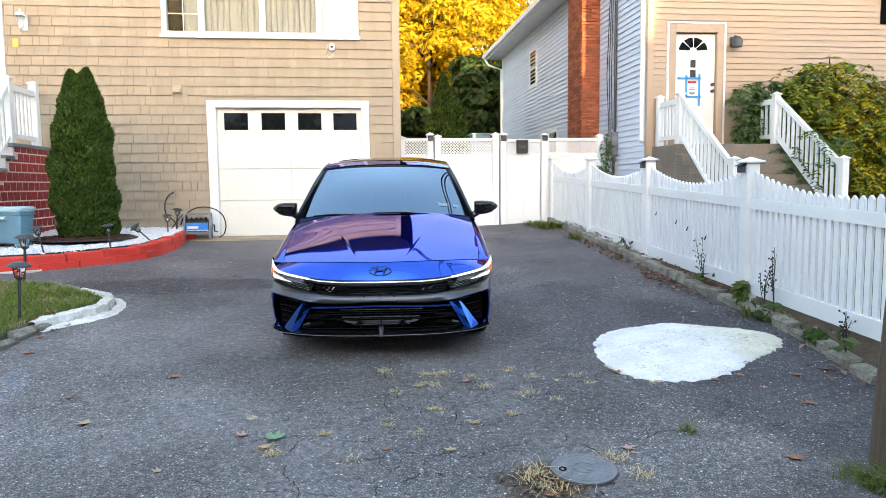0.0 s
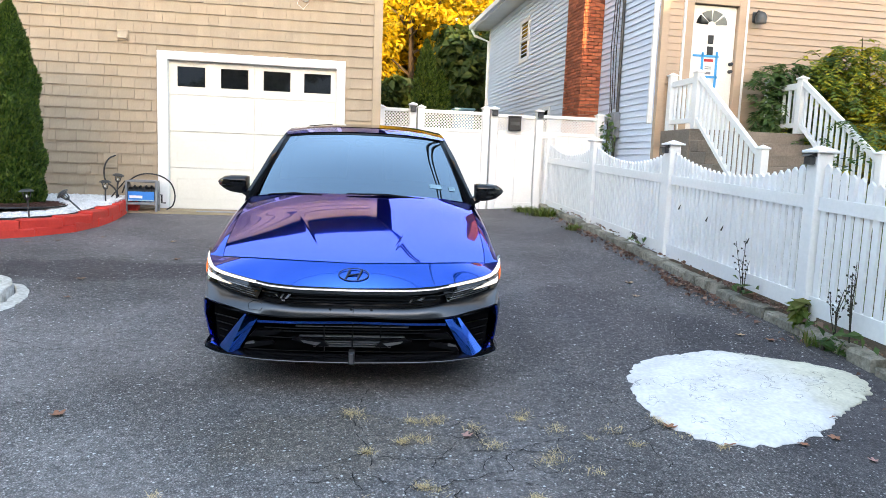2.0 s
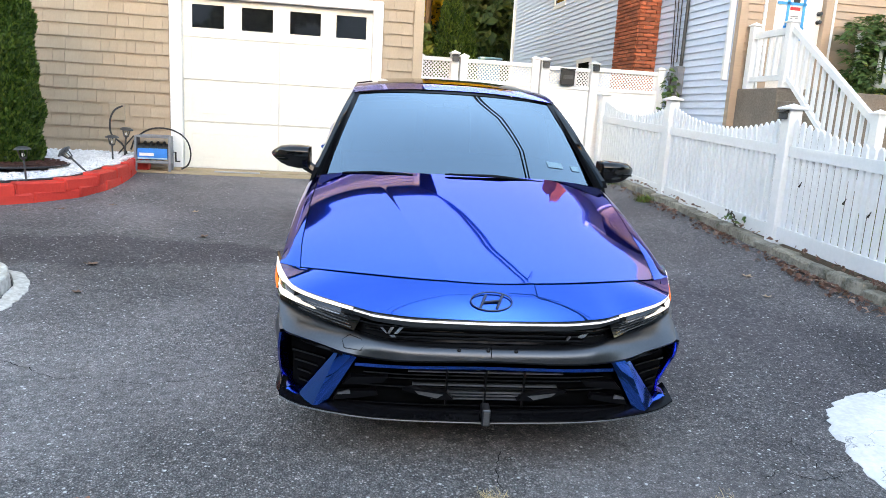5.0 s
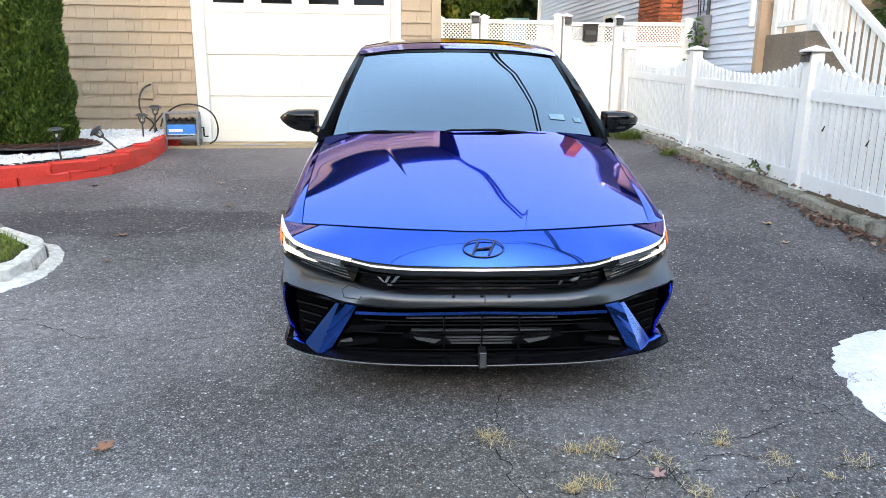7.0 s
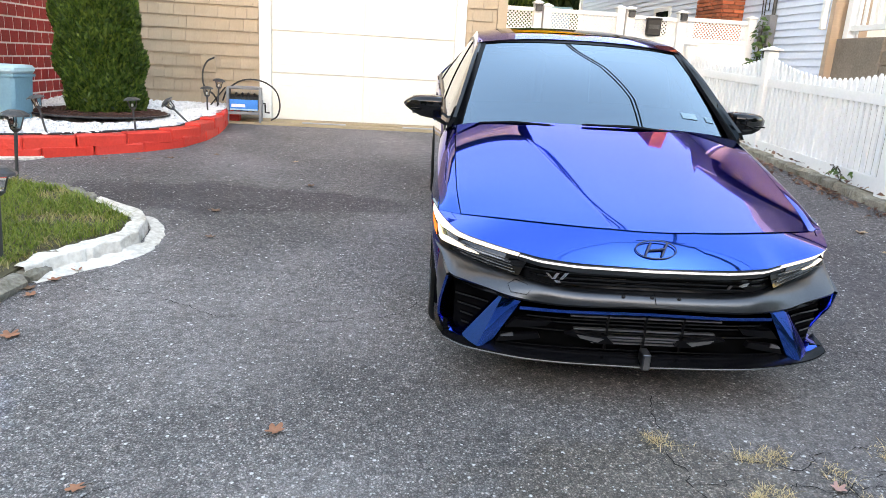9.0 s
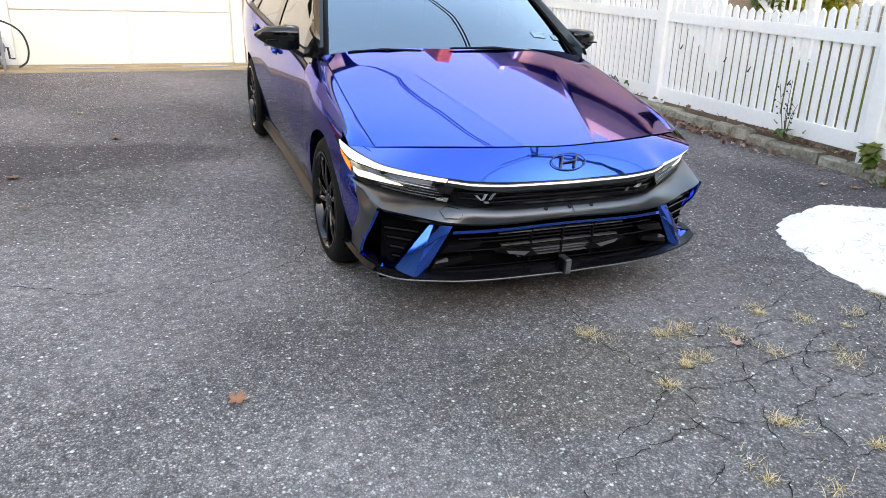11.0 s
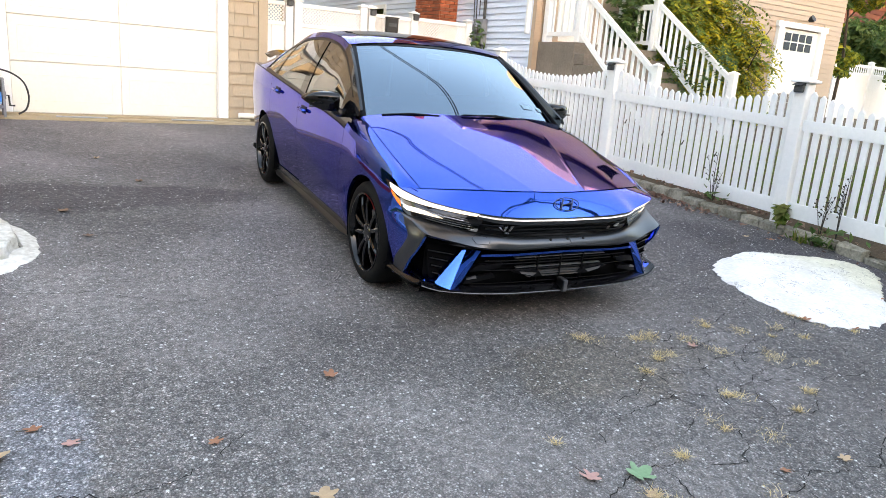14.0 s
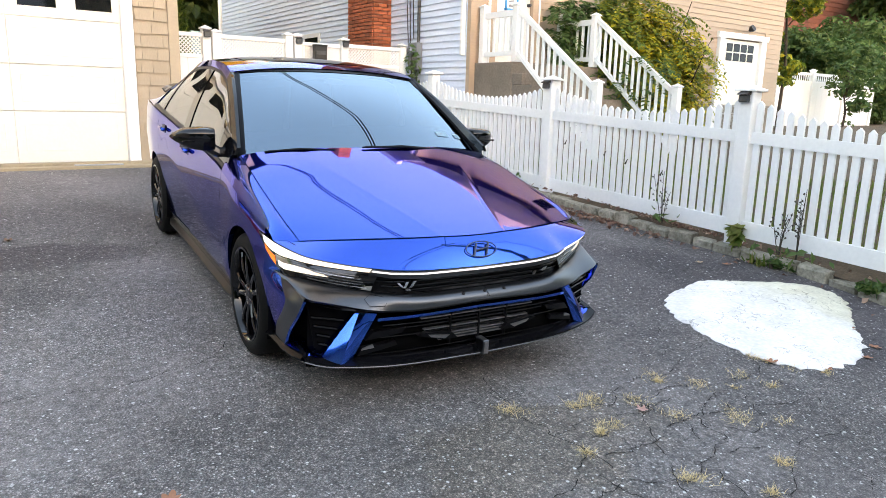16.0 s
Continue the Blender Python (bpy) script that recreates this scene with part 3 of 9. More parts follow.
# garage door
gdoor = part("garage_door", blk(GX0 - 0.02, GX1 + 0.02, WALL_Y + 0.10, WALL_Y + 0.14, 0.47, GZ1), M_DOOR, house, "white sectional garage door with four small dark panes")
rows_z = [0.49, 1.14, 1.71, 2.28, 2.79]
for i in range(4):
    for k in range(2):
        x0, x1 = (GX0 + 0.006, -1.1265) if k == 0 else (-1.1235, GX1 - 0.006)
        if i < 3:
            bm = blk(x0, x1, WALL_Y + 0.066, WALL_Y + 0.10, rows_z[i] + 0.004, rows_z[i + 1] - 0.004, bevel=0.006)
            sec = part("section", bm, M_DOOR, gdoor)
            n = 1
            w = x1 - x0
            for q in range(n):
                a, b = x0 + 0.10, x1 - 0.10
                for lo, hi in (((rows_z[i] + rows_z[i + 1]) / 2 - 0.17, (rows_z[i] + rows_z[i + 1]) / 2 + 0.17),):
                    bm = bmesh.new()
                    for c in ((a, b, lo, lo + 0.014), (a, b, hi - 0.014, hi), (a, a + 0.014, lo + 0.014, hi - 0.014), (b - 0.014, b, lo + 0.014, hi - 0.014)):
                        box(bm, c[0], c[1], WALL_Y + 0.0625, WALL_Y + 0.0665, c[2], c[3], bevel=0.003)
                    part("raised_edge", bm, M_DOOR, gdoor)
        else:
            xs_w = [(-2.29, -1.87), (-1.635, -1.215)] if k == 0 else [(-0.985, -0.565), (-0.35, 0.07)]
            z0, z1, p0, p1 = rows_z[3] + 0.004, rows_z[4] - 0.002, 2.405, 2.71
            edges = [x0, xs_w[0][0], xs_w[0][1], xs_w[1][0], xs_w[1][1], x1]
            for j in range(0, 5, 2):
                part("stile", blk(edges[j], edges[j + 1], WALL_Y + 0.066, WALL_Y + 0.10, z0, z1), M_DOOR, gdoor)
            for a, b in xs_w:
                part("section_rail", blk(a, b, WALL_Y + 0.066, WALL_Y + 0.10, z0, p0), M_DOOR, gdoor)
                part("section_rail", blk(a, b, WALL_Y + 0.066, WALL_Y + 0.10, p1, z1), M_DOOR, gdoor)
            for a, b in xs_w:
                part("pane", blk(a, b, WALL_Y + 0.082, WALL_Y + 0.09, p0, p1), PANE_DARK, gdoor, "dark garage pane")
                bm = bmesh.new()
                for c in ((a - 0.02, b + 0.02, p0 - 0.02, p0), (a - 0.02, b + 0.02, p1, p1 + 0.02), (a - 0.02, a, p0, p1), (b, b + 0.02, p0, p1)):
                    box(bm, c[0], c[1], WALL_Y + 0.056, WALL_Y + 0.066, c[2], c[3])
                part("pane_frame", bm, M_DOOR, gdoor)
for a in ((-2.57, GX0 + 0.004, 0.46, GZ1 + 0.125), (GX1 - 0.004, 0.30, 0.46, GZ1 + 0.125), (GX0 + 0.004, GX1 - 0.004, GZ1 - 0.004, GZ1 + 0.125)):
    part("garage_trim", blk(a[0], a[1], WALL_Y - 0.04, WALL_Y + 0.10, a[2], a[3], bevel=0.006), M_WHITE, house, "white door surround")
sill = thing("threshold_plank", "pale weathered plank laid before the garage door", "plank")
part("board", blk(-3.02, 0.62, 12.86, 13.05, 0.40, 0.475, bevel=0.008), M_PLANK, sill)
part("board", blk(-2.95, 0.58, 13.06, 13.235, 0.42, 0.505, bevel=0.008), M_PLANK, sill)
for a, b in ((-1.95, -1.35), (-0.55, 0.02)):
    ob = obj("metal_strip", blk(a, b, 12.93, 13.02, 0.478, 0.492, bevel=0.003), M_STEEL)
    tagged(ob, "short grey metal strip on the garage plank", "metal strip")
ob = obj("drain_pipe", tube(bmesh.new(), [(0.42, 13.14, 0.56), (0.95, 13.12, 0.55)], 0.035, 12), M_WHITE, smooth=True)
tagged(ob, "short white plastic drain pipe beside the garage", "pipe")

# front window over the garage
win = part("window", blk(WX0 + 0.08, WX1 - 0.08, WALL_Y + 0.16, WALL_Y + 0.17, WZ0 + 0.08, WZ1 - 0.05), M_CURTAIN, house, "wide white front window with pale curtains")
divs = [WX0, -2.60, -1.55, -0.56, WX1]
for c in ((WX0, WX1, WZ0, WZ0 + 0.085), (WX0, WX1, WZ1 - 0.085, WZ1), (WX0, WX0 + 0.085, WZ0 + 0.085, WZ1 - 0.085), (WX1 - 0.085, WX1, WZ0 + 0.085, WZ1 - 0.085)):
    part("frame", blk(c[0], c[1], WALL_Y - 0.045, WALL_Y + 0.10, c[2], c[3], bevel=0.005), M_WHITE, win)
part("sill", blk(WX0 - 0.03, WX1 + 0.03, WALL_Y - 0.07, WALL_Y - 0.046, WZ0 - 0.03, WZ0 + 0.03, bevel=0.004), M_WHITE, win)
for x in divs[1:-1]:
    part("mullion", blk(x - 0.05, x + 0.05, WALL_Y - 0.03, WALL_Y + 0.10, WZ0 + 0.085, WZ1 - 0.085, bevel=0.004), M_WHITE, win)
for i in range(4):
    a, b = divs[i] + (0.085 if i == 0 else 0.05), divs[i + 1] - (0.085 if i == 3 else 0.05)
    part("pane", blk(a, b, WALL_Y + 0.05, WALL_Y + 0.056, WZ0 + 0.085, WZ1 - 0.085), M_PANE, win).visible_shadow = False
    if i in (0, 3):
        mid = (a + b) / 2
        part("blind" if i == 3 else "dark_gap", blk(a, b if i == 3 else mid, WALL_Y + 0.12, WALL_Y + 0.13, WZ0 + 0.085, WZ1 - 0.085), M_WHITE if i == 3 else M_DARK, win)
    if i == 0:
        bm = bmesh.new()
        box(bm, mid - 0.008, mid + 0.008, WALL_Y + 0.04, WALL_Y + 0.05, WZ0 + 0.085, WZ1 - 0.085)
        for z in (WZ0 + 0.40, WZ0 + 0.72):
            box(bm, a, mid - 0.008, WALL_Y + 0.04, WALL_Y + 0.05, z - 0.008, z + 0.008)
            box(bm, mid + 0.008, b, WALL_Y + 0.04, WALL_Y + 0.05, z - 0.008, z + 0.008)
        part("muntin", bm, M_WHITE, win)
    if i in (1, 2):
        for j in range(9):
            x = a + (b - a) * (j + 0.5) / 9
            if abs(j - 4) < (1 if i == 1 else 0):
                continue
            part("curtain", tube(bmesh.new(), [(x, WALL_Y + 0.13, WZ0 + 0.09), (x, WALL_Y + 0.13, WZ1 - 0.09)], (b - a) / 17, 8), M_CURTAIN, win, smooth=True)

# the front door's edge, and fittings on the tan wall
for a in ((-6.0, -5.86, 2.3, 4.6), (-7.1, -6.96, 2.3, 4.6), (-6.96, -6.0, 4.46, 4.6)):
    part("door_trim", blk(a[0], a[1], WALL_Y - 0.05, WALL_Y, a[2], a[3], bevel=0.005), M_WHITE, house)
part("front_door", blk(-6.96, -6.0, WALL_Y - 0.03, WALL_Y, 2.3, 4.46), M_WHITE_DULL, house)
vent = thing("wall_vent", "small tan square vent hood on the shingles", "vent")
part("plate", blk(-3.135, -2.965, WALL_Y - 0.05, WALL_Y - 0.022, 3.03, 3.20, bevel=0.006), M_TAN_TRIM, vent)
part("hood", prism([(WALL_Y - 0.05, 3.06), (WALL_Y - 0.11, 3.06), (WALL_Y - 0.05, 3.17)], "x", -3.115, -2.985), M_TAN_TRIM, vent)
lcam = thing("security_camera", "small white camera under the window", "camera")
part("base", lathe(bmesh.new(), [(0.045, 0), (0.045, 0.02)], pose(-0.34, WALL_Y - 0.02, 3.90, 90), 16), M_WHITE, lcam, smooth=True)
part("body", lathe(bmesh.new(), [(0.02, -0.07), (0.05, -0.055), (0.055, 0), (0.05, 0.05), (0.02, 0.06)], pose(-0.34, WALL_Y - 0.075, 3.86), 16), M_WHITE, lcam, smooth=True)
part("lens", lathe(bmesh.new(), [(0.022, 0), (0.022, 0.012), (0.01, 0.016)], pose(-0.34, WALL_Y - 0.127, 3.86, 90), 12), M_BLACK, lcam, smooth=True)
ob = obj("hanging_wire", tube(bmesh.new(), [(-0.42, WALL_Y - 0.03, 3.9), (-0.47, WALL_Y - 0.03, 3.76), (-0.38, WALL_Y - 0.03, 3.68), (-0.30, WALL_Y - 0.03, 3.78)], 0.004, 5), M_WHITE)
tagged(ob, "thin white wire under the security camera", "wire")
wl = thing("wall_lantern", "white coach lantern beside the front door", "lamp")
part("back_plate", blk(-5.60, -5.46, WALL_Y - 0.05, WALL_Y - 0.02, 4.08, 4.34, bevel=0.01), M_WHITE, wl)
part("lantern_glass", lathe(bmesh.new(), [(0.045, 0), (0.075, 0.2)], pose(-5.53, WALL_Y - 0.14, 4.10), 6), M_PANE, wl)
part("cap", lathe(bmesh.new(), [(0.09, 0), (0.06, 0.05), (0.015, 0.08), (0.012, 0.12)], pose(-5.53, WALL_Y - 0.14, 4.30), 12), M_WHITE, wl)
part("arm", tube(bmesh.new(), [(-5.53, WALL_Y - 0.04, 4.2), (-5.53, WALL_Y - 0.10, 4.06), (-5.53, WALL_Y - 0.14, 4.10)], 0.012, 8), M_WHITE, wl, smooth=True)
ob = obj("door_number_bar", blk(-5.73, -5.63, WALL_Y - 0.035, WALL_Y - 0.022, 3.79, 3.95, bevel=0.02), M_YELLOW)
tagged(ob, "small yellow house sign bar on the shingles", "sign")
oc = thing("outlet_cover", "tan plastic outlet cover low on the shingle wall", "outlet")
part("plate", blk(-3.36, -3.16, WALL_Y - 0.05, WALL_Y - 0.02, 1.10, 1.33, bevel=0.006), M_TAN_TRIM, oc)
for z in (1.15, 1.20, 1.25):
    part("louvre", blk(-3.33, -3.19, WALL_Y - 0.058, WALL_Y - 0.05, z, z + 0.03), M_TAN_TRIM, oc)

# ---- white gate fence between the houses ----
GY = 14.2
gf = thing("lattice_fence", "white vinyl privacy fence with lattice top and a gate", "fence")
gtop = 2.31


def cap_on(x, y, z, w, parent, dark=False, mat=None):
    bm = bmesh.new()
    box(bm, x - w * 0.64, x + w * 0.64, y - w * 0.64, y + w * 0.64, z, z + 0.022, bevel=0.004)
    a = [bm.verts.new((x + sx * w * 0.56, y + sy * w * 0.56, z + 0.022)) for sx, sy in ((-1, -1), (1, -1), (1, 1), (-1, 1))]
    t = bm.verts.new((x, y, z + 0.06))
    for i in range(4):
        bm.faces.new((a[i], a[(i + 1) % 4], t))
    bm.faces.new(a[::-1])
    return part("post_cap", bm, mat or M_WHITE, parent)


for x, ht in ((0.95, 2.30), (1.51, 2.37), (1.66, 2.33), (2.83, 2.37), (2.985, 2.37), (3.83, 2.36), (4.99, 2.34)):
    p = part("post", blk(x - 0.062, x + 0.062, GY - 0.065, GY + 0.065, 0.45, ht, bevel=0.006), M_WHITE, gf)
    cap_on(x, GY, ht, 0.125, p)


def lattice_panel(x0, x1, z0, zl, z1, parent):
    part("bottom_rail", blk(x0, x1, GY - 0.025, GY + 0.025, z0, z0 + 0.14, bevel=0.004), M_WHITE, parent)
    part("middle_rail", blk(x0, x1, GY - 0.03, GY + 0.03, zl - 0.06, zl, bevel=0.004), M_WHITE, parent)
    part("top_rail", blk(x0, x1, GY - 0.03, GY + 0.03, z1 - 0.06, z1, bevel=0.004), M_WHITE, parent)
    n = max(1, round((x1 - x0) / 0.29))
    for i in range(n):
        part("board", blk(x0 + (x1 - x0) * i / n + 0.002, x0 + (x1 - x0) * (i + 1) / n - 0.002, GY - 0.012, GY + 0.012, z0 + 0.14, zl - 0.06), M_WHITE, parent)
    # lattice of crossing strips, cut at the frame
    h = z1 - 0.06 - zl
    bm = bmesh.new()
    for sgn, yy in ((1, GY - 0.008), (-1, GY + 0.002)):
        u = x0 - h
        while u < x1 + h:
            ends = []
            for zz in (zl, z1 - 0.06):
                ends.append((u + (zz - zl) * 1.0 if sgn > 0 else u + h - (zz - zl), zz))
            (xa, za), (xb, zb) = ends
            w = 0.0155
            pts = [(xa - w / 1.4, za), (xa + w / 1.4, za), (xb + w / 1.4, zb), (xb - w / 1.4, zb)]
            q = prism(pts, "y", yy, yy + 0.008)
            me = bpy.data.meshes.new("t")
            q.to_mesh(me)
            q.free()
            bm.from_mesh(me)
            bpy.data.meshes.remove(me)
            u += 0.056
    for cut, no in ((x0, (-1, 0, 0)), (x1, (1, 0, 0))):
        bmesh.ops.bisect_plane(bm, geom=bm.verts[:] + bm.edges[:] + bm.faces[:], plane_co=(cut, 0, 0), plane_no=no, clear_outer=True)
    part("lattice", bm, M_WHITE, parent)


lattice_panel(1.012, 1.448, 0.52, 2.00, gtop, gf)
lattice_panel(1.722, 2.768, 0.52, 2.00, gtop, gf)
lattice_panel(3.892, 4.928, 0.55, 2.00, gtop, gf)
gate = part("gate", blk(3.06, 3.755, GY - 0.02, GY + 0.0, 0.55, 0.68), M_WHITE, gf, "white vinyl gate leaf")
lattice_panel(3.06, 3.755, 0.57, 2.00, gtop - 0.02, gate)
mb = thing("letter_box", "black metal box hung on the gate", "box")
part("body", blk(3.25, 3.47, GY - 0.12, GY - 0.033, 2.00, 2.24, bevel=0.008), M_BLACK, mb)
part("lid", blk(3.24, 3.48, GY - 0.13, GY - 0.033, 2.241, 2.262, bevel=0.004), M_BLACK, mb)
part("slot", blk(3.28, 3.44, GY - 0.126, GY - 0.121, 2.10, 2.16), M_PEWTER, mb)
for x in (1.51, 2.985, 3.83):
    sl = thing("post_lamp", "small dark solar lamp on a white fence post", "lamp", group="solar post lamps")
    part("body", blk(x - 0.05, x + 0.05, GY - 0.125, GY - 0.067, 2.25, 2.33, bevel=0.006), M_PEWTER, sl)
    part("panel", prism([(GY - 0.067, 2.36), (GY - 0.13, 2.335), (GY - 0.13, 2.331), (GY - 0.067, 2.331)], "x", x - 0.055, x + 0.055), M_BLACK, sl)

# ---- scalloped picket fence ----
pf = thing("picket_fence", "white vinyl picket fence with dipping tops, green stains low down", "fence")
POSTS = [1.57, 4.07, 6.57, 9.06, 11.56, 14.04]


def base_z(y):
    return 0.325 + 0.044 * (min(y, 14.0) - 6.6)


def fence_bit(y0, y1, z_lo, z_hi, x_off, thick):
    """A straight run along the fence line: z_lo, z_hi over the fence's foot."""
    bm = bmesh.new()
    vs = []
    for y in (y0, y1):
        xx, b = fence_x(y) + x_off, base_z(y)
        vs.append([bm.verts.new((xx + s * thick / 2, y, b + h)) for s, h in ((-1, z_lo), (1, z_lo), (1, z_hi), (-1, z_hi))])
    for k in range(4):
        bm.faces.new((vs[0][k], vs[0][(k + 1) % 4], vs[1][(k + 1) % 4], vs[1][k]))
    bm.faces.new(vs[0][::-1])
    bm.faces.new(vs[1])
    return bm


for y in POSTS:
    x, b = fence_x(y), base_z(y)
    p = part("post", blk(x - 0.064, x + 0.064, y - 0.064, y + 0.064, b - 0.25, b + 1.23, bevel=0.008), M_WHITE, pf)
    cap_on(x, y, b + 1.23, 0.15, p)
for y0, y1 in zip(POSTS, POSTS[1:]):
    a, b = y0 + 0.064, y1 - 0.064
    part("bottom_rail", fence_bit(a, b, 0.0, 0.14, -0.0, 0.045), M_WHITE, pf)
    part("top_rail", fence_bit(a, b, 0.80, 0.90, -0.0, 0.045), M_WHITE, pf)
    n = 26
    for i in range(n):
        u = (i + 0.5) / n
        y = a + (b - a) * u
        top = 1.00 + 0.17 * (abs(2 * u - 1) ** 2.0)
        x, z = fence_x(y), base_z(y)
        w = 0.0275
        poly = [(y - w, z + 0.141), (y + w, z + 0.141), (y + w, z + top - 0.03), (y, z + top), (y - w, z + top - 0.03)]
        lo = [(y - w, z + 0.05), (y + w, z + 0.05)] + poly[2:]
        part("picket", prism(lo, "x", x - 0.011, x + 0.011), M_WHITE, pf)
for y in POSTS[1:4]:
    sl = thing("post_lamp", "small dark solar lamp on a white fence post", "lamp", group="solar post lamps")
    x, b = fence_x(y), base_z(y)
    part("body", blk(x - 0.115, x - 0.066, y - 0.042, y + 0.042, b + 1.14, b + 1.20, bevel=0.008), M_PEWTER, sl)
    part("panel", prism([(x - 0.066, b + 1.235), (x - 0.135, b + 1.205), (x - 0.135, b + 1.201), (x - 0.066, b + 1.201)], "y", y - 0.046, y + 0.046), M_BLACK, sl)

# ---- kerb, verge and the neighbour's yard ----
bm = bmesh.new()
rows = []
for y in [-6 + 0.5 * i for i in range(41)] + [16, 20, 26, 34, 50]:
    f = fence_x(y) - 0.03
    rows.append([(f, y, gz(f, y) + 0.055), (f + 0.1, y, min(base_z(y) - 0.03, gz(f, y) + 0.10)), (f + 1.2, y, base_z(y) + 0.10), (f + 3, y, base_z(y) + 0.22), (30, y, base_z(y) + 0.35), (200, y, base_z(y) + 0.35)])
grid(bm, rows)
tagged(obj("yard_ground", bm, M_SOIL, smooth=True), "dry grassy earth of the neighbouring yard", "ground", kind="structure")
kerb = thing("kerb", "low kerb of weathered granite blocks along the fence", "kerb", kind="structure")
rng = random.Random(4)
y = -3.0
while y < 14.0:
    ln = rng.uniform(0.20, 0.30)
    x = fence_x(y) - 0.066 + rng.uniform(-0.012, 0.012)
    b = gz(x, y)
    bm = blk(x - 0.07, x + 0.07, y, y + ln - 0.015, b - 0.05, b + 0.082 + rng.uniform(-0.018, 0.016), bevel=0.018)
    for v in bm.verts:
        v.co += Vector((rng.uniform(-0.01, 0.01), rng.uniform(-0.006, 0.006), rng.uniform(-0.01, 0.01)))
        v.co.z += (v.co.y - y) * 0.06
    part("stone", bm, M_STONE, kerb)
    y += ln

# ---- neighbour's house ----
NX, NY = 5.34, 12.62
nh = thing("neighbour_house", "beige and pale blue clapboard house with brick chimney", "house")
NTOP, NBACK, NRIGHT = 5.95, 25.4, 14.5
DX0, DX1, DZ0, DZ1 = 5.84, 6.63, 2.08, 4.09
bm = bmesh.new()
for a in ((NX, DX0, 0.3, NTOP), (DX1, NRIGHT, 0.3, NTOP), (DX0, DX1, 0.3, DZ0), (DX0, DX1, DZ1, NTOP)):
    box(bm, a[0], a[1], NY, NY + 0.15, a[2], a[3])
nwall = part("front_wall", bm, M_BEIGE, nh, "beige clapboard front wall")
bm = bmesh.new()
box(bm, NX, NX + 0.15, NY + 0.15, NBACK, 0.3, NTOP)
box(bm, NRIGHT - 0.15, NRIGHT, NY + 0.15, NBACK, 0.3, NTOP)
box(bm, NX + 0.15, NRIGHT - 0.15, NBACK - 0.15, NBACK, 0.3, NTOP)
swall = part("side_wall", bm, M_BLUEWHITE, nh, "pale blue clapboard side wall")
part("corner_board", blk(NX - 0.03, NX + 0.085, NY - 0.035, NY + 0.06, 1.5, NTOP), M_BEIGE, nh)
part("corner_board", blk(NX - 0.03, NX + 0.06, NBACK - 0.12, NBACK + 0.03, 1.0, NTOP), M_WHITE, nh)
part("foundation", blk(NX - 0.02, NRIGHT + 0.02, NY - 0.02, NY + 0.0, 0.2, 1.50), M_CONCRETE, nh)
# lap boards: each a leaning board, thicker at its foot
n = int((NTOP - 1.50) / 0.108)
for i in range(n):
    z = 1.50 + i * 0.108
    spans = [(NX + 0.085, NRIGHT)]
    if z + 0.108 > DZ0 - 0.1 and z < DZ1 + 0.16:
        spans = [(NX + 0.085, DX0 - 0.14), (DX1 + 0.14, NRIGHT)]
    if z < 3.05:
        spans = [(a, min(b, 11.99)) for a, b in spans] + [(13.80, NRIGHT)]
    for a, b in spans:
        part("clapboard", prism([(NY - 0.022, z), (NY, z), (NY, z + 0.118), (NY - 0.004, z + 0.118)], "x", a, b), M_BEIGE, nwall)
n = int((NTOP - 1.0) / 0.108)
for i in range(n):
    z = 1.0 + i * 0.108 + 0.002
    bm = prism([(NX - 0.030, z), (NX, z), (NX, z + 0.112), (NX - 0.004, z + 0.112)], "y", NY + 0.06, NBACK - 0.12)
    part("clapboard", bm, M_BLUEWHITE, swall)
# roof, soffit and gutter
bm = prism([(NX - 0.55, NTOP), (NRIGHT + 0.5, NTOP), ((NX + NRIGHT) / 2, NTOP + 1.5)], "y", NY - 0.4, NBACK + 0.45)
part("roof", bm, M_ROOF, nh, "dark shingle roof")
part("soffit", blk(NX - 0.54, NX + 0.02, NY - 0.38, NBACK + 0.42, NTOP - 0.03, NTOP - 0.005), M_WHITE_DULL, nh, "white boarded soffit")
part("gutter", prism([(NX - 0.56, NTOP - 0.02), (NX - 0.66, NTOP + 0.0), (NX - 0.68, NTOP + 0.12), (NX - 0.56, NTOP + 0.12)], "y", NY - 0.38, NBACK + 0.45), M_WHITE, nh)
part("gable_wall", prism([(NX, NTOP), (NRIGHT, NTOP), ((NX + NRIGHT) / 2, NTOP + 2.7)], "y", NY - 0.005, NY + 0.10), M_BEIGE, nh)
part("downspout", blk(NX - 0.10, NX - 0.022, NY + 0.10, NY + 0.17, 2.15, NTOP - 0.03, bevel=0.01), M_WHITE, nh)
part("downspout", tube(bmesh.new(), [(NX - 0.6, NBACK + 0.3, NTOP - 0.02), (NX - 0.5, NBACK + 0.2, NTOP - 0.25), (NX - 0.06, NBACK - 0.02, NTOP - 0.45), (NX - 0.06, NBACK - 0.02, 1.0)], 0.045, 8), M_WHITE, nh, smooth=True)
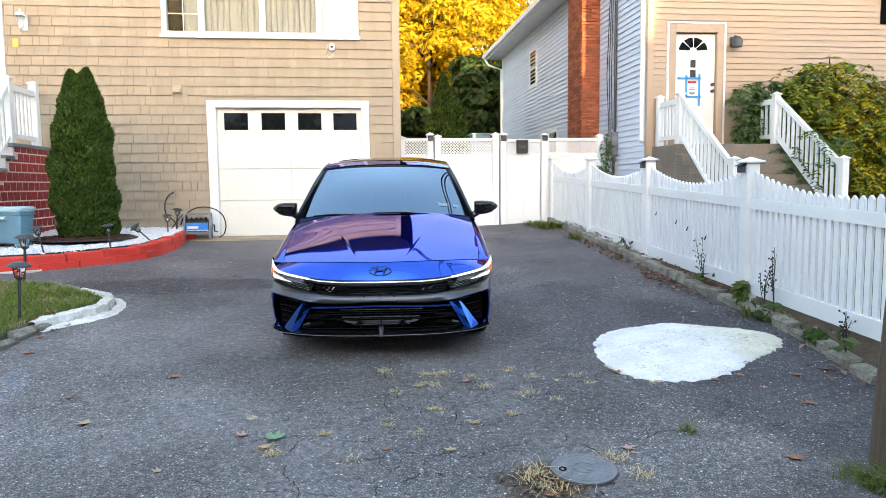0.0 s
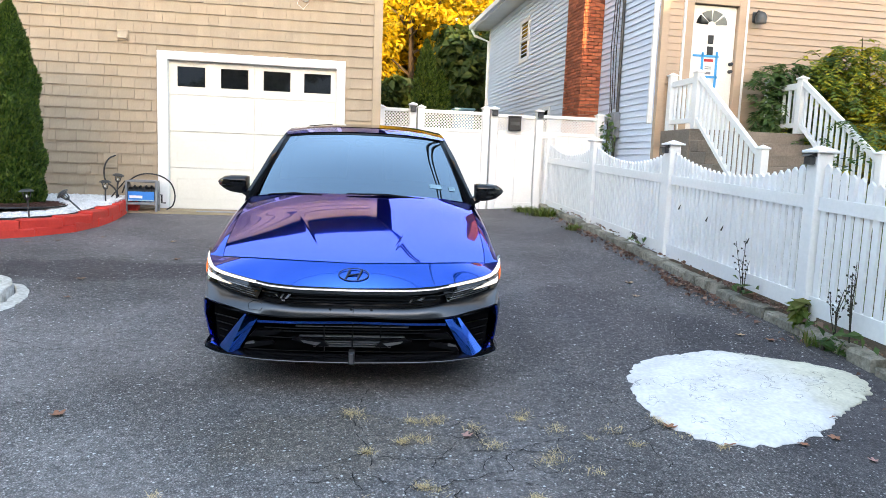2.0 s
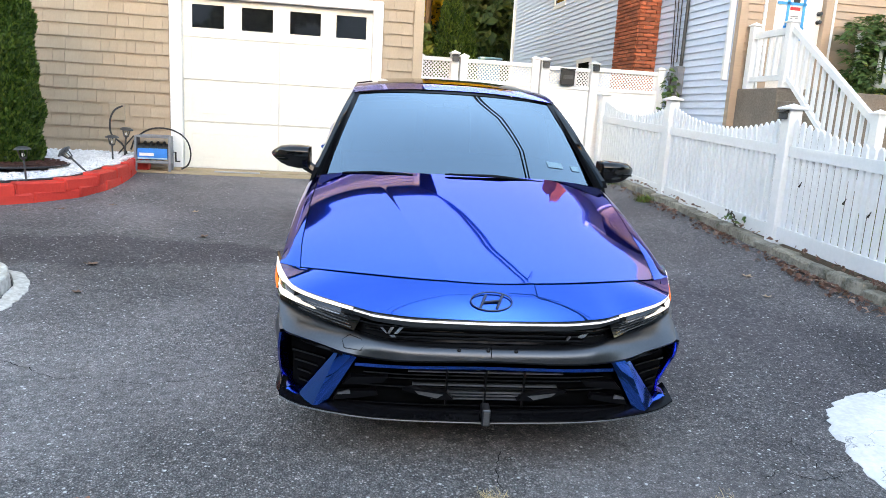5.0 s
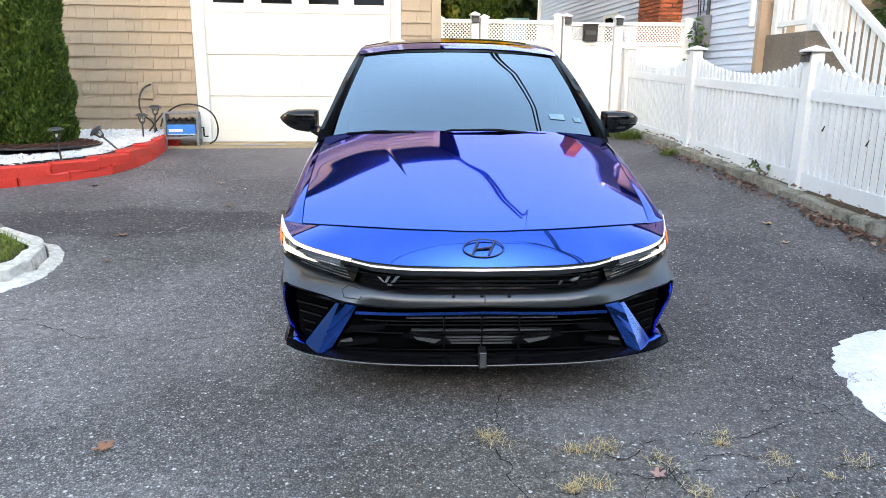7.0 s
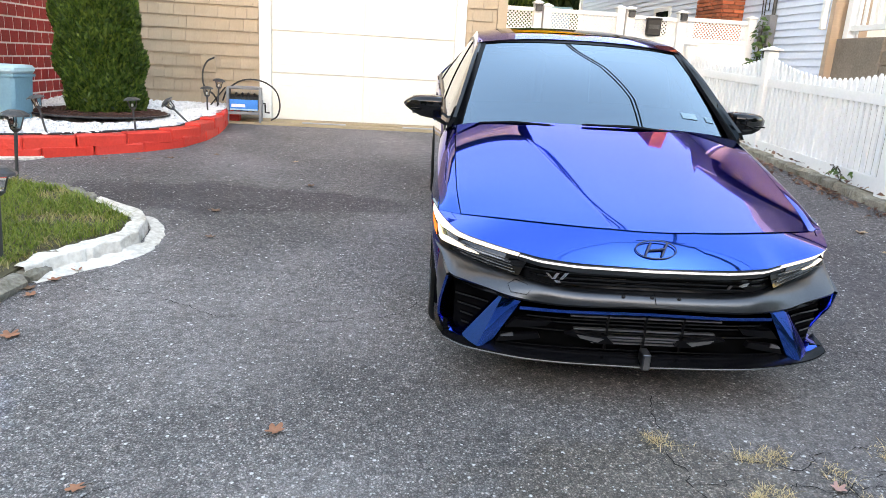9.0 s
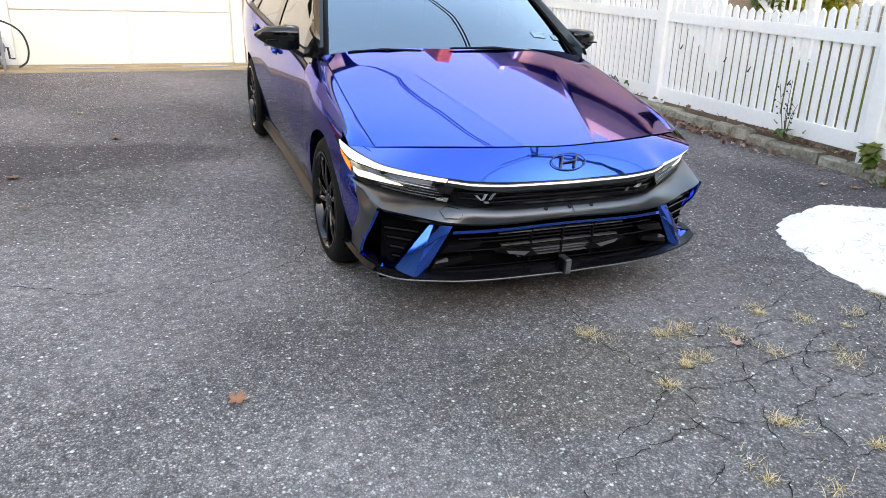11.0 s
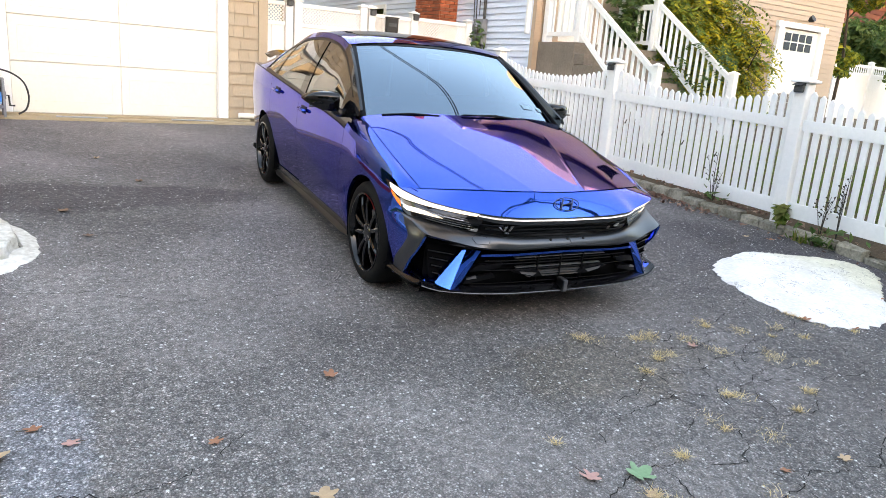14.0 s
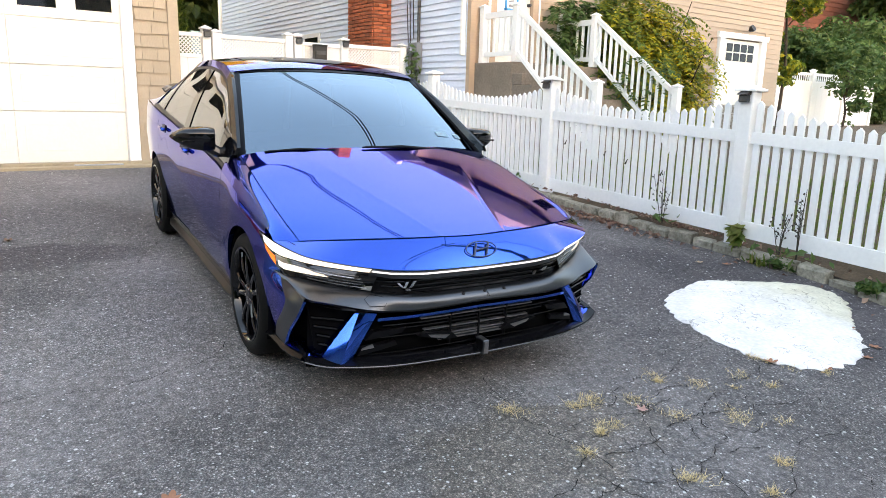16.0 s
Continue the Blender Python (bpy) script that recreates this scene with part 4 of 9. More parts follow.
# side windows
sw = part("window", blk(NX - 0.01, NX, 20.5, 21.35, 4.28, 5.36), M_DARK, nh, "narrow side window with white frame")
part("pane", blk(NX - 0.024, NX - 0.018, 20.58, 21.27, 4.85, 5.30), PANE_DARK, sw)
part("pane", blk(NX - 0.024, NX - 0.018, 20.58, 21.27, 4.34, 4.80), PANE_DARK, sw)
bm = bmesh.new()
for c in ((20.46, 20.58, 4.24, 5.40), (21.27, 21.39, 4.24, 5.40), (20.58, 21.27, 5.30, 5.40), (20.58, 21.27, 4.24, 4.34), (20.58, 21.27, 4.80, 4.85)):
    box(bm, NX - 0.045, NX, *c)
part("frame", bm, M_WHITE, sw)
sw = part("window", blk(NX - 0.01, NX, 18.35, 19.2, 2.2, 2.82), M_DARK, nh, "low cellar window")
part("pane", blk(NX - 0.03, NX - 0.022, 18.4, 19.15, 2.24, 2.76), PANE_DARK, sw)
bm = bmesh.new()
for c in ((18.30, 18.40, 2.15, 2.85), (19.15, 19.25, 2.15, 2.85), (18.40, 19.15, 2.76, 2.85)):
    box(bm, NX - 0.045, NX, *c)
part("frame", bm, M_WHITE, sw)
# chimney, built brick by brick further down
CX0, CX1, CY0, CY1, CTOP = 4.93, NX - 0.02, 15.15, 16.15, 8.3
chim = part("chimney", blk(CX0 + 0.012, CX1, CY0 + 0.012, CY1 - 0.012, 0.4, CTOP), M_MORTAR, nh, "red brick chimney")
# meter, conduit and cables
em = thing("electric_meter", "grey electric meter box with round glass on the siding", "meter")
part("box", blk(NX - 0.15, NX - 0.022, 14.02, 14.32, 1.95, 2.42, bevel=0.01), M_GREYPLASTIC, em)
part("dial", lathe(bmesh.new(), [(0.085, 0), (0.085, 0.06), (0.06, 0.085)], pose(NX - 0.15, 14.17, 2.26, 0, -90, 0), 18), M_STEEL, em, smooth=True)
part("conduit", tube(bmesh.new(), [(NX - 0.06, 14.10, 2.42), (NX - 0.06, 14.10, 5.6)], 0.028, 10), M_PEWTER, em, smooth=True)
part("pipe", tube(bmesh.new(), [(NX - 0.06, 14.17, 0.6), (NX - 0.06, 14.17, 1.95)], 0.028, 10), M_PEWTER, em, smooth=True)
for k, (dy, sag) in enumerate(((0.28, 0.03), (0.36, 0.05), (0.18, 0.02))):
    ob = obj("wall_cable", tube(bmesh.new(), [(NX - 0.05, 14.1 + dy, 2.3 + 0.1 * k), (NX - 0.05 - sag, 14.12 + dy, 3.6), (NX - 0.06, 14.1 + dy * 0.8, 5.7)], 0.009, 6), M_CABLE)
    tagged(ob, "dark cable running down the pale blue siding", "cable", group="wall cables")
# front door
nd = part("door", blk(DX0 + 0.005, DX1 - 0.005, NY + 0.03, NY + 0.075, DZ0, DZ1 - 0.01, bevel=0.004), M_WHITE_DULL, nh, "white panelled front door with a fan light")
for a in ((DX0 - 0.13, DX0, DZ0 - 0.03, DZ1 + 0.15), (DX1, DX1 + 0.13, DZ0 - 0.03, DZ1 + 0.15), (DX0, DX1, DZ1, DZ1 + 0.15)):
    part("casing", blk(a[0], a[1], NY - 0.045, NY + 0.03, a[2], a[3], bevel=0.005), M_BEIGE, nh)
for a in ((DX0 - 0.165, DX0 - 0.132, DZ0 - 0.03, DZ1 + 0.152), (DX1 + 0.132, DX1 + 0.165, DZ0 - 0.03, DZ1 + 0.152), (DX0 - 0.165, DX1 + 0.165, DZ1 + 0.153, DZ1 + 0.185)):
    part("casing_edge", blk(a[0], a[1], NY - 0.05, NY - 0.0, a[2], a[3]), M_WHITE, nh)
dcx, dcz, R = 6.20, 3.755, 0.275
for k in range(4):
    a0, a1 = math.pi * (k + 0.08) / 4, math.pi * (k + 0.92) / 4
    pts = [(dcx + r * math.cos(t), dcz + 0.02 + r * 0.86 * math.sin(t)) for r, t in [(0.075, a0), (R, a0)] + [(R, a0 + (a1 - a0) * i / 5) for i in range(1, 5)] + [(R, a1), (0.075, a1)]]
    part("fan_pane", prism(pts, "y", NY + 0.024, NY + 0.031), PANE_DARK, nd)
for z0, z1 in ((2.25, 2.75), (2.9, 3.4)):
    for x0, x1 in ((5.95, 6.16), (6.25, 6.46)):
        bm = bmesh.new()
        for c in ((x0, x1, z0, z0 + 0.02), (x0, x1, z1 - 0.02, z1), (x0, x0 + 0.02, z0 + 0.02, z1 - 0.02), (x1 - 0.02, x1, z0 + 0.02, z1 - 0.02)):
            box(bm, c[0], c[1], NY + 0.022, NY + 0.031, c[2], c[3])
        part("door_panel", bm, M_WHITE_DULL, nd)
for z in (3.05, 3.17):
    part("door_knob", lathe(bmesh.new(), [(0.03, 0), (0.03, 0.01), (0.012, 0.02), (0.012, 0.045), (0.03, 0.055), (0.02, 0.075)], pose(6.575, NY + 0.03, z, 90), 14), M_PEWTER, nd, smooth=True)
for z, w in ((3.545, 0.05), (3.365, 0.055)):
    ob = obj("door_sign_bar", blk(dcx - w, dcx + w, NY + 0.016, NY + 0.029, z - 0.07, z + 0.07, bevel=0.01), M_BLACK)
    tagged(ob, "small black sign bar on the white front door", "sign")
note = thing("door_notice", "paper notice held by blue tape on the front door", "notice")
part("sheet", blk(6.09, 6.29, NY + 0.024, NY + 0.029, 2.96, 3.27), M_PAPER, note)
for c in ((6.11, 6.27, 3.19, 3.235), (6.13, 6.25, 3.10, 3.115), (6.13, 6.25, 3.07, 3.085), (6.14, 6.24, 2.99, 3.03)):
    part("print_bar", blk(c[0], c[1], NY + 0.0195, NY + 0.0235, c[2], c[3]), M_REDINK if c[2] > 3.15 else M_GREYPLASTIC, note)
for c in ((5.90, 6.36, 3.262, 3.297), (6.03, 6.36, 2.93, 2.965), (6.055, 6.095, 2.93, 3.34), (6.305, 6.345, 2.78, 3.36)):
    part("tape", blk(c[0], c[1], NY + 0.013, NY + 0.0185, c[2], c[3]), M_BLUETAPE, note)
nl = thing("porch_lamp", "dark wall lantern beside the neighbour's door", "lamp")
part("back_plate", blk(6.87, 6.97, NY - 0.05, NY - 0.022, 3.85, 4.02, bevel=0.01), M_PEWTER, nl)
part("shade", lathe(bmesh.new(), [(0.085, 0), (0.095, 0.10), (0.06, 0.17), (0.02, 0.19)], pose(6.95, NY - 0.15, 3.82), 14), M_PEWTER, nl, smooth=True)
part("arm", tube(bmesh.new(), [(6.92, NY - 0.04, 3.97), (6.93, NY - 0.1, 4.03), (6.95, NY - 0.15, 4.0)], 0.012, 8), M_PEWTER, nl, smooth=True)
# far window and lower garage of the neighbour
part("window", blk(9.85, 10.9, NY - 0.03, NY - 0.022, 4.30, 5.5), M_DARK, nh, "dark upper window with shutter")
ng = part("garage_door", blk(12.20, 13.58, NY - 0.02, NY - 0.005, 0.75, 2.90), M_DOOR, nh, "white garage door with a paned window strip")
for a in ((12.0, 12.20, 0.7, 2.92), (13.58, 13.79, 0.7, 2.92), (11.95, 13.86, 2.92, 3.04)):
    part("garage_trim", blk(a[0], a[1], NY - 0.09, NY - 0.0, a[2], a[3], bevel=0.005), M_WHITE, nh)
for k in range(4):
    x = 12.34 + k * 0.27
    for z in (2.45, 2.65):
        part("pane", blk(x, x + 0.22, NY - 0.028, NY - 0.021, z, z + 0.17), PANE_DARK, ng)
for z in (1.3, 1.8, 2.3):
    part("joint", blk(12.21, 13.57, NY - 0.026, NY - 0.021, z, z + 0.02), M_WHITE_DULL, ng)
ob = obj("flood_lamp", lathe(bmesh.new(), [(0.03, 0), (0.07, 0.06), (0.075, 0.12)], pose(13.0, NY - 0.1, 3.12, 60), 12), M_BLACK, smooth=True)
tagged(ob, "small black flood lamp over the garage trim", "lamp")

# ---- neighbour's steps and railings ----
st = thing("front_steps", "grey-brown concrete steps up to the neighbour's door", "steps")
SX0, SX1, SZ0, SZ1, SY0, SY1 = 5.42, 7.35, 0.62, 2.03, 10.0, 11.65
part("landing", blk(SX0, SX1, SY1, NY - 0.022, 0.3, SZ1, bevel=0.01), M_CONCRETE, st)
nstep = 8
for i in range(nstep - 1):
    y0 = SY0 + (SY1 - SY0) * i / (nstep - 1)
    part("step", blk(SX0 + 0.02, SX1 - 0.02, y0, SY1, SZ0 + (SZ1 - SZ0) * i / nstep + 0.002, SZ0 + (SZ1 - SZ0) * (i + 1) / nstep, bevel=0.008), M_CONCRETE, st)
part("base", blk(SX0 + 0.03, SX1 - 0.03, SY0 + 0.05, SY1, 0.3, SZ0), M_CONCRETE, st)


def railing(x, label):
    r = thing("stair_railing", label, "railing", group="stair railings")
    posts = [(x, 9.93, SZ0 - 0.05, 1.70), (x, 11.68, SZ1 + 0.001, 2.86), (x, 12.50, SZ1 + 0.001, 2.90)]
    for px, py, z0, z1 in posts:
        p = part("post", blk(px - 0.055, px + 0.055, py - 0.055, py + 0.055, z0, z1, bevel=0.006), M_WHITE, r)
        cap_on(px, py, z1, 0.11, p)
    for (ax, ay, az0, az1), (bx, by, bz0, bz1) in zip(posts, posts[1:]):
        lo = (SZ0 + 0.15, SZ1 + 0.10) if ay < 11 else (SZ1 + 0.10, SZ1 + 0.10)
        hi = (1.58, 2.75)if ay < 11 else (2.72, 2.72)
        for (za, zb), nm, hgt in ((lo, "bottom_rail", 0.07), (hi, "top_rail", 0.09)):
            bm = prism([(ay + 0.055, za), (by - 0.055, zb), (by - 0.055, zb + hgt), (ay + 0.055, za + hgt)], "x", x - 0.03, x + 0.03)
            part(nm, bm, M_WHITE, r)
        n = max(2, int((by - ay) / 0.125))
        for i in range(1, n):
            u = i / n
            y = ay + (by - ay) * u
            z0, z1 = lo[0] + (lo[1] - lo[0]) * u + 0.06, hi[0] + (hi[1] - hi[0]) * u + 0.02
            part("baluster", blk(x - 0.018, x + 0.018, y - 0.018, y + 0.018, z0, z1), M_WHITE, r)
    return r


railing(5.52, "white vinyl stair railing beside the concrete steps")
railing(7.24, "white vinyl stair railing overgrown by vines")

# ---- red brick steps of the tan house ----
RX = -5.22
rs = thing("brick_steps", "red painted brick steps with grey treads and white risers", "steps")
TOPZ = 2.10
LY, RUN = 11.90, 0.25
part("core", blk(-7.2, RX - 0.003, LY, WALL_Y - 0.022, 0.3, TOPZ - 0.06), M_WHITEMORTAR, rs)
nst = 6
for i in range(nst):
    y0 = LY - RUN * (i + 1)
    ztop = TOPZ - 0.2 * (i + 1)
    part("core", blk(-7.2, RX - 0.003, y0, y0 + RUN, 0.2, ztop - 0.05), M_WHITEMORTAR, rs)
    part("riser", blk(-7.2, RX + 0.006, y0 - 0.02, y0 - 0.001, ztop - 0.2, ztop - 0.05), M_WHITE_DULL, rs)
    part("tread", blk(-7.2, RX + 0.03, y0 - 0.05, y0 + RUN, ztop - 0.05, ztop, bevel=0.008), M_GREYPLASTIC, rs)
part("landing", blk(-7.2, RX + 0.03, LY - 0.05, WALL_Y - 0.022, TOPZ - 0.058, TOPZ, bevel=0.008), M_GREYPLASTIC, rs)
rr = thing("stair_railing", "white vinyl stair railing on the red brick steps", "railing", group="stair railings")
rp = [(RX - 0.07, 12.90, TOPZ, TOPZ + 1.03), (RX - 0.07, 12.0, TOPZ, TOPZ + 0.99), (RX - 0.07, 10.55, 0.9, 1.75)]
for px, py, z0, z1 in rp:
    p = part("post", blk(px - 0.06, px + 0.06, py - 0.06, py + 0.06, z0, z1, bevel=0.006), M_WHITE, rr)
    cap_on(px, py, z1, 0.12, p)
for (a, b, l0, l1, h0, h1) in ((12.06, 12.84, TOPZ + 0.08, TOPZ + 0.08, TOPZ + 0.82, TOPZ + 0.82), (10.61, 11.94, 1.02, TOPZ + 0.04, 1.62, TOPZ + 0.80)):
    part("bottom_rail", prism([(a, l0), (b, l1), (b, l1 + 0.07), (a, l0 + 0.07)], "x", RX - 0.10, RX - 0.04), M_WHITE, rr)
    part("top_rail", prism([(a, h0), (b, h1), (b, h1 + 0.09), (a, h0 + 0.09)], "x", RX - 0.11, RX - 0.03), M_WHITE, rr)
    n = int((b - a) / 0.12)
    for i in range(1, n):
        u = i / n
        y = a + (b - a) * u
        part("baluster", blk(RX - 0.088, RX - 0.052, y - 0.018, y + 0.018, l0 + (l1 - l0) * u + 0.06, h0 + (h1 - h0) * u + 0.02), M_WHITE, rr)
# red bricks of the side wall
bw, bh = 0.20, 0.150
i = 0
z = 0.30
while z < TOPZ - 0.08:
    y = 10.45 + (0.10 if i % 2 else 0.0)
    while y < WALL_Y - 0.03:
        y1 = min(y + bw, WALL_Y - 0.025)
        k = math.floor((LY - y) / RUN - 1e-6) + 1
        lim = TOPZ - 0.06 if y >= LY else TOPZ - 0.2 * k - 0.052
        if y > LY - RUN * nst and z + 0.03 < lim and y1 - y > 0.03:
            part("brick", blk(RX - 0.03, RX + 0.004, y + 0.011, y1 - 0.011, z + 0.010, min(z + bh - 0.010, lim), bevel=0.004), M_REDBRICK, rs)
        y += bw
    z += bh
    i += 1

# ---- far things on the right and behind ----
fh = thing("red_house", "dark red clapboard house beyond the trees", "house")
part("wall", blk(22.0, 34.0, 19.0, 19.3, 0.5, 7.5), M_FARRED, fh)
for i in range(20):
    z = 3.6 + i * 0.19
    part("clapboard", prism([(18.96, z), (19.0, z), (19.0, z + 0.2), (18.99, z + 0.2)], "x", 22.0, 34.0), M_FARRED, fh)
part("roof", prism([(21.5, 7.5), (34.5, 7.5), (28, 10.0)], "y", 18.6, 26), M_ROOF, fh)
wf = thing("lattice_fence", "white vinyl fence panel beside the neighbour's house", "fence")
for x in (18.6, 20.6, 22.6, 24.6):
    p = part("post", blk(x - 0.07, x + 0.07, 14.93, 15.07, 0.6, 2.65, bevel=0.006), M_WHITE, wf)
    cap_on(x, 15.0, 2.65, 0.14, p)
for x in (18.67, 20.67, 22.67):
    for k in range(6):
        part("board", blk(x + 0.31 * k + 0.002, x + 0.31 * (k + 1) - 0.002, 14.99, 15.01, 0.7, 2.25), M_WHITE, wf)
    part("top_rail", blk(x, x + 1.86, 14.97, 15.03, 2.50, 2.58), M_WHITE, wf)
    part("middle_rail", blk(x, x + 1.86, 14.97, 15.03, 2.251, 2.33), M_WHITE, wf)
    for k in range(15):
        part("slat", blk(x + 0.02 + k * 0.125, x + 0.06 + k * 0.125, 14.99, 15.01, 2.33, 2.50), M_WHITE, wf)
tb = thing("garbage_bin", "dark teal bin behind the gate fence", "bin")
part("body", prism([(3.98, 0.8), (4.48, 0.8), (4.52, 3.05), (3.92, 3.05)], "y", 23.6, 24.2), M_TEAL, tb)
part("lid", blk(3.88, 4.56, 23.55, 24.25, 3.052, 3.12, bevel=0.02), M_TEAL, tb)

# ---- unseen house blocks across the street, behind the first eye ----
# added to block the low sun; the low middle block lights the chimney
for x0, x1, eave_z, top in ((-34, 7.3, 6.4, 8.85), (7.32, 8.53, 5.2, 6.8), (8.55, 26, 6.6, 9.1), (26.02, 60, 8.2, 11.2)):
    sh = thing("unseen_house", "unseen pale house block that keeps the low sun off", "house")
    part("wall", blk(x0, x1, -18, -10.4, -0.5, eave_z), M_BLUEWHITE, sh)
    part("roof", prism([(-18.5, eave_z), (-9.9, eave_z), (-14, top)], "x", x0, x1), M_ROOF, sh)


# unseen, added so that the car's side mirrors a wall, not bright sky
sh = thing("unseen_house", "unseen plain beige house that darkens the car's side", "house")
part("wall", blk(-26, -13.5, -3, 10.5, -0.4, 5.4), M_BEIGE, sh)
part("roof", prism([(-26.5, 5.4), (-13, 5.4), (-19.7, 7.8)], "y", -3.5, 11), M_ROOF, sh)


# ---- trees ----
def branch_tree(name, label, x, y, z0, height, crown_r, crown_lo, leaf, n_leaves, leaf_size, seed, squash=1.0, trunk_r=0.16):
    rng = np.random.default_rng(seed)
    t = thing(name, label, "tree")
    bm = bmesh.new()
    top = z0 + height
    tube(bm, [(x, y, z0 - 0.2), (x + 0.1, y, z0 + height * 0.35), (x - 0.05, y + 0.1, z0 + height * 0.7), (x, y, top * 0.95)], [trunk_r, trunk_r * 0.75, trunk_r * 0.4, 0.02], 10)
    ends = []
    nb = 16
    for i in range(nb):
        a, u = rng.uniform(0, 2 * np.pi), rng.uniform(0.15, 0.95)
        zc = z0 + crown_lo + (height - crown_lo) * u
        r = crown_r * (0.55 + 0.45 * rng.random()) * math.sqrt(max(0.1, 1 - (1.6 * u - 0.7) ** 2 * 0.7))
        e = np.array([x + math.cos(a) * r, y + math.sin(a) * r * squash, zc])
        s = np.array([x, y, zc - r * 0.5])
        s[2] = max(s[2], z0 + height * 0.15)
        tube(bm, [s, (s + e) / 2 + np.array([0, 0, 0.15]), e], [trunk_r * 0.35, trunk_r * 0.2, 0.012], 5)
        ends.append((s + e) / 2)
        ends.append(e)
    part("trunk", bm, M_BARK, t, smooth=True)
    ends = np.array(ends)
    extra = ends[rng.integers(0, len(ends), 60)] + rng.normal(size=(60, 3)) * crown_r * 0.22
    cl = np.concatenate([ends, extra])
    pick = rng.integers(0, len(cl), n_leaves)
    d = rng.normal(size=(n_leaves, 3))
    d /= np.linalg.norm(d, axis=1, keepdims=True)
    c = cl[pick] + d * (crown_r * 0.30 * rng.random(n_leaves)[:, None] ** 0.5) * np.array([1, 1, 0.6])
    nr = d + np.array([0, 0, 0.8]) + rng.normal(size=(n_leaves, 3)) * 0.5
    me = leaf_mesh("crown", c, leaf_size * rng.uniform(0.6, 1.3, n_leaves), nr, leaf, rng)
    ob = new("crown", me)
    ob.parent = t
    return t


branch_tree("autumn_tree", "tall tree with yellow autumn leaves in sun", 3.2, 31.0, 0.8, 12.5, 4.2, 2.5, L_YELLOW, 30000, 0.165, 1)
branch_tree("autumn_tree", "tall tree with yellow autumn leaves in sun", 0.2, 34.0, 0.8, 13.0, 4.0, 3.0, L_YELLOW, 18000, 0.18, 2)
branch_tree("autumn_tree", "tall tree with yellow autumn leaves in sun", 7.5, 37.0, 0.8, 14.5, 5.0, 3.5, L_YELLOW, 20000, 0.20, 3)
for k, (x, y, h, r) in enumerate(((5.6, 28.5, 5.8, 2.3), (1.2, 29.0, 4.6, 2.0), (4.2, 36, 8.0, 3.5), (-2, 33, 7, 3), (8.5, 32, 7.5, 3.2))):
    branch_tree("green_tree", "dark green broadleaf tree behind the fence", x, y, 0.8, h, r, 0.4, L_WOODS, 12000, 0.24, 20 + k)
# unseen trees: the dark shapes mirrored in the nose, also blocking low sky
for k, (x, y, h, r) in enumerate(((-9, -6.5, 7.5, 2.6), (3.6, -7.0, 6.3, 2.2), (13, -6.5, 7.5, 2.6), (-17, -7, 8, 2.8), (-3.5, -7.2, 7.5, 2.4))):
    branch_tree("street_tree", "leafy tree across the street", x, y, -0.4, h, r, 2.0, L_WOODS, 7000, 0.34, 40 + k)
for k, (x, y, h, r) in enumerate(((-19.5, -3.0, 7.0, 2.6), (10.5, 2.0, 6.0, 2.4), (12.0, -2.5, 7.0, 2.6))):
    branch_tree("street_tree", "leafy tree in the next yard", x, y, -0.1, h, r, 0.6, L_WOODS, 8000, 0.30, 80 + k)
# right side: big dark evergreen, hedge behind the fence panel, thin young tree
branch_tree("green_tree", "tall dense dark green tree beyond the fence panel", 30.5, 17.5, 0.6, 9.5, 2.3, 0.3, L_WOODS, 14000, 0.2, 60)
branch_tree("green_tree", "slender young tree beside the neighbour's garage", 15.9, 13.3, 0.6, 5.4, 0.75, 1.2, L_BUSH, 4200, 0.10, 61, trunk_r=0.05)
branch_tree("green_tree", "dense dark green tree behind the fence panel", 23.6, 16.6, 0.6, 3.6, 1.9, 0.2, L_VINE, 12000, 0.13, 62, trunk_r=0.06)
branch_tree("green_tree", "dense dark green tree behind the fence panel", 27.4, 16.4, 0.6, 3.9, 2.1, 0.2, L_VINE, 12000, 0.13, 63, trunk_r=0.06)
branch_tree("green_tree", "small sparse green tree before the fence panel", 20.8, 14.0, 0.6, 2.3, 0.7, 0.8, L_VINE, 900, 0.11, 64, trunk_r=0.04)


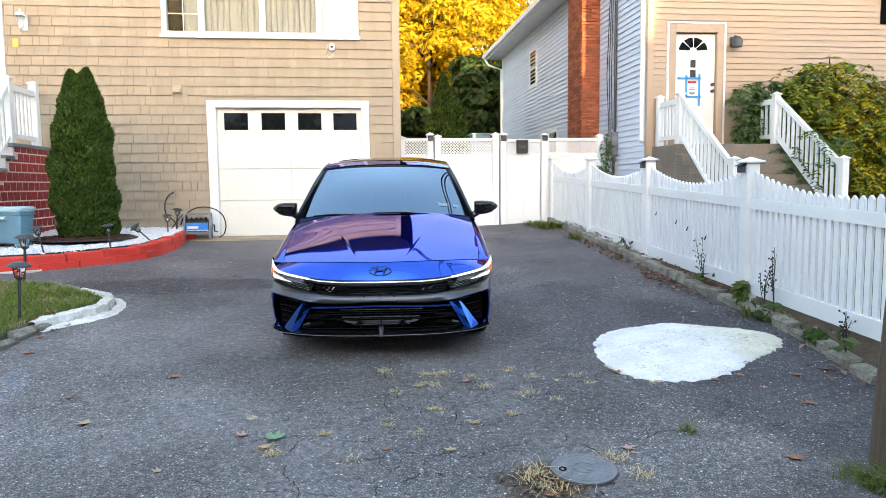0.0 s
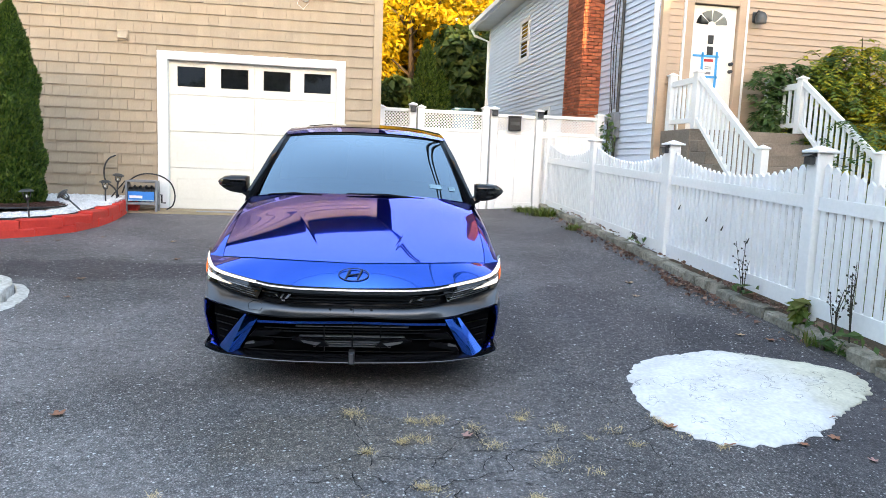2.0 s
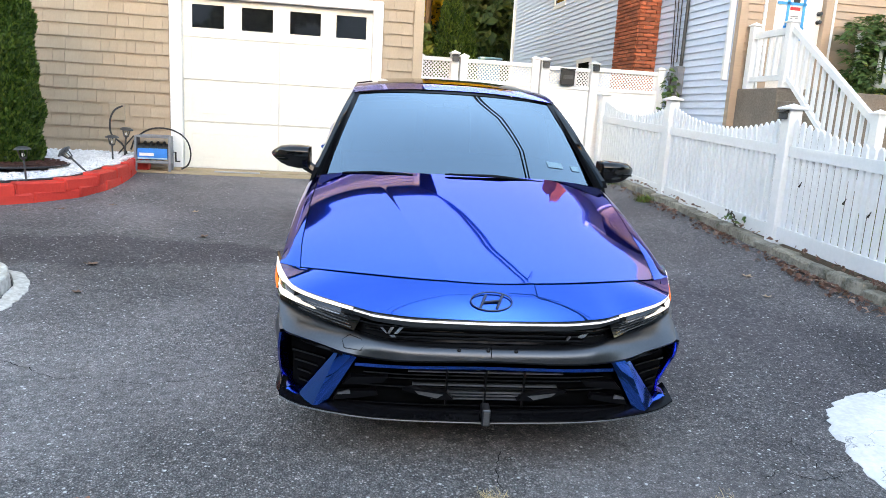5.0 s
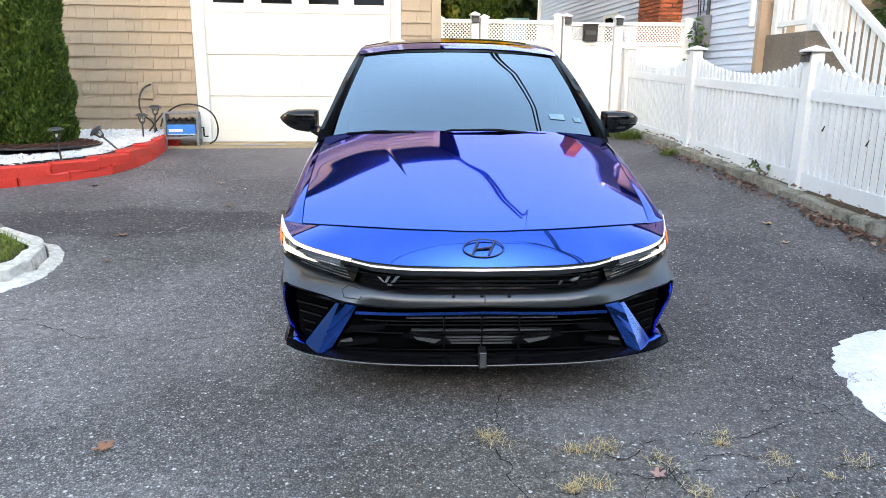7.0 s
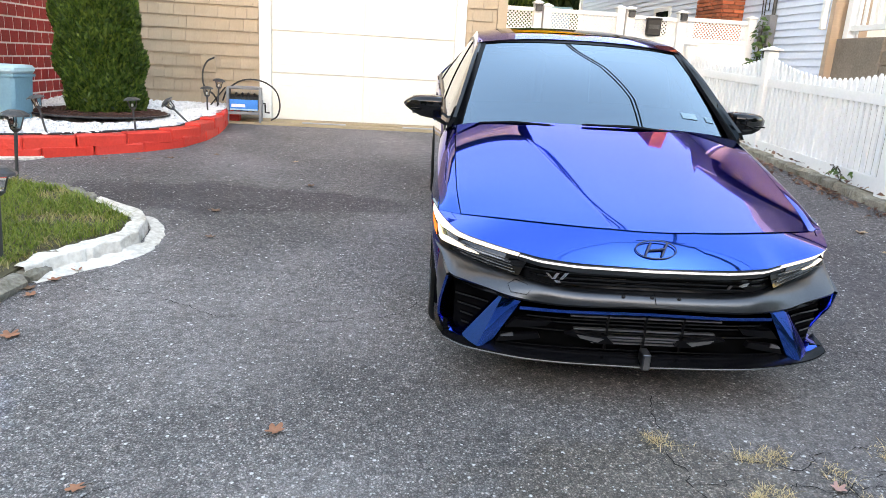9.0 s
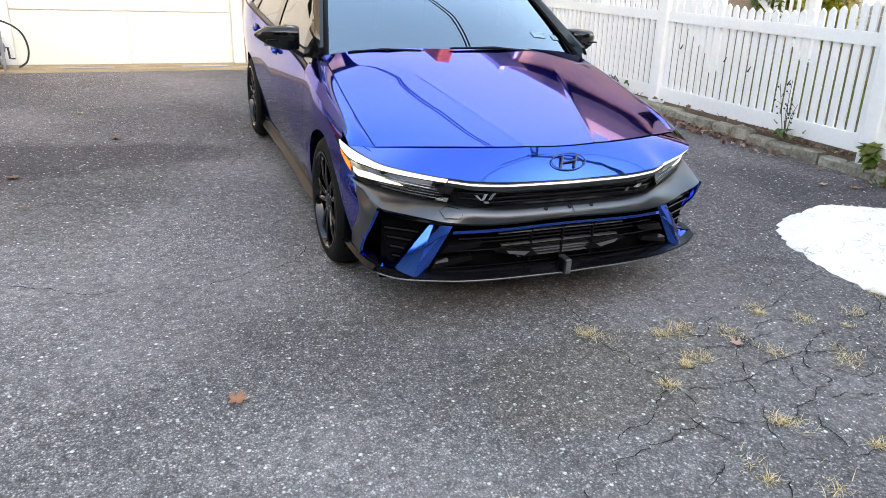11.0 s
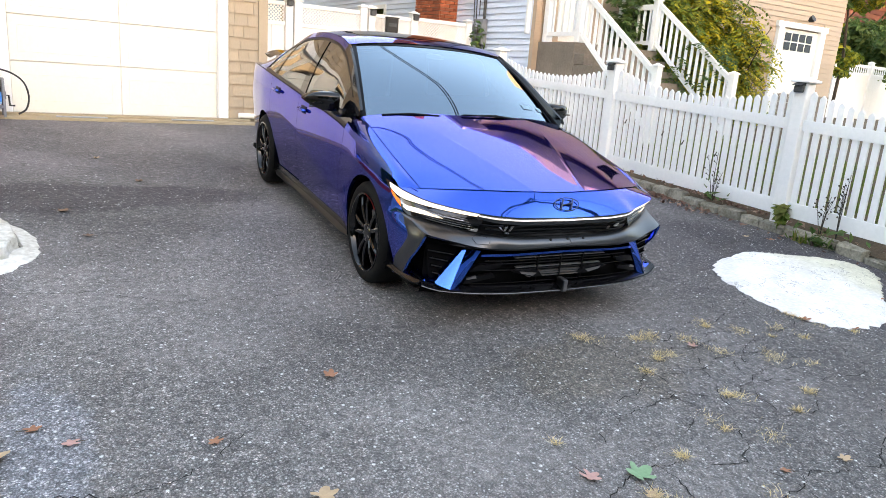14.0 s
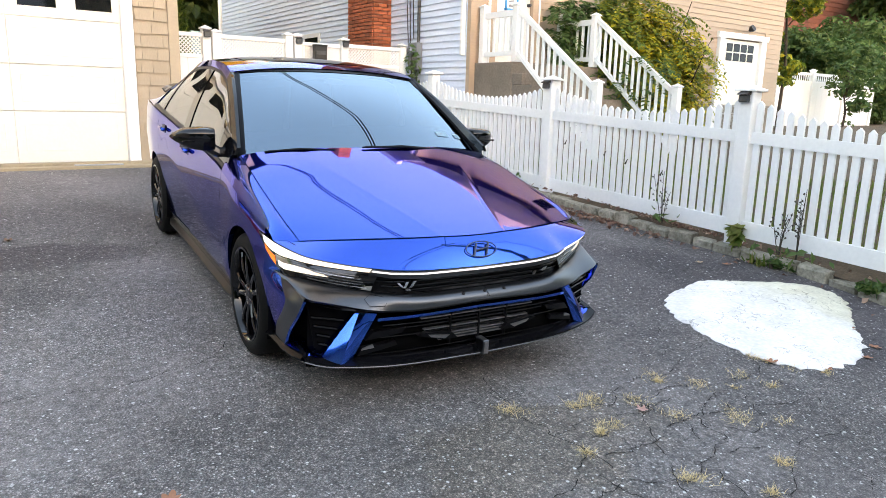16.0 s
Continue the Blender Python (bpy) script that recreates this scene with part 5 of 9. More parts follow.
def column_tree(name, label, x, y, z0, height, radius, n, size, seed, leaf, twin=False):
    """A clipped evergreen: dense upright fronds over a dark core, with an uneven outline."""
    rng = np.random.default_rng(seed)
    t = thing(name, label, "tree")
    prof = curve([(0, 0.80), (0.08, 0.95), (0.25, 1.0), (0.5, 0.95), (0.7, 0.80), (0.85, 0.55), (0.95, 0.24), (1.0, 0.02)])
    # near-black green core: the shade deep among the fronds put into colour
    bm = bmesh.new()
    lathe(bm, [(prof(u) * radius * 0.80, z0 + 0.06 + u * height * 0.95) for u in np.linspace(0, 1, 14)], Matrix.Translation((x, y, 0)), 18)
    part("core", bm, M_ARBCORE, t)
    part("trunk", tube(bmesh.new(), [(x, y, z0 - 0.1), (x, y, z0 + 0.3)], 0.06, 8), M_BARK, t)
    u = rng.random(n) ** 0.9
    a = rng.random(n) * 2 * np.pi
    lump = 1 + 0.07 * np.sin(a * 3 + u * 9) + 0.06 * np.sin(a * 7 - u * 23) + 0.04 * np.sin(a * 2 + u * 31)
    r = np.array([prof(v) for v in u]) * radius * lump * rng.uniform(0.80, 1.04, n)
    c = np.stack([x + r * np.cos(a), y + r * np.sin(a), z0 + u * height], 1)
    if twin:
        hi = u > 0.84
        side = np.where(rng.random(n) < 0.5, -1.0, 1.0)
        c[hi, 0] += side[hi] * (u[hi] - 0.84) * 0.75
        c[hi, 2] += np.where(side[hi] > 0, 0.0, -0.03)
    out = np.stack([np.cos(a), np.sin(a), 0.25 + 0 * a], 1)
    # fronds: upright blades that lean outwards
    k = n
    up = np.stack([np.cos(a) * 0.55, np.sin(a) * 0.55, 0 * a + 1], 1) + rng.normal(size=(k, 3)) * 0.45
    up /= np.linalg.norm(up, axis=1, keepdims=True)
    side = np.cross(up, out + rng.normal(size=(k, 3)) * 0.6)
    side /= np.linalg.norm(side, axis=1, keepdims=True)
    s = (size * rng.uniform(0.6, 1.4, k))[:, None]
    v = np.stack([c - up * s * 0.5, c + side * s * 0.28, c + up * s * 0.75, c - side * s * 0.28], 1).reshape(-1, 3)
    i = np.arange(k) * 4
    me = bpy.data.meshes.new("fronds")
    me.from_pydata(v.tolist(), [], np.concatenate([np.stack([i, i + 1, i + 2], 1), np.stack([i, i + 2, i + 3], 1)]).tolist())
    me.materials.append(leaf)
    ob = new("fronds", me)
    ob.parent = t
    return t


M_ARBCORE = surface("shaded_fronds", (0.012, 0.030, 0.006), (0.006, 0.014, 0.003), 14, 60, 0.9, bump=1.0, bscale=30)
column_tree("arborvitae", "dense green arborvitae in the gravel bed", -4.10, 11.65, 0.60, 2.59, 0.435, 90000, 0.046, 5, L_ARBOR, twin=True)
column_tree("arborvitae", "slim green arborvitae behind the gate fence", 2.80, 22.5, 0.8, 4.1, 0.42, 9000, 0.10, 6, L_ARBOR)
column_tree("arborvitae", "slim green arborvitae behind the gate fence", 3.30, 22.8, 0.8, 3.3, 0.36, 8000, 0.10, 7, L_ARBOR)


def shrub(name, label, blobs, leaf, n, size, seed, stems, category="shrub"):
    rng = np.random.default_rng(seed)
    t = thing(name, label, category)
    bm = bmesh.new()
    for s in stems:
        tube(bm, s, [0.022] + [0.014] * (len(s) - 2) + [0.006], 6)
    part("stem", bm, M_BARK, t)
    w = np.array([b[3] * b[4] * b[5] for b in blobs]) ** 0.7
    pick = rng.choice(len(blobs), n, p=w / w.sum())
    bl = np.array(blobs)[pick]
    d = rng.normal(size=(n, 3))
    d /= np.linalg.norm(d, axis=1, keepdims=True)
    c = bl[:, :3] + d * bl[:, 3:] * (rng.random(n)[:, None] ** 0.45)
    me = leaf_mesh("leaves", c, size * rng.uniform(0.6, 1.4, n), d * 0.6 + np.array([-0.1, -0.5, 0.8]) + rng.normal(size=(n, 3)) * 0.5, leaf, rng, aspect=2.0)
    ob = new("leaves", me)
    ob.parent = t
    return t


STEMS = [[(8.8, 12.3, 0.6), (8.7, 12.0, 1.6), (8.4, 11.8, 3.4)], [(9.4, 12.3, 0.6), (9.4, 11.8, 2.2), (9.5, 11.5, 3.3)], [(9.2, 12.2, 0.6), (9.7, 11.7, 1.8), (10.1, 11.4, 2.7)], [(8.5, 12.0, 3.0), (8.2, 11.7, 3.55)]]
def sprays(name, label, roots, top, reach, leaf, size, seed, stems, n, depth=(11.6, 12.4)):
    """A sprawling shrub: arching, drooping shoots set with paired leaflets."""
    rng = np.random.default_rng(seed)
    t = thing(name, label, "shrub")
    bm = bmesh.new()
    for st_ in stems:
        tube(bm, st_, [0.022] + [0.014] * (len(st_) - 2) + [0.006], 6)
    cs, ns, ds, ss = [], [], [], []
    for k in range(n):
        x = rng.uniform(*roots)
        z = 0.8 + (top(x) - 0.8) * rng.random() ** 0.75
        o = np.array([x, rng.uniform(*depth), z])
        d = np.array([rng.normal(0, 0.55), -abs(rng.normal(0.5, 0.4)), rng.uniform(-0.1, 0.7)])
        d /= np.linalg.norm(d)
        ln = reach * rng.uniform(0.5, 1.2)
        m = 9
        pts = [o + d * ln * i / m + np.array([0, 0, -0.75 * ln * (i / m) ** 2]) for i in range(m + 1)]
        if k % 4 == 0:
            tube(bm, [tuple(pts[0]), tuple(pts[4]), tuple(pts[m])], [0.006, 0.004, 0.002], 4)
        for i in range(1, m + 1):
            along_ = pts[i] - pts[i - 1]
            along_ /= np.linalg.norm(along_)
            side = np.cross(along_, (0, 0, 1.0))
            side /= np.linalg.norm(side) + 1e-6
            for q in (-1, 1):
                way = side * q + along_ * 0.45 + np.array([0, 0, -0.25]) + rng.normal(size=3) * 0.15
                way /= np.linalg.norm(way)
                s_ = size * rng.uniform(0.6, 1.3)
                cs.append(pts[i] + way * s_ * 0.9)
                ds.append(way)
                ns.append(np.cross(way, along_ * q) + np.array([0, -0.2, 0.5]) + rng.normal(size=3) * 0.3)
                ss.append(s_)
    part("stem", bm, M_BARK, t)
    c, d, nr, s_ = np.array(cs), np.array(ds), np.array(ns), np.array(ss)[:, None]
    nr -= d * (nr * d).sum(1, keepdims=True)
    nr /= np.linalg.norm(nr, axis=1, keepdims=True)
    b = np.cross(nr, d)
    v = np.stack([c - d * s_, c + b * s_ * 0.42 + nr * s_ * 0.12, c + d * s_, c - b * s_ * 0.42 + nr * s_ * 0.12], 1).reshape(-1, 3)
    i = np.arange(len(c)) * 4
    me = bpy.data.meshes.new("leaves")
    me.from_pydata(v.tolist(), [], np.concatenate([np.stack([i, i + 2, i + 1], 1), np.stack([i, i + 3, i + 2], 1)]).tolist())
    me.materials.append(leaf)
    ob = new("leaves", me)
    ob.parent = t
    return t


bush_top = curve([(6.7, 2.9), (7.5, 3.05), (8.0, 3.45), (8.6, 3.45), (9.2, 3.15), (9.8, 2.9), (10.4, 2.3)])
sprays("climbing_vine", "sprawling vine with green leaves against the beige house", (7.5, 10.3), bush_top, 0.55, L_BUSH, 0.052, 11, STEMS, 760)
sprays("climbing_vine", "sprawling vine with yellowing leaves against the beige house", (8.1, 10.4), lambda x: bush_top(x) - 0.05, 0.5, L_GOLD, 0.052, 14, [[(9.6, 12.1, 0.6), (9.7, 11.6, 1.6), (9.8, 11.3, 2.5)]], 620)
door_top = curve([(6.7, 2.7), (6.95, 3.05), (7.6, 3.2), (8.2, 3.4)])
sprays("climbing_vine", "dark green vine beside the white house door", (6.86, 8.3), door_top, 0.32, L_VINE, 0.054, 12, [[(7.5, 12.4, 0.8), (7.3, 12.4, 2.0), (7.2, 12.4, 2.9)]], 560, (12.15, 12.5))
sprays("climbing_vine", "thin dark green vine shoots over the stair railing", (7.15, 7.65), lambda x: 2.15, 0.42, L_VINE, 0.042, 19, [[(7.7, 12.0, 0.8), (7.4, 11.2, 1.8), (7.3, 10.6, 1.7)]], 95, (10.4, 11.7))
shrub("climbing_vine", "grey-green vine beside the meter at the gate", [(5.05, 13.95, 2.0, 0.16, 0.14, 0.35), (5.0, 13.9, 1.55, 0.2, 0.16, 0.3)], L_VINE, 170, 0.055, 13, [[(5.0, 14.0, 0.8), (5.05, 13.95, 1.6), (5.05, 13.95, 2.3)]])

# ---- the car ----
def paint(name, base, deep=(0.001, 0.004, 0.12), rough=0.30, coat=0.95):
    """Metallic flake paint under clear lacquer."""
    m = bpy.data.materials.new(name)
    m.use_nodes = True
    n, l = m.node_tree.nodes, m.node_tree.links
    p = n["Principled BSDF"]
    tc, v = n.new("ShaderNodeTexCoord"), n.new("ShaderNodeTexVoronoi")
    v.inputs["Scale"].default_value = 900
    l.new(tc.outputs["Object"], v.inputs["Vector"])
    rmp = n.new("ShaderNodeValToRGB")
    rmp.color_ramp.elements[0].color = (*[c * 1.2 for c in base], 1)
    rmp.color_ramp.elements[1].color = (*[c * 0.8 for c in base], 1)
    l.new(v.outputs["Distance"], rmp.inputs["Fac"])
    l.new(rmp.outputs["Color"], p.inputs["Base Color"])
    q, mix = n.new("ShaderNodeBsdfPrincipled"), n.new("ShaderNodeMixShader")
    q.inputs["Base Color"].default_value = (*deep, 1)
    for k, r in ((p, 0.05), (q, rough)):   # fine flake that lies flat, and coarse flake that spreads the light
        k.inputs["Roughness"].default_value, k.inputs["Metallic"].default_value = r, 1.0
        k.inputs["Specular Tint"].default_value = (0.002, 0.10, 0.45, 1)
        k.inputs["Coat Weight"].default_value, k.inputs["Coat Roughness"].default_value, k.inputs["Coat IOR"].default_value = coat, 0.0, 1.5
    mix.inputs["Fac"].default_value = 0.22
    l.new(p.outputs[0], mix.inputs[1])
    l.new(q.outputs[0], mix.inputs[2])
    l.new(mix.outputs[0], n["Material Output"].inputs["Surface"])
    return m


C_BLUE = paint("blue_lacquer", CAR_BLUE)
C_GLOSS = surface("gloss_black", (0.004, 0.004, 0.005), (0.003, 0.003, 0.004), 4, 40, 0.05, spec=0.5)
C_SATIN = surface("satin_dark_grey", (0.118, 0.124, 0.134), (0.102, 0.108, 0.116), 5, 90, 0.32, metal=1.0)
C_TRIM = surface("black_trim", (0.004, 0.004, 0.005), (0.003, 0.003, 0.004), 10, 120, 0.3, spec=0.14)
C_TYRE = surface("tyre_rubber", (0.007, 0.007, 0.007), (0.004, 0.004, 0.004), 9, 80, 0.65, bump=0.15, bscale=120, spec=0.12)
C_CHROME = surface("bright_metal", (0.62, 0.63, 0.65), (0.55, 0.56, 0.58), 5, 60, 0.18, metal=1.0)
C_GREYMETAL = surface("brake_metal", (0.30, 0.30, 0.31), (0.22, 0.22, 0.23), 8, 90, 0.4, metal=0.9)
C_RED = surface("red_caliper", (0.50, 0.012, 0.012), (0.42, 0.010, 0.010), 6, 60, 0.35)
C_LAMP = lamp_surface("lit_lamp", (1.0, 0.97, 0.90), 0.10)
C_BAR = lamp_surface("lit_bar", (0.85, 0.92, 1.0), 0.05)
C_DIM = lamp_surface("dim_lamp", (1.0, 0.93, 0.80), 0.05)
C_AMBER = lamp_surface("amber_lamp", (1.0, 0.16, 0.01), 0.06)
C_LENS = glass("lamp_lens", (0.90, 0.92, 0.93), 0.005)
C_LENS.node_tree.nodes["Principled BSDF"].inputs["IOR"].default_value = 1.2
def sky_boost_glass(name, tint, gloss_tint, share):
    """Dark tinted glass with a tinted mirror mixed in, to strengthen and colour its reflections."""
    m = glass(name, tint, 0.01)
    n, l = m.node_tree.nodes, m.node_tree.links
    gl, mix = n.new("ShaderNodeBsdfGlossy"), n.new("ShaderNodeMixShader")
    gl.inputs["Color"].default_value, gl.inputs["Roughness"].default_value = (*gloss_tint, 1), 0.01
    mix.inputs["Fac"].default_value = share
    l.new(n["Principled BSDF"].outputs[0], mix.inputs[1])
    l.new(gl.outputs[0], mix.inputs[2])
    l.new(mix.outputs[0], n["Material Output"].inputs["Surface"])
    return m


# the screen's mirror tint puts the blue of the reflected sky into colour
C_SCREEN = sky_boost_glass("tinted_windscreen", (0.03, 0.045, 0.06), (0.50, 0.74, 0.92), 0.33)
C_GLASS = sky_boost_glass("tinted_car_glass", (0.03, 0.035, 0.04), (0.62, 0.66, 0.70), 0.22)
C_STICKER = surface("windscreen_sticker", (0.20, 0.34, 0.42), (0.17, 0.29, 0.37), 9, 60, 0.6)
C_LIP = surface("gloss_black_lip", (0.006, 0.006, 0.007), (0.004, 0.004, 0.005), 6, 60, 0.16, spec=0.14)
C_EMBLEM = surface("dark_emblem", (0.060, 0.072, 0.105), (0.045, 0.055, 0.085), 6, 60, 0.28, metal=0.8)
C_CARBON = surface("dark_sill_trim", (0.085, 0.086, 0.092), (0.05, 0.05, 0.055), 12, 90, 0.2, metal=0.8)

CAR = Matrix.Translation((0.232, 5.648, 0.010)) @ Euler((0, 0, radians(-CAR_YAW))).to_matrix().to_4x4() @ Euler((radians(3.78), 0, 0)).to_matrix().to_4x4()
car = thing("sedan_car", "glossy blue four-door sedan with black trim, headlights lit", "car", CAR)

AXF, AXR, HUBZ, TYRE_R, ARCH_R = 0.88, 3.60, 0.322, 0.324, 0.362
half_w = curve([(0.27, 0.884), (0.40, 0.898), (0.55, 0.907), (0.75, 0.916), (1.0, 0.918), (1.6, 0.900), (2.4, 0.900), (3.1, 0.908), (3.6, 0.918), (4.0, 0.895), (4.3, 0.86), (4.55, 0.80), (4.66, 0.74)])
shoulder = curve([(0.27, 0.728), (0.40, 0.742), (0.6, 0.766), (0.9, 0.81), (1.25, 0.862), (1.6, 0.905), (2.4, 0.960), (3.2, 1.015), (3.8, 1.055), (4.3, 1.06), (4.66, 1.04)])
ridge = curve([(0.27, 0.55), (0.40, 0.56), (0.8, 0.60), (1.1, 0.62), (1.35, 0.46), (1.6, 0.47), (2.4, 0.64), (3.0, 0.76), (3.4, 0.80), (3.9, 0.82), (4.3, 0.80), (4.66, 0.78)])
sill = curve([(0.27, 0.19), (1.3, 0.185), (3.2, 0.20), (3.95, 0.23), (4.66, 0.30)])


nose_w = curve([(0.20, 0.800), (0.27, 0.826), (0.375, 0.860), (0.45, 0.884), (0.565, 0.910), (0.75, 0.918), (1.2, 0.93)])


def side_x(y, z):
    """Half width of the body side: a slanting crease carries the greatest width; the lamp corner is drawn in."""
    w, r, s = half_w(y), ridge(y), shoulder(y)
    if z >= r:
        u = (z - r) / max(s - r, 0.05)
        x = w - 0.010 * u - 0.014 * u ** 3
    else:
        u = (r - z) / max(r - 0.18, 0.05)
        x = w - 0.030 * u - 0.030 * u ** 2
    if y < 0.75:
        k = min(1.0, max(0.0, (z - 0.50) / 0.09))
        x -= max(0.0, x - nose_w(y)) * k * k * (3 - 2 * k)
    return x


def arch(y):
    """The lowest body edge at y: the sill, or a wheel arch over it."""
    z = sill(y)
    for a in (AXF, AXR):
        d = abs(y - a)
        if d < ARCH_R:
            z = max(z, HUBZ + math.sqrt(ARCH_R ** 2 - d * d))
    return z


def stations(y0, y1):
    """Cuts along the body, close together at the arch ends."""
    ys = set(np.linspace(y0, y1, max(3, int((y1 - y0) / 0.05))).round(4).tolist())
    for a in (AXF, AXR):
        for k in range(33):
            y = a + ARCH_R * math.cos(math.pi * k / 32)
            if y0 < y < y1:
                ys.add(round(y, 4))
    ys = sorted(ys)
    out = [ys[0]]
    for y in ys[1:]:
        if y - out[-1] > 0.002:
            out.append(y)
    out[-1] = y1
    return out


nose_edge = curve([(0.18, 0.50), (0.25, 0.475), (0.32, 0.43), (0.43, 0.318), (0.50, 0.270), (0.545, 0.345), (0.59, 0.395), (0.64, 0.425), (0.70, 0.50), (0.735, 0.555), (0.745, 0.555), (0.76, 0.56), (0.80, 0.56)])


def side_panel(name, y0, y1, sgn, material, lo=None, hi=None, inset=0.0, label="", cut=None):
    bm = bmesh.new()
    rows = []
    nv = 28
    for y in stations(y0, y1):
        a = arch(y) if lo is None else max(lo, arch(y))
        b = shoulder(y) if hi is None else hi
        row = []
        for k in range(nv + 1):
            z = a + (b - a) * k / nv
            yy = max(y, cut(z)) if cut else y
            row.append((sgn * (side_x(yy, z) - inset), yy, z))
        rows.append(row)
    vs = grid(bm, rows)
    # edges turned in, so that the sheet has depth at gaps and arches
    edge = [v for v in vs[0]], [v for v in vs[-1]], [r[0] for r in vs], [r[-1] for r in vs]
    for e in edge:
        inner = [bm.verts.new(v.co + Vector((-sgn * 0.03, 0, 0.0))) for v in e]
        for i in range(len(e) - 1):
            bm.faces.new((e[i], e[i + 1], inner[i + 1], inner[i]))
    return part(name, bm, material, car, label, smooth=True, sharp=28)


G = 0.004
for s in (-1, 1):
    side_panel("front_fender", 0.266, 1.42 - G, s, C_BLUE, cut=nose_edge)
    side_panel("front_door", 1.42, 2.52 - G, s, C_BLUE, lo=0.265)
    side_panel("rear_door", 2.52, 3.36 - G, s, C_BLUE, lo=0.275)
    side_panel("rear_fender", 3.36, 4.66, s, C_BLUE)
    side_panel("sill_trim", 1.28, 3.22, s, C_CARBON, hi=0.262, label="dark glossy sill skirt")
    # near-black shell behind the panels, standing in for the shade in the gaps
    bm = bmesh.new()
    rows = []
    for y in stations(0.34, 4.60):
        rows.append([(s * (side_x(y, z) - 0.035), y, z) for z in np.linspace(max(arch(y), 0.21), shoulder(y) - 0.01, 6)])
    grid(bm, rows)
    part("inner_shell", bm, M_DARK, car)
    # skirt blade
    bm = bmesh.new()
    rows = []
    for y in np.linspace(1.26, 3.24, 20):
        x = side_x(y, 0.21)
        t = 0.02 if 1.32 < y < 3.18 else 0.0
        rows.append([(s * (x - 0.05), y, 0.165), (s * (x + 0.012 + t), y, 0.172), (s * (x + 0.014 + t), y, 0.188), (s * (x - 0.01), y, 0.206)])
    grid(bm, rows, close_u=True)
    part("skirt_blade", bm, C_TRIM, car, smooth=True, sharp=30)
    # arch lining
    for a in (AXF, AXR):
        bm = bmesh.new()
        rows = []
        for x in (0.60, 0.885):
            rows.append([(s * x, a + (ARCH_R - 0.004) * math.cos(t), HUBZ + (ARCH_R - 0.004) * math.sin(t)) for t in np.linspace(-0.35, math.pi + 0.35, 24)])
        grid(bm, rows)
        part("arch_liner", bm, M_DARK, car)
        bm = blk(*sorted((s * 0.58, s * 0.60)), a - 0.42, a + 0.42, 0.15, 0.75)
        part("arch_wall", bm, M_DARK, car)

# hood
hood_c = curve([(0.10, 0.757), (0.20, 0.784), (0.30, 0.809), (0.5, 0.857), (0.8, 0.929), (1.1, 1.000), (1.24, 1.031), (1.36, 1.056)])
hood_e = curve([(0.10, 0.640), (0.24, 0.694), (0.36, 0.734), (0.5, 0.778), (0.8, 0.858), (1.1, 0.934), (1.36, 0.986)])
hood_w = curve([(0.10, 0.765), (0.36, 0.790), (0.6, 0.806), (0.9, 0.808), (1.2, 0.800), (1.40, 0.79)])


def seam_y(x):
    return 0.122 + 0.235 * (abs(x) / 0.785) ** 2


def hood_z(x, y):
    """Top of the hood: crowned, with a sharp crease each side running to the nose."""
    u = min(1.0, abs(x) / hood_w(y))
    z = hood_e(y) + (hood_c(y) - hood_e(y)) * (1 - u ** 3.0)
    d = abs(x) - (0.18 + 0.30 * (y - 0.15))
    fade = min(1.0, max(0.0, (1.12 - y) / 0.25))
    return z - fade * 0.05 * max(0.0, d) * (1 - u) + fade * 0.0014 * math.exp(-(d / 0.006) ** 2)


bm = bmesh.new()
rows = []
for k in range(41):
    v = k / 40
    row = []
    for j in range(401):
        u = -1 + 2 * j / 400
        y0 = seam_y(u * 0.785) + 0.006
        y1 = 1.235 + 0.10 * u * u
        y = y0 + (y1 - y0) * v
        x = u * (hood_w(y) - 0.003)
        row.append((x, y, hood_z(x, y)))
    rows.append(row)
vs = grid(bm, rows)
for e in (vs[0], vs[-1], [r[0] for r in vs], [r[-1] for r in vs]):
    inner = [bm.verts.new(v.co + Vector((0, 0, -0.03))) for v in e]
    for i in range(len(e) - 1):
        bm.faces.new((e[i], e[i + 1], inner[i + 1], inner[i]))
part("hood", bm, C_BLUE, car, smooth=True, sharp=35)
# near-black sheet under the hood, for the shade in its seams
bm = bmesh.new()
grid(bm, [[(x, 0.22 + y, hood_z(x, 0.22 + y) - 0.035) for x in np.linspace(-0.80, 0.80, 15)] for y in np.linspace(0, 1.2, 9)])
part("engine_bay", bm, M_DARK, car)

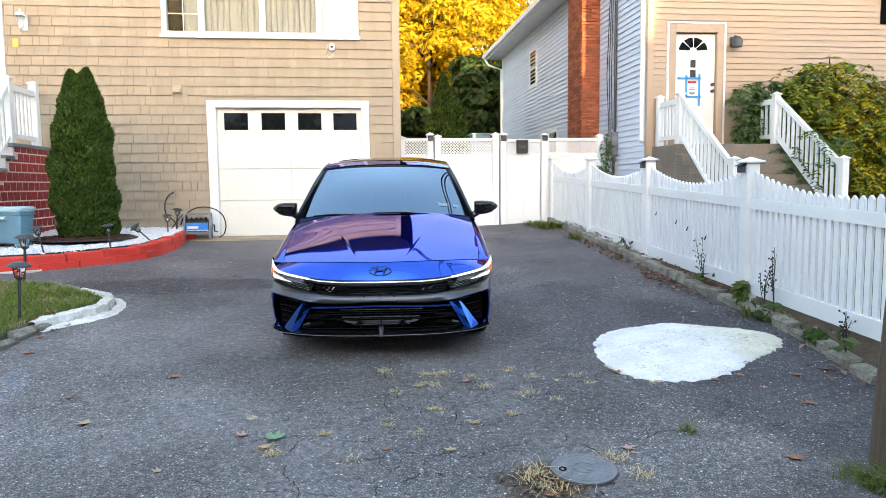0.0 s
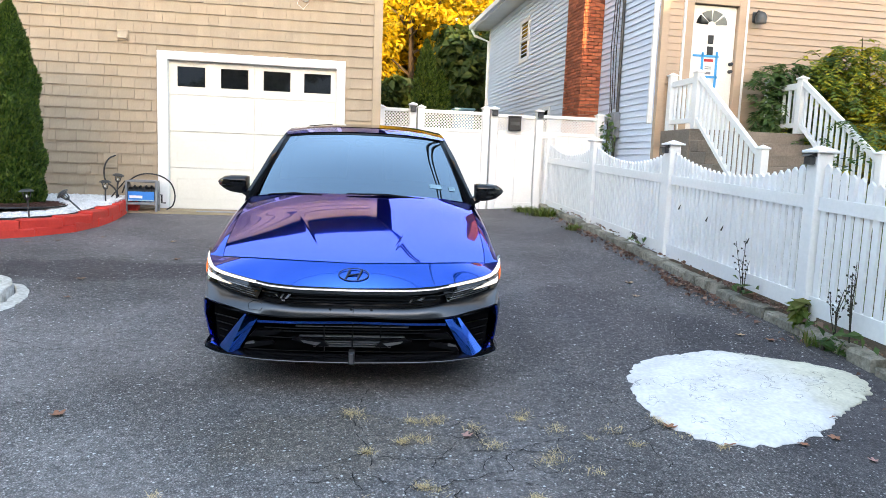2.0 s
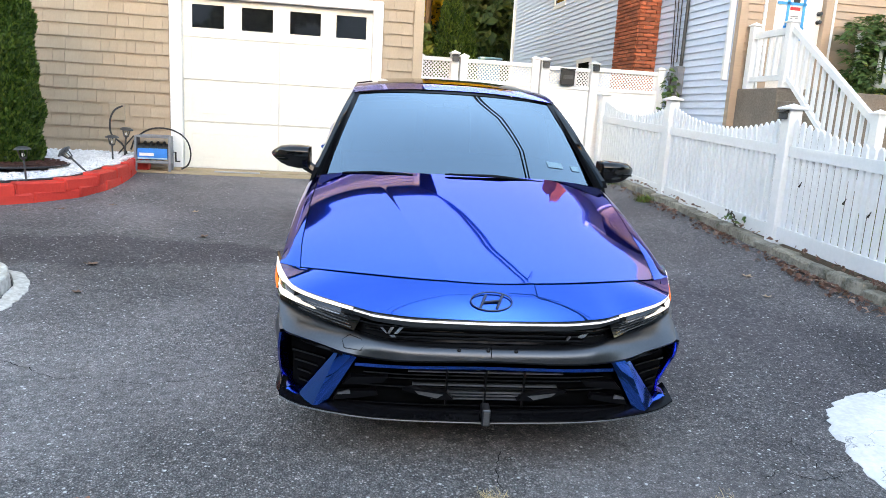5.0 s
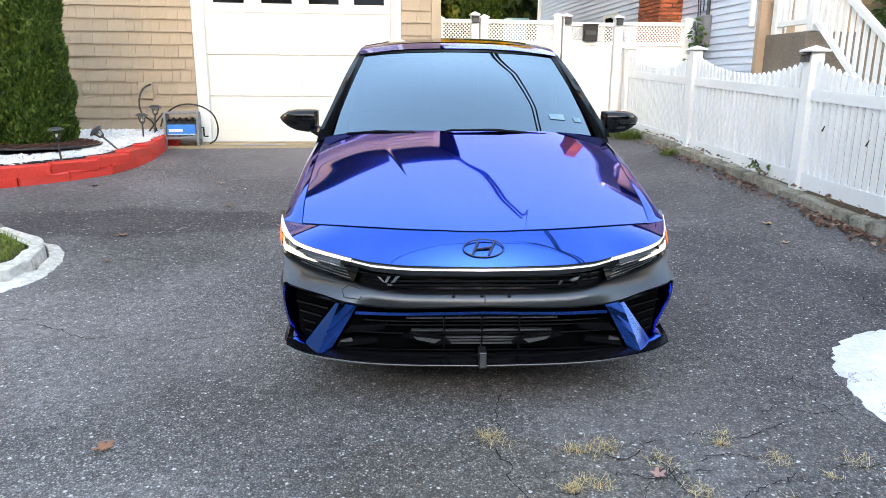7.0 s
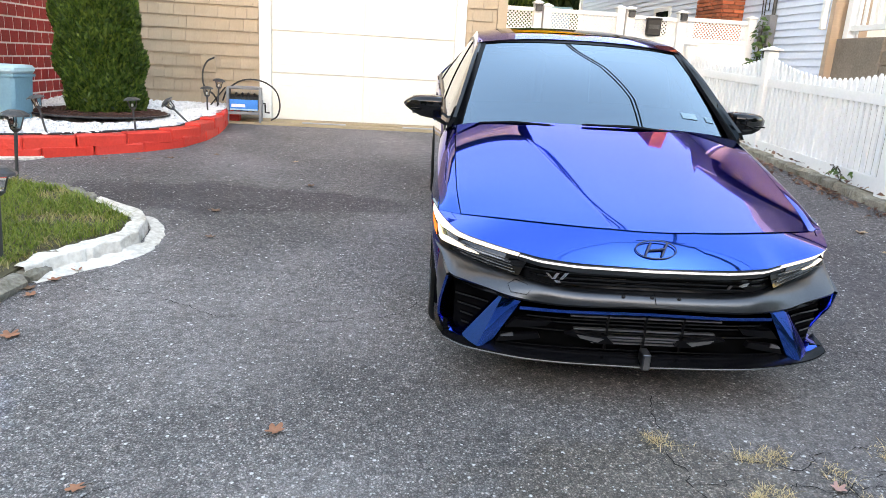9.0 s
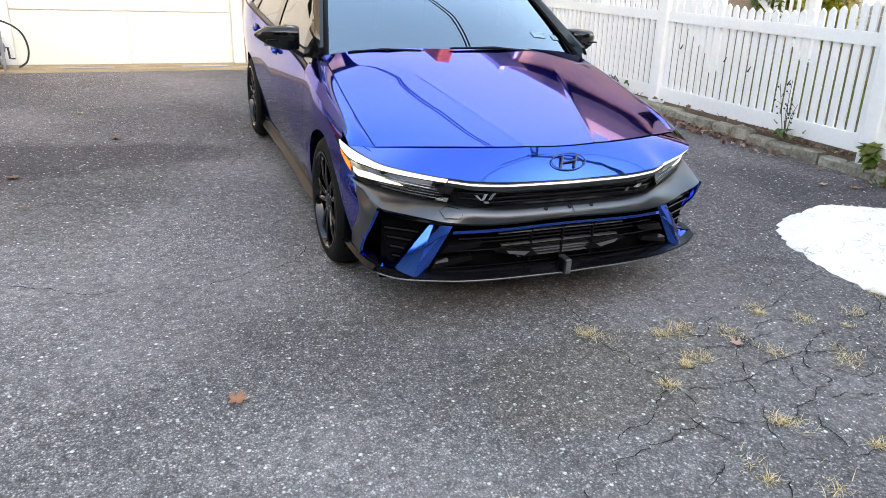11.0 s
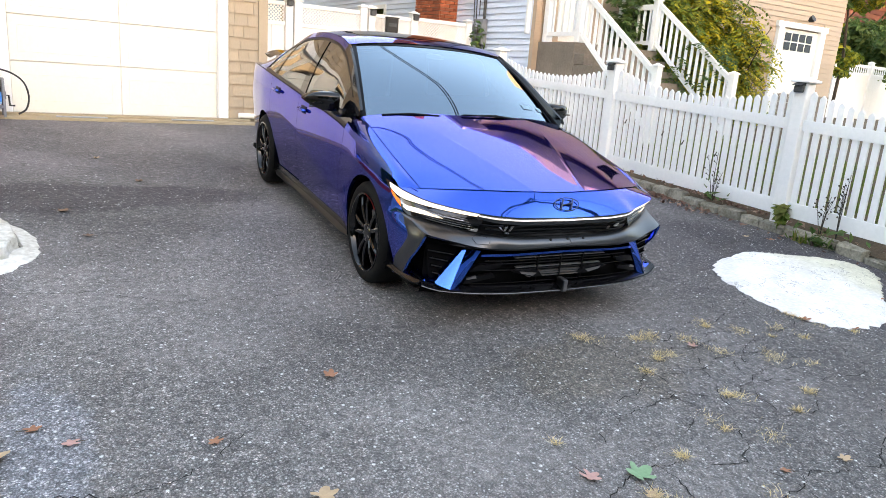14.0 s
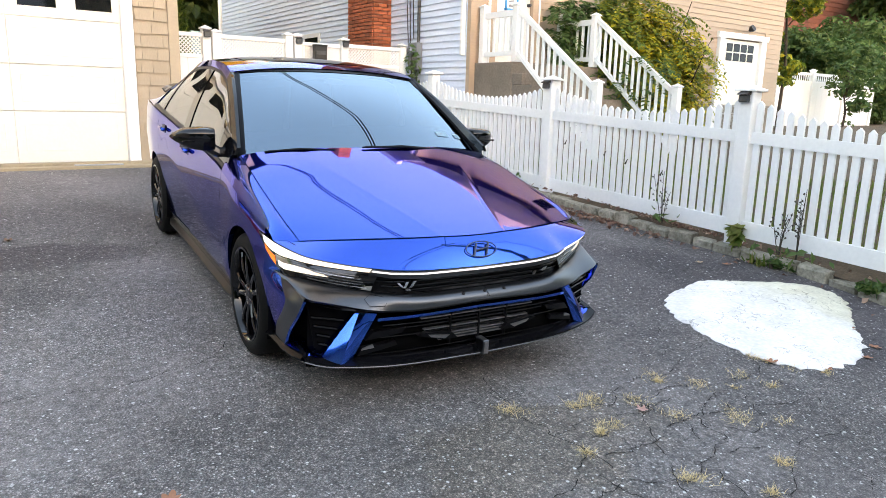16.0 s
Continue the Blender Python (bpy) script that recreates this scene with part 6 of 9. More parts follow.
# fender tops, from the shoulder to the hood's edge
for s in (-1, 1):
    bm = bmesh.new()
    rows = []
    for t in np.linspace(0, 1, 36):
        row = []
        for k in range(9):
            u = k / 8
            y0 = 0.446 - 0.082 * u
            y = y0 + (1.42 - G - y0) * t
            xs0, zs0 = side_x(y, shoulder(y)), shoulder(y)
            xe, ze = hood_w(y) + 0.002, hood_e(y) - 0.001
            b = math.sin(math.pi * u) * min(1.0, 0.35 + t * 3)
            q = Vector((xs0 + (xe - xs0) * u + 0.008 * b, y, zs0 + (ze - zs0) * u + 0.014 * b))
            k2 = min(1.0, t / 0.12)
            q = Vector((0.887 - 0.097 * u, 0.444 - 0.084 * u, 0.727 + 0.006 * u)).lerp(q, k2 * k2 * (3 - 2 * k2))
            row.append((s * q.x, q.y, q.z))
        rows.append(row)
    vs = grid(bm, rows)
    e = [r[-1] for r in vs]
    inner = [bm.verts.new(v.co + Vector((0, 0, -0.03))) for v in e]
    for i in range(len(e) - 1):
        bm.faces.new((e[i], e[i + 1], inner[i + 1], inner[i]))
    part("fender_top", bm, C_BLUE, car, smooth=True, sharp=35)

# front: a bowed sheet, y over x, given at several heights
FRONT = [(0.18, curve([(0, 0.02), (0.5, 0.03), (0.74, 0.11), (0.85, 0.17), (0.905, 0.28)])),
         (0.26, curve([(0, -0.005), (0.3, 0.0), (0.5, 0.018), (0.6, 0.040), (0.74, 0.088), (0.85, 0.148), (0.88, 0.19), (0.905, 0.27)])),
         (0.44, curve([(0, -0.005), (0.3, 0.0), (0.5, 0.025), (0.585, 0.050), (0.7, 0.090), (0.81, 0.122), (0.862, 0.150), (0.905, 0.27)])),
         (0.49, curve([(0, -0.030), (0.367, -0.015), (0.5, 0.010), (0.585, 0.033), (0.7, 0.082), (0.81, 0.108), (0.862, 0.132), (0.905, 0.26)])),
         (0.54, curve([(0, 0.030), (0.26, 0.032), (0.42, 0.037), (0.48, 0.060), (0.6, 0.150), (0.72, 0.225), (0.8, 0.278), (0.872, 0.335), (0.905, 0.40)])),
         (0.615, curve([(0, 0.035), (0.3, 0.040), (0.45, 0.062), (0.55, 0.112), (0.64, 0.155), (0.73, 0.20), (0.81, 0.26), (0.87, 0.36), (0.905, 0.45)])),
         (0.655, curve([(0, 0.022), (0.3, 0.030), (0.46, 0.052), (0.554, 0.102), (0.64, 0.135), (0.73, 0.168), (0.808, 0.236), (0.865, 0.38), (0.905, 0.50)])),
         (0.74, curve([(0, 0.10), (0.46, 0.13), (0.73, 0.25), (0.905, 0.52)]))]
bow = FRONT[2][1]


def front_y(x, z):
    for (za, fa), (zb, fb) in zip(FRONT, FRONT[1:]):
        if z <= zb:
            u = min(1.0, max(0.0, (z - za) / (zb - za)))
            return fa(abs(x)) * (1 - u) + fb(abs(x)) * u
    return FRONT[-1][1](abs(x))


# the brow over the lamps and the shelf under them, as lines across the nose: y and z over x
brow_y = curve([(0, 0.020), (0.3, 0.028), (0.46, 0.050), (0.554, 0.100), (0.64, 0.133), (0.73, 0.168), (0.808, 0.236), (0.865, 0.378), (0.890, 0.460), (0.917, 0.565)])
brow_z = curve([(0, 0.640), (0.3, 0.645), (0.46, 0.653), (0.554, 0.658), (0.64, 0.670), (0.73, 0.686), (0.808, 0.699), (0.865, 0.714), (0.890, 0.726), (0.917, 0.744)])
shelf_y = curve([(0, 0.030), (0.26, 0.032), (0.42, 0.037), (0.48, 0.062), (0.6, 0.150), (0.72, 0.225), (0.80, 0.278), (0.872, 0.337), (0.904, 0.395)])
shelf_z = curve([(0, 0.533), (0.26, 0.533), (0.42, 0.540), (0.48, 0.545), (0.6, 0.551), (0.72, 0.565), (0.80, 0.580), (0.872, 0.594), (0.904, 0.602)])
edge_y = curve([(0, -0.032), (0.367, -0.016), (0.5, 0.010), (0.585, 0.033), (0.70, 0.078), (0.81, 0.108), (0.862, 0.134), (0.888, 0.19), (0.905, 0.27)])
edge_z = curve([(0, 0.492), (0.367, 0.480), (0.5, 0.482), (0.585, 0.488), (0.70, 0.506), (0.81, 0.527), (0.862, 0.535), (0.888, 0.545), (0.905, 0.56)])


def patch(name, poly, proud, thick, material, label="", both=True, parent=None, step=(0.05, 0.05)):
    """A plate with the outline poly (x, z) bent onto the front; both: its mirror image too."""
    made = []
    for s in (1, -1) if both else (1,):
        bm = bmesh.new()
        f = bm.faces.new([bm.verts.new((s * x, 0, z)) for x, z in poly])
        bmesh.ops.triangulate(bm, faces=[f])
        xs_, zs_ = [p[0] * s for p in poly], [p[1] for p in poly]
        for c in np.arange(min(xs_) + step[0], max(xs_), step[0]):
            bmesh.ops.bisect_plane(bm, geom=bm.verts[:] + bm.edges[:] + bm.faces[:], plane_co=(c, 0, 0), plane_no=(1, 0, 0))
        for c in np.arange(min(zs_) + step[1], max(zs_), step[1]):
            bmesh.ops.bisect_plane(bm, geom=bm.verts[:] + bm.edges[:] + bm.faces[:], plane_co=(0, 0, c), plane_no=(0, 0, 1))
        for v in bm.verts:
            v.co.y = front_y(v.co.x, v.co.z) - (proud(abs(v.co.x), v.co.z) if callable(proud) else proud)
            v.co.x = max(-1, min(1, s * v.co.x * 1e6)) * s * min(abs(v.co.x), side_x(max(v.co.y, 0.28), v.co.z) + 0.005)
        r = bmesh.ops.extrude_face_region(bm, geom=bm.faces[:])
        for v in r["geom"]:
            if isinstance(v, bmesh.types.BMVert):
                v.co.y += thick
        made.append(part(name, bm, material, parent or car, label, smooth=True, sharp=35))
    return made


def mirrored(poly):
    return poly + [(-x, z) for x, z in poly[::-1] if x > 1e-6]


# near-black backing of the whole nose, for the shade inside its openings
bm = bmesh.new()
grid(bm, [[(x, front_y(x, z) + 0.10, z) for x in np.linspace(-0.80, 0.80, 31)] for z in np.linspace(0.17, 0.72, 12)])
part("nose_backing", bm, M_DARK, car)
# painted nose panel between lamps, strip and hood
bm = bmesh.new()
rows = []
for k in range(11):
    v = k / 10
    row = []
    for j in range(81):
        u = -1 + 2 * j / 80
        xl, xh = u * 0.886, u * 0.788
        yl, zl = brow_y(abs(xl)) - 0.004, brow_z(abs(xl)) + 0.002
        yh, zh = seam_y(xh) - 0.003, hood_z(xh, seam_y(xh)) - 0.002
        b = math.sin(math.pi * v)
        x = xl + (xh - xl) * v
        d = abs(x) - (0.165 - 0.10 * (1 - v))
        e = 0.006 * b * (1 - u * u)
        row.append((x, yl + (yh - yl) * v - e, zl + (zh - zl) * v + e - 0.012 * max(0.0, d) * (1 - abs(u)) * b))
    rows.append(row)
vs = grid(bm, rows)
for e, dv in ((vs[0], (0, 0.05, 0)), (vs[-1], (0, 0, -0.03))):
    inner = [bm.verts.new(v.co + Vector(dv)) for v in e]
    for i in range(len(e) - 1):
        bm.faces.new((e[i], e[i + 1], inner[i + 1], inner[i]))
part("nose_panel", bm, C_BLUE, car, smooth=True, sharp=35)
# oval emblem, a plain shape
ring = []
bm = bmesh.new()
for k in range(40):
    t = 2 * math.pi * k / 40
    x, dz = 0.084 * math.cos(t), 0.036 * math.sin(t)
    ring.append((x, 0.055 + dz * 0.66, 0.712 + dz * 0.86))
tube(bm, ring, 0.0030, 6, closed=True)
emb = part("emblem", bm, C_EMBLEM, car, "dark grey oval emblem", smooth=True)
for sx in (-1, 1):
    bm = bmesh.new()
    tube(bm, [(sx * 0.034 - 0.012, 0.039, 0.688), (sx * 0.034 + 0.012, 0.069, 0.736)], 0.0055, 6)
    part("emblem_bar", bm, C_EMBLEM, emb)
part("emblem_bar", tube(bmesh.new(), [(-0.034, 0.053, 0.707), (0.034, 0.053, 0.717)], 0.0050, 6), C_EMBLEM, emb)

# light strip across the nose
patch("strip", mirrored([(0, 0.640), (0.3, 0.645), (0.46, 0.653), (0.548, 0.657), (0.556, 0.624), (0.46, 0.612), (0.3, 0.602), (0, 0.600)]), 0.006, 0.05, C_SATIN, "grey strip over the grille", both=False, step=(0.04, 0.012))
patch("light_bar", mirrored([(0, 0.629), (0.3, 0.633), (0.46, 0.641), (0.548, 0.648), (0.549, 0.640), (0.46, 0.6325), (0.3, 0.6245), (0, 0.6205)]), 0.010, 0.02, C_BAR, "thin lit bar", both=False, step=(0.04, 0.01))
# upper grille
patch("upper_grille", mirrored([(0, 0.605), (0.46, 0.615), (0.58, 0.620), (0.60, 0.552), (0.48, 0.536), (0, 0.525)]), -0.040, 0.02, C_TRIM, "black upper grille", both=False)
for z, w in ((0.588, 0.52), (0.566, 0.50), (0.548, 0.40)):
    patch("grille_slat", mirrored([(0, z + 0.003), (w, z + 0.006), (w, z), (0, z - 0.003)]), -0.020, 0.02, C_GLOSS, both=False, step=(0.06, 0.1))
# silver letter-like badge as plain slanted bars
for poly in ([(-0.440, 0.588), (-0.428, 0.588), (-0.408, 0.566), (-0.416, 0.566)], [(-0.412, 0.566), (-0.400, 0.566), (-0.384, 0.592), (-0.398, 0.592)], [(-0.384, 0.566), (-0.370, 0.566), (-0.346, 0.594), (-0.362, 0.594)], [(-0.404, 0.561), (-0.382, 0.561), (-0.376, 0.552), (-0.396, 0.552)]):
    patch("badge_bar", poly, -0.004, 0.01, C_CHROME, both=False)
patch("badge_bar", [(0.362, 0.574), (0.385, 0.584), (0.410, 0.588), (0.398, 0.573), (0.380, 0.568)], -0.004, 0.01, C_CHROME, both=False)
patch("badge_bar", [(0.318, 0.556), (0.326, 0.556), (0.338, 0.572), (0.328, 0.572)], -0.006, 0.01, C_GREYMETAL, both=False)
# satin bumper bar: a shelf under the lamps that rolls forward to a low edge
bm, rows = bmesh.new(), []
for j in range(97):
    u = -1 + 2 * j / 96
    ax = abs(u)
    xt, xf = 0.898 * ax, 0.905 * ax
    a = Vector((xt, shelf_y(xt), shelf_z(xt)))
    f = Vector((xf - 0.044 * ax ** 4, edge_y(xf), edge_z(xf)))
    row = [a + Vector((0, 0.03, -0.004))]
    for k in range(9):
        v = k / 8
        q = a.lerp(f, v)
        b = math.sin(math.pi * v) * (1 - ax ** 4)
        row.append(q + Vector((0, -0.012 * b, 0.012 * b)))
    row += [f + Vector((0, 0.010, -0.012)), f + Vector((0, 0.06, -0.018))]
    rows.append([(math.copysign(q.x, u) if ax > 1e-6 else 0.0, q.y, q.z) for q in row])
grid(bm, rows)
part("bumper_bar", bm, C_SATIN, car, "satin dark grey bumper bar", smooth=True, sharp=42)


def on_bar(x, v, proud=0.0):
    ax = abs(x)
    a, f = Vector((x, shelf_y(ax), shelf_z(ax))), Vector((x, edge_y(ax), edge_z(ax)))
    return a.lerp(f, v) + Vector((0, -0.008 - proud, 0.008 + proud * 0.8))


bm = bmesh.new()
ring = [on_bar(-0.545 + dx, v, 0.001) for dx, v in ((-0.045, 0.55), (-0.015, 0.25), (0.030, 0.30), (0.048, 0.50), (0.030, 0.82), (-0.035, 0.86))]
tube(bm, ring, 0.0013, 5, closed=True)
part("tow_cover", bm, C_TRIM, car, smooth=True)
for x in (-0.125, -0.008, 0.105):
    part("plate_bolt", lathe(bmesh.new(), [(0.008, 0), (0.008, 0.006), (0.004, 0.008)], Matrix.Translation(on_bar(x, 0.45, 0.003)) @ Euler((radians(55), 0, 0)).to_matrix().to_4x4(), 10), C_TRIM, car)
part("plate_seam", tube(bmesh.new(), [on_bar(0.004, v, 0.0045) for v in (0.12, 0.3, 0.5, 0.7, 0.92)], 0.0016, 5), C_TRIM, car)
# painted rim under the bar, slanting fins, outer rims
patch("grille_rim", mirrored([(0, 0.452), (0.50, 0.440), (0.535, 0.437), (0.535, 0.424), (0.50, 0.426), (0, 0.437)]), -0.012, 0.03, C_BLUE, both=False, step=(0.05, 0.1))
low = FRONT[1][1]
for s in (-1, 1):   # slanting fins: a three-cornered outer facet that faces up and out, and a steep inner facet
    t_out, t_in = Vector((0.606, bow(0.606) + 0.036, 0.458)), Vector((0.530, bow(0.530) + 0.030, 0.454))
    b_mid, b_in, b_out = Vector((0.706, low(0.706) - 0.022, 0.232)), Vector((0.662, low(0.662) + 0.004, 0.226)), Vector((0.772, low(0.772) + 0.026, 0.250))
    fin = None
    for nm, (p, q, r, w) in (("fin", (t_out, t_out + Vector((0.012, 0.012, 0.0)), b_mid, b_out)), ("fin_edge", (t_in, t_out, b_in, b_mid))):
        bm, rows = bmesh.new(), []
        for k in range(9):
            v = k / 8
            e, f = p.lerp(r, v), q.lerp(w, v)
            rows.append([e.lerp(f, u) + Vector((0, -0.004 * math.sin(math.pi * u) * v, 0)) for u in (0, 0.25, 0.5, 0.75, 1)])
        for row in rows:
            row.insert(0, row[0] + Vector((0, 0.08, 0)))
            row.append(row[-1] + Vector((0, 0.08, 0)))
        grid(bm, [[(s * c.x, c.y, c.z) for c in row] for row in rows])
        fin = part(nm, bm, C_BLUE, fin or car, "blue slanting fin" if nm == "fin" else "", smooth=True, sharp=30)
rim_x = curve([(0.245, 0.862), (0.30, 0.866), (0.37, 0.864), (0.43, 0.858), (0.53, 0.842)])
rim_y = curve([(0.245, 0.335), (0.30, 0.305), (0.37, 0.255), (0.43, 0.200), (0.53, 0.142)])
for s in (-1, 1):   # painted floor of the outer pocket, its slanting outer rim, dark wall behind, and the lip's end along the side
    run = [(x, FRONT[1][1](x)) for x in np.linspace(0.748, 0.836, 8)] + [(0.846, 0.165), (0.854, 0.20), (0.860, 0.25), (0.863, 0.30), (0.864, 0.35)]
    bm, rows = bmesh.new(), []
    for i, (x, y) in enumerate(run):
        a, b = run[max(i - 1, 0)], run[min(i + 1, len(run) - 1)]
        inw = Vector((-(b[1] - a[1]), b[0] - a[0], 0)).normalized()
        z = 0.226 + 0.016 * min(1.0, max(0.0, (x - 0.75) / 0.09))
        o = Vector((x, y, z))
        rows.append([(s * q.x, q.y, q.z) for q in (o + inw * 0.003, o + Vector((0, 0, 0.012)), o + inw * 0.03 + Vector((0, 0, 0.036)), o + inw * 0.085 + Vector((0, 0, 0.040)))])
    grid(bm, rows)
    part("pocket_floor", bm, C_BLUE, car, smooth=True, sharp=35)
    bm, rows = bmesh.new(), []
    for z in np.linspace(0.255, 0.525, 10):
        x, y = rim_x(z), rim_y(z)
        rows.append([(s * (x + 0.004), y - 0.006, z), (s * (x - 0.006), y - 0.014, z), (s * (x - 0.018), y - 0.006, z), (s * (x - 0.045), y + 0.05, z)])
    grid(bm, rows)
    part("pocket_rim", bm, C_BLUE, car, smooth=True, sharp=35)
    bm = bmesh.new()
    grid(bm, [[(s * (0.70 + 0.125 * u), 0.24 + 0.16 * u, z) for u in (0, 0.5, 1)] for z in (0.22, 0.55)])
    part("pocket_wall", bm, M_DARK, car)
    bm, rows = bmesh.new(), []
    run = [(0.838, 0.150), (0.850, 0.19), (0.860, 0.25), (0.864, 0.32), (0.866, 0.40), (0.866, 0.50), (0.868, 0.575)]
    for i, (x, y) in enumerate(run):
        z = 0.243 - 0.030 * i / 6
        rows.append([(s * (x - 0.05), y, z + 0.036), (s * (x + 0.000), y, z + 0.028), (s * (x + 0.016), y, z + 0.012), (s * (x + 0.010), y, z), (s * (x - 0.05), y, z)])
    grid(bm, rows)
    part("lip_end", bm, C_LIP, car, smooth=True, sharp=30)
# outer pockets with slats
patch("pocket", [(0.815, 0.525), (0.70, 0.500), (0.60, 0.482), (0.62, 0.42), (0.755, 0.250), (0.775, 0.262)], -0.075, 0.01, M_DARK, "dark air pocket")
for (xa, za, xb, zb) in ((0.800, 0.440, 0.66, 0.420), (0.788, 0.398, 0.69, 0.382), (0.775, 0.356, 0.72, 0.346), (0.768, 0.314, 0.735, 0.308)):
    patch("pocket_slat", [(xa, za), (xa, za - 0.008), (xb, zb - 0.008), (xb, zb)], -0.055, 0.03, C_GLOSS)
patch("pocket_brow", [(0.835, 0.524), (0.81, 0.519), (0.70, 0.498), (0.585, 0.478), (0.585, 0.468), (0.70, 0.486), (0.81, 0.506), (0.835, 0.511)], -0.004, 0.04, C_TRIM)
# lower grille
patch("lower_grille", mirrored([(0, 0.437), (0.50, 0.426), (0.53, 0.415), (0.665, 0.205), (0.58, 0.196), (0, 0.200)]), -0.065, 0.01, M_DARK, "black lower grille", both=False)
patch("grille_bar", mirrored([(0, 0.416), (0.32, 0.414), (0.32, 0.409), (0, 0.411)]), -0.03, 0.02, C_GREYMETAL, both=False, step=(0.06, 0.1))
for z, w, mt in ((0.395, 0.50, C_GLOSS), (0.378, 0.42, C_GLOSS), (0.340, 0.53, C_GLOSS), (0.322, 0.20, C_GREYMETAL), (0.309, 0.20, C_GREYMETAL), (0.353, 0.30, C_GREYMETAL), (0.294, 0.22, C_GREYMETAL), (0.262, 0.60, C_GLOSS)):
    patch("grille_bar", mirrored([(0, z + 0.004), (w, z + 0.002), (w, z - 0.004), (0, z - 0.003)]), -0.035, 0.02, mt, both=False, step=(0.06, 0.1))
patch("grille_floor", mirrored([(0, 0.245), (0.35, 0.240), (0.62, 0.214), (0.655, 0.204), (0.60, 0.198), (0, 0.206)]), -0.022, 0.03, C_TRIM, both=False, step=(0.06, 0.1))
for x in (0.0, 0.16):
    patch("grille_post", [(x - 0.004, 0.425), (x + 0.004, 0.425), (x + 0.004, 0.265), (x - 0.004, 0.265)], -0.030, 0.02, C_TRIM, both=x > 0)
# black wings; the paler glint plates draw the light reflected on them
patch("grille_wing", [(0.16, 0.330), (0.30, 0.345), (0.34, 0.335), (0.20, 0.298), (0.13, 0.300)], -0.012, 0.03, C_TRIM)
patch("wing_glint", [(0.175, 0.322), (0.29, 0.336), (0.275, 0.322), (0.20, 0.306)], -0.008, 0.008, C_GREYMETAL)
patch("grille_wing", [(0.40, 0.385), (0.55, 0.375), (0.585, 0.335), (0.42, 0.362)], -0.015, 0.03, C_TRIM)
patch("grille_wing", [(0.45, 0.325), (0.60, 0.300), (0.62, 0.265), (0.44, 0.305)], -0.015, 0.03, C_TRIM)
patch("wing_glint", [(0.555, 0.318), (0.60, 0.300), (0.605, 0.292), (0.55, 0.302)], -0.010, 0.008, C_GREYMETAL)
# splitter lip
bm = bmesh.new()
rows = []
lip_b = curve([(0, 0.214), (0.467, 0.220), (0.60, 0.224), (0.75, 0.228), (0.86, 0.250)])
for x in np.linspace(-0.846, 0.846, 60):
    ax = abs(x)
    y = FRONT[1][1](ax)
    zb = lip_b(ax)
    rows.append([(x, y + 0.10, zb + 0.040), (x, y + 0.030, zb + 0.030), (x, y - 0.010, zb + 0.018), (x, y - 0.026, zb + 0.013), (x, y - 0.026, zb + 0.003), (x, y - 0.008, zb), (x, y + 0.30, zb + 0.002)])
grid(bm, rows)
part("splitter_lip", bm, C_LIP, car, "black front splitter", smooth=True, sharp=25)
# thin grey tube draws the highlight line along the black lip
part("lip_glint", tube(bmesh.new(), [(x, FRONT[1][1](abs(x)) - 0.027, lip_b(abs(x)) + 0.004) for x in np.linspace(-0.846, 0.846, 41)], 0.0028, 5), C_SATIN, car, smooth=True)
part("tow_tab", blk(-0.017, 0.017, -0.050, 0.02, 0.212, 0.285, bevel=0.004), C_SATIN, car)
part("tow_tab_face", blk(-0.011, 0.011, -0.053, -0.0505, 0.220, 0.277), C_GREYMETAL, car)
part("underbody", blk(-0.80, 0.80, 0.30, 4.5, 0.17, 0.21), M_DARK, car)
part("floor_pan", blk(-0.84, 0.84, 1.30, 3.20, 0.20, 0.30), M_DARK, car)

# headlights: sheets between the brow and the shelf, wrapping round the corner on to the fender
lamp_x = curve([(0, 0.505), (0.18, 0.570), (0.34, 0.640), (0.50, 0.730), (0.64, 0.808), (0.80, 0.868), (1.0, 0.917)])
low_x = curve([(0, 0.545), (0.18, 0.600), (0.34, 0.655), (0.50, 0.735), (0.64, 0.805), (0.80, 0.868), (0.90, 0.898), (1.0, 0.914)])
tail_y = curve([(0.80, 0.335), (0.90, 0.405), (1.0, 0.530)])
tail_z = curve([(0.80, 0.594), (0.90, 0.640), (1.0, 0.712)])


def lamp_pt(q, v, s, off):
    """q runs from the inner end to the tip on the fender, v from the lower edge to the brow; the middle lies a little back."""
    xt, xl = lamp_x(q), low_x(q)
    top = Vector((xt, brow_y(xt), brow_z(xt)))
    low = Vector((xl, shelf_y(min(xl, 0.868)), shelf_z(min(xl, 0.868)) + 0.001)) if q <= 0.80 else Vector((xl, tail_y(q), tail_z(q)))
    p = low.lerp(top, v)
    k = min(1.0, max(0.0, (q - 0.55) / 0.35))
    out = Vector((0.25 + 0.7 * k, -(1 - 0.75 * k), 0.0)).normalized()
    p += out * (off * (1 - 0.4 * k) - 0.018 * math.sin(math.pi * v) * (1 - k))
    return (s * p.x, p.y, p.z)


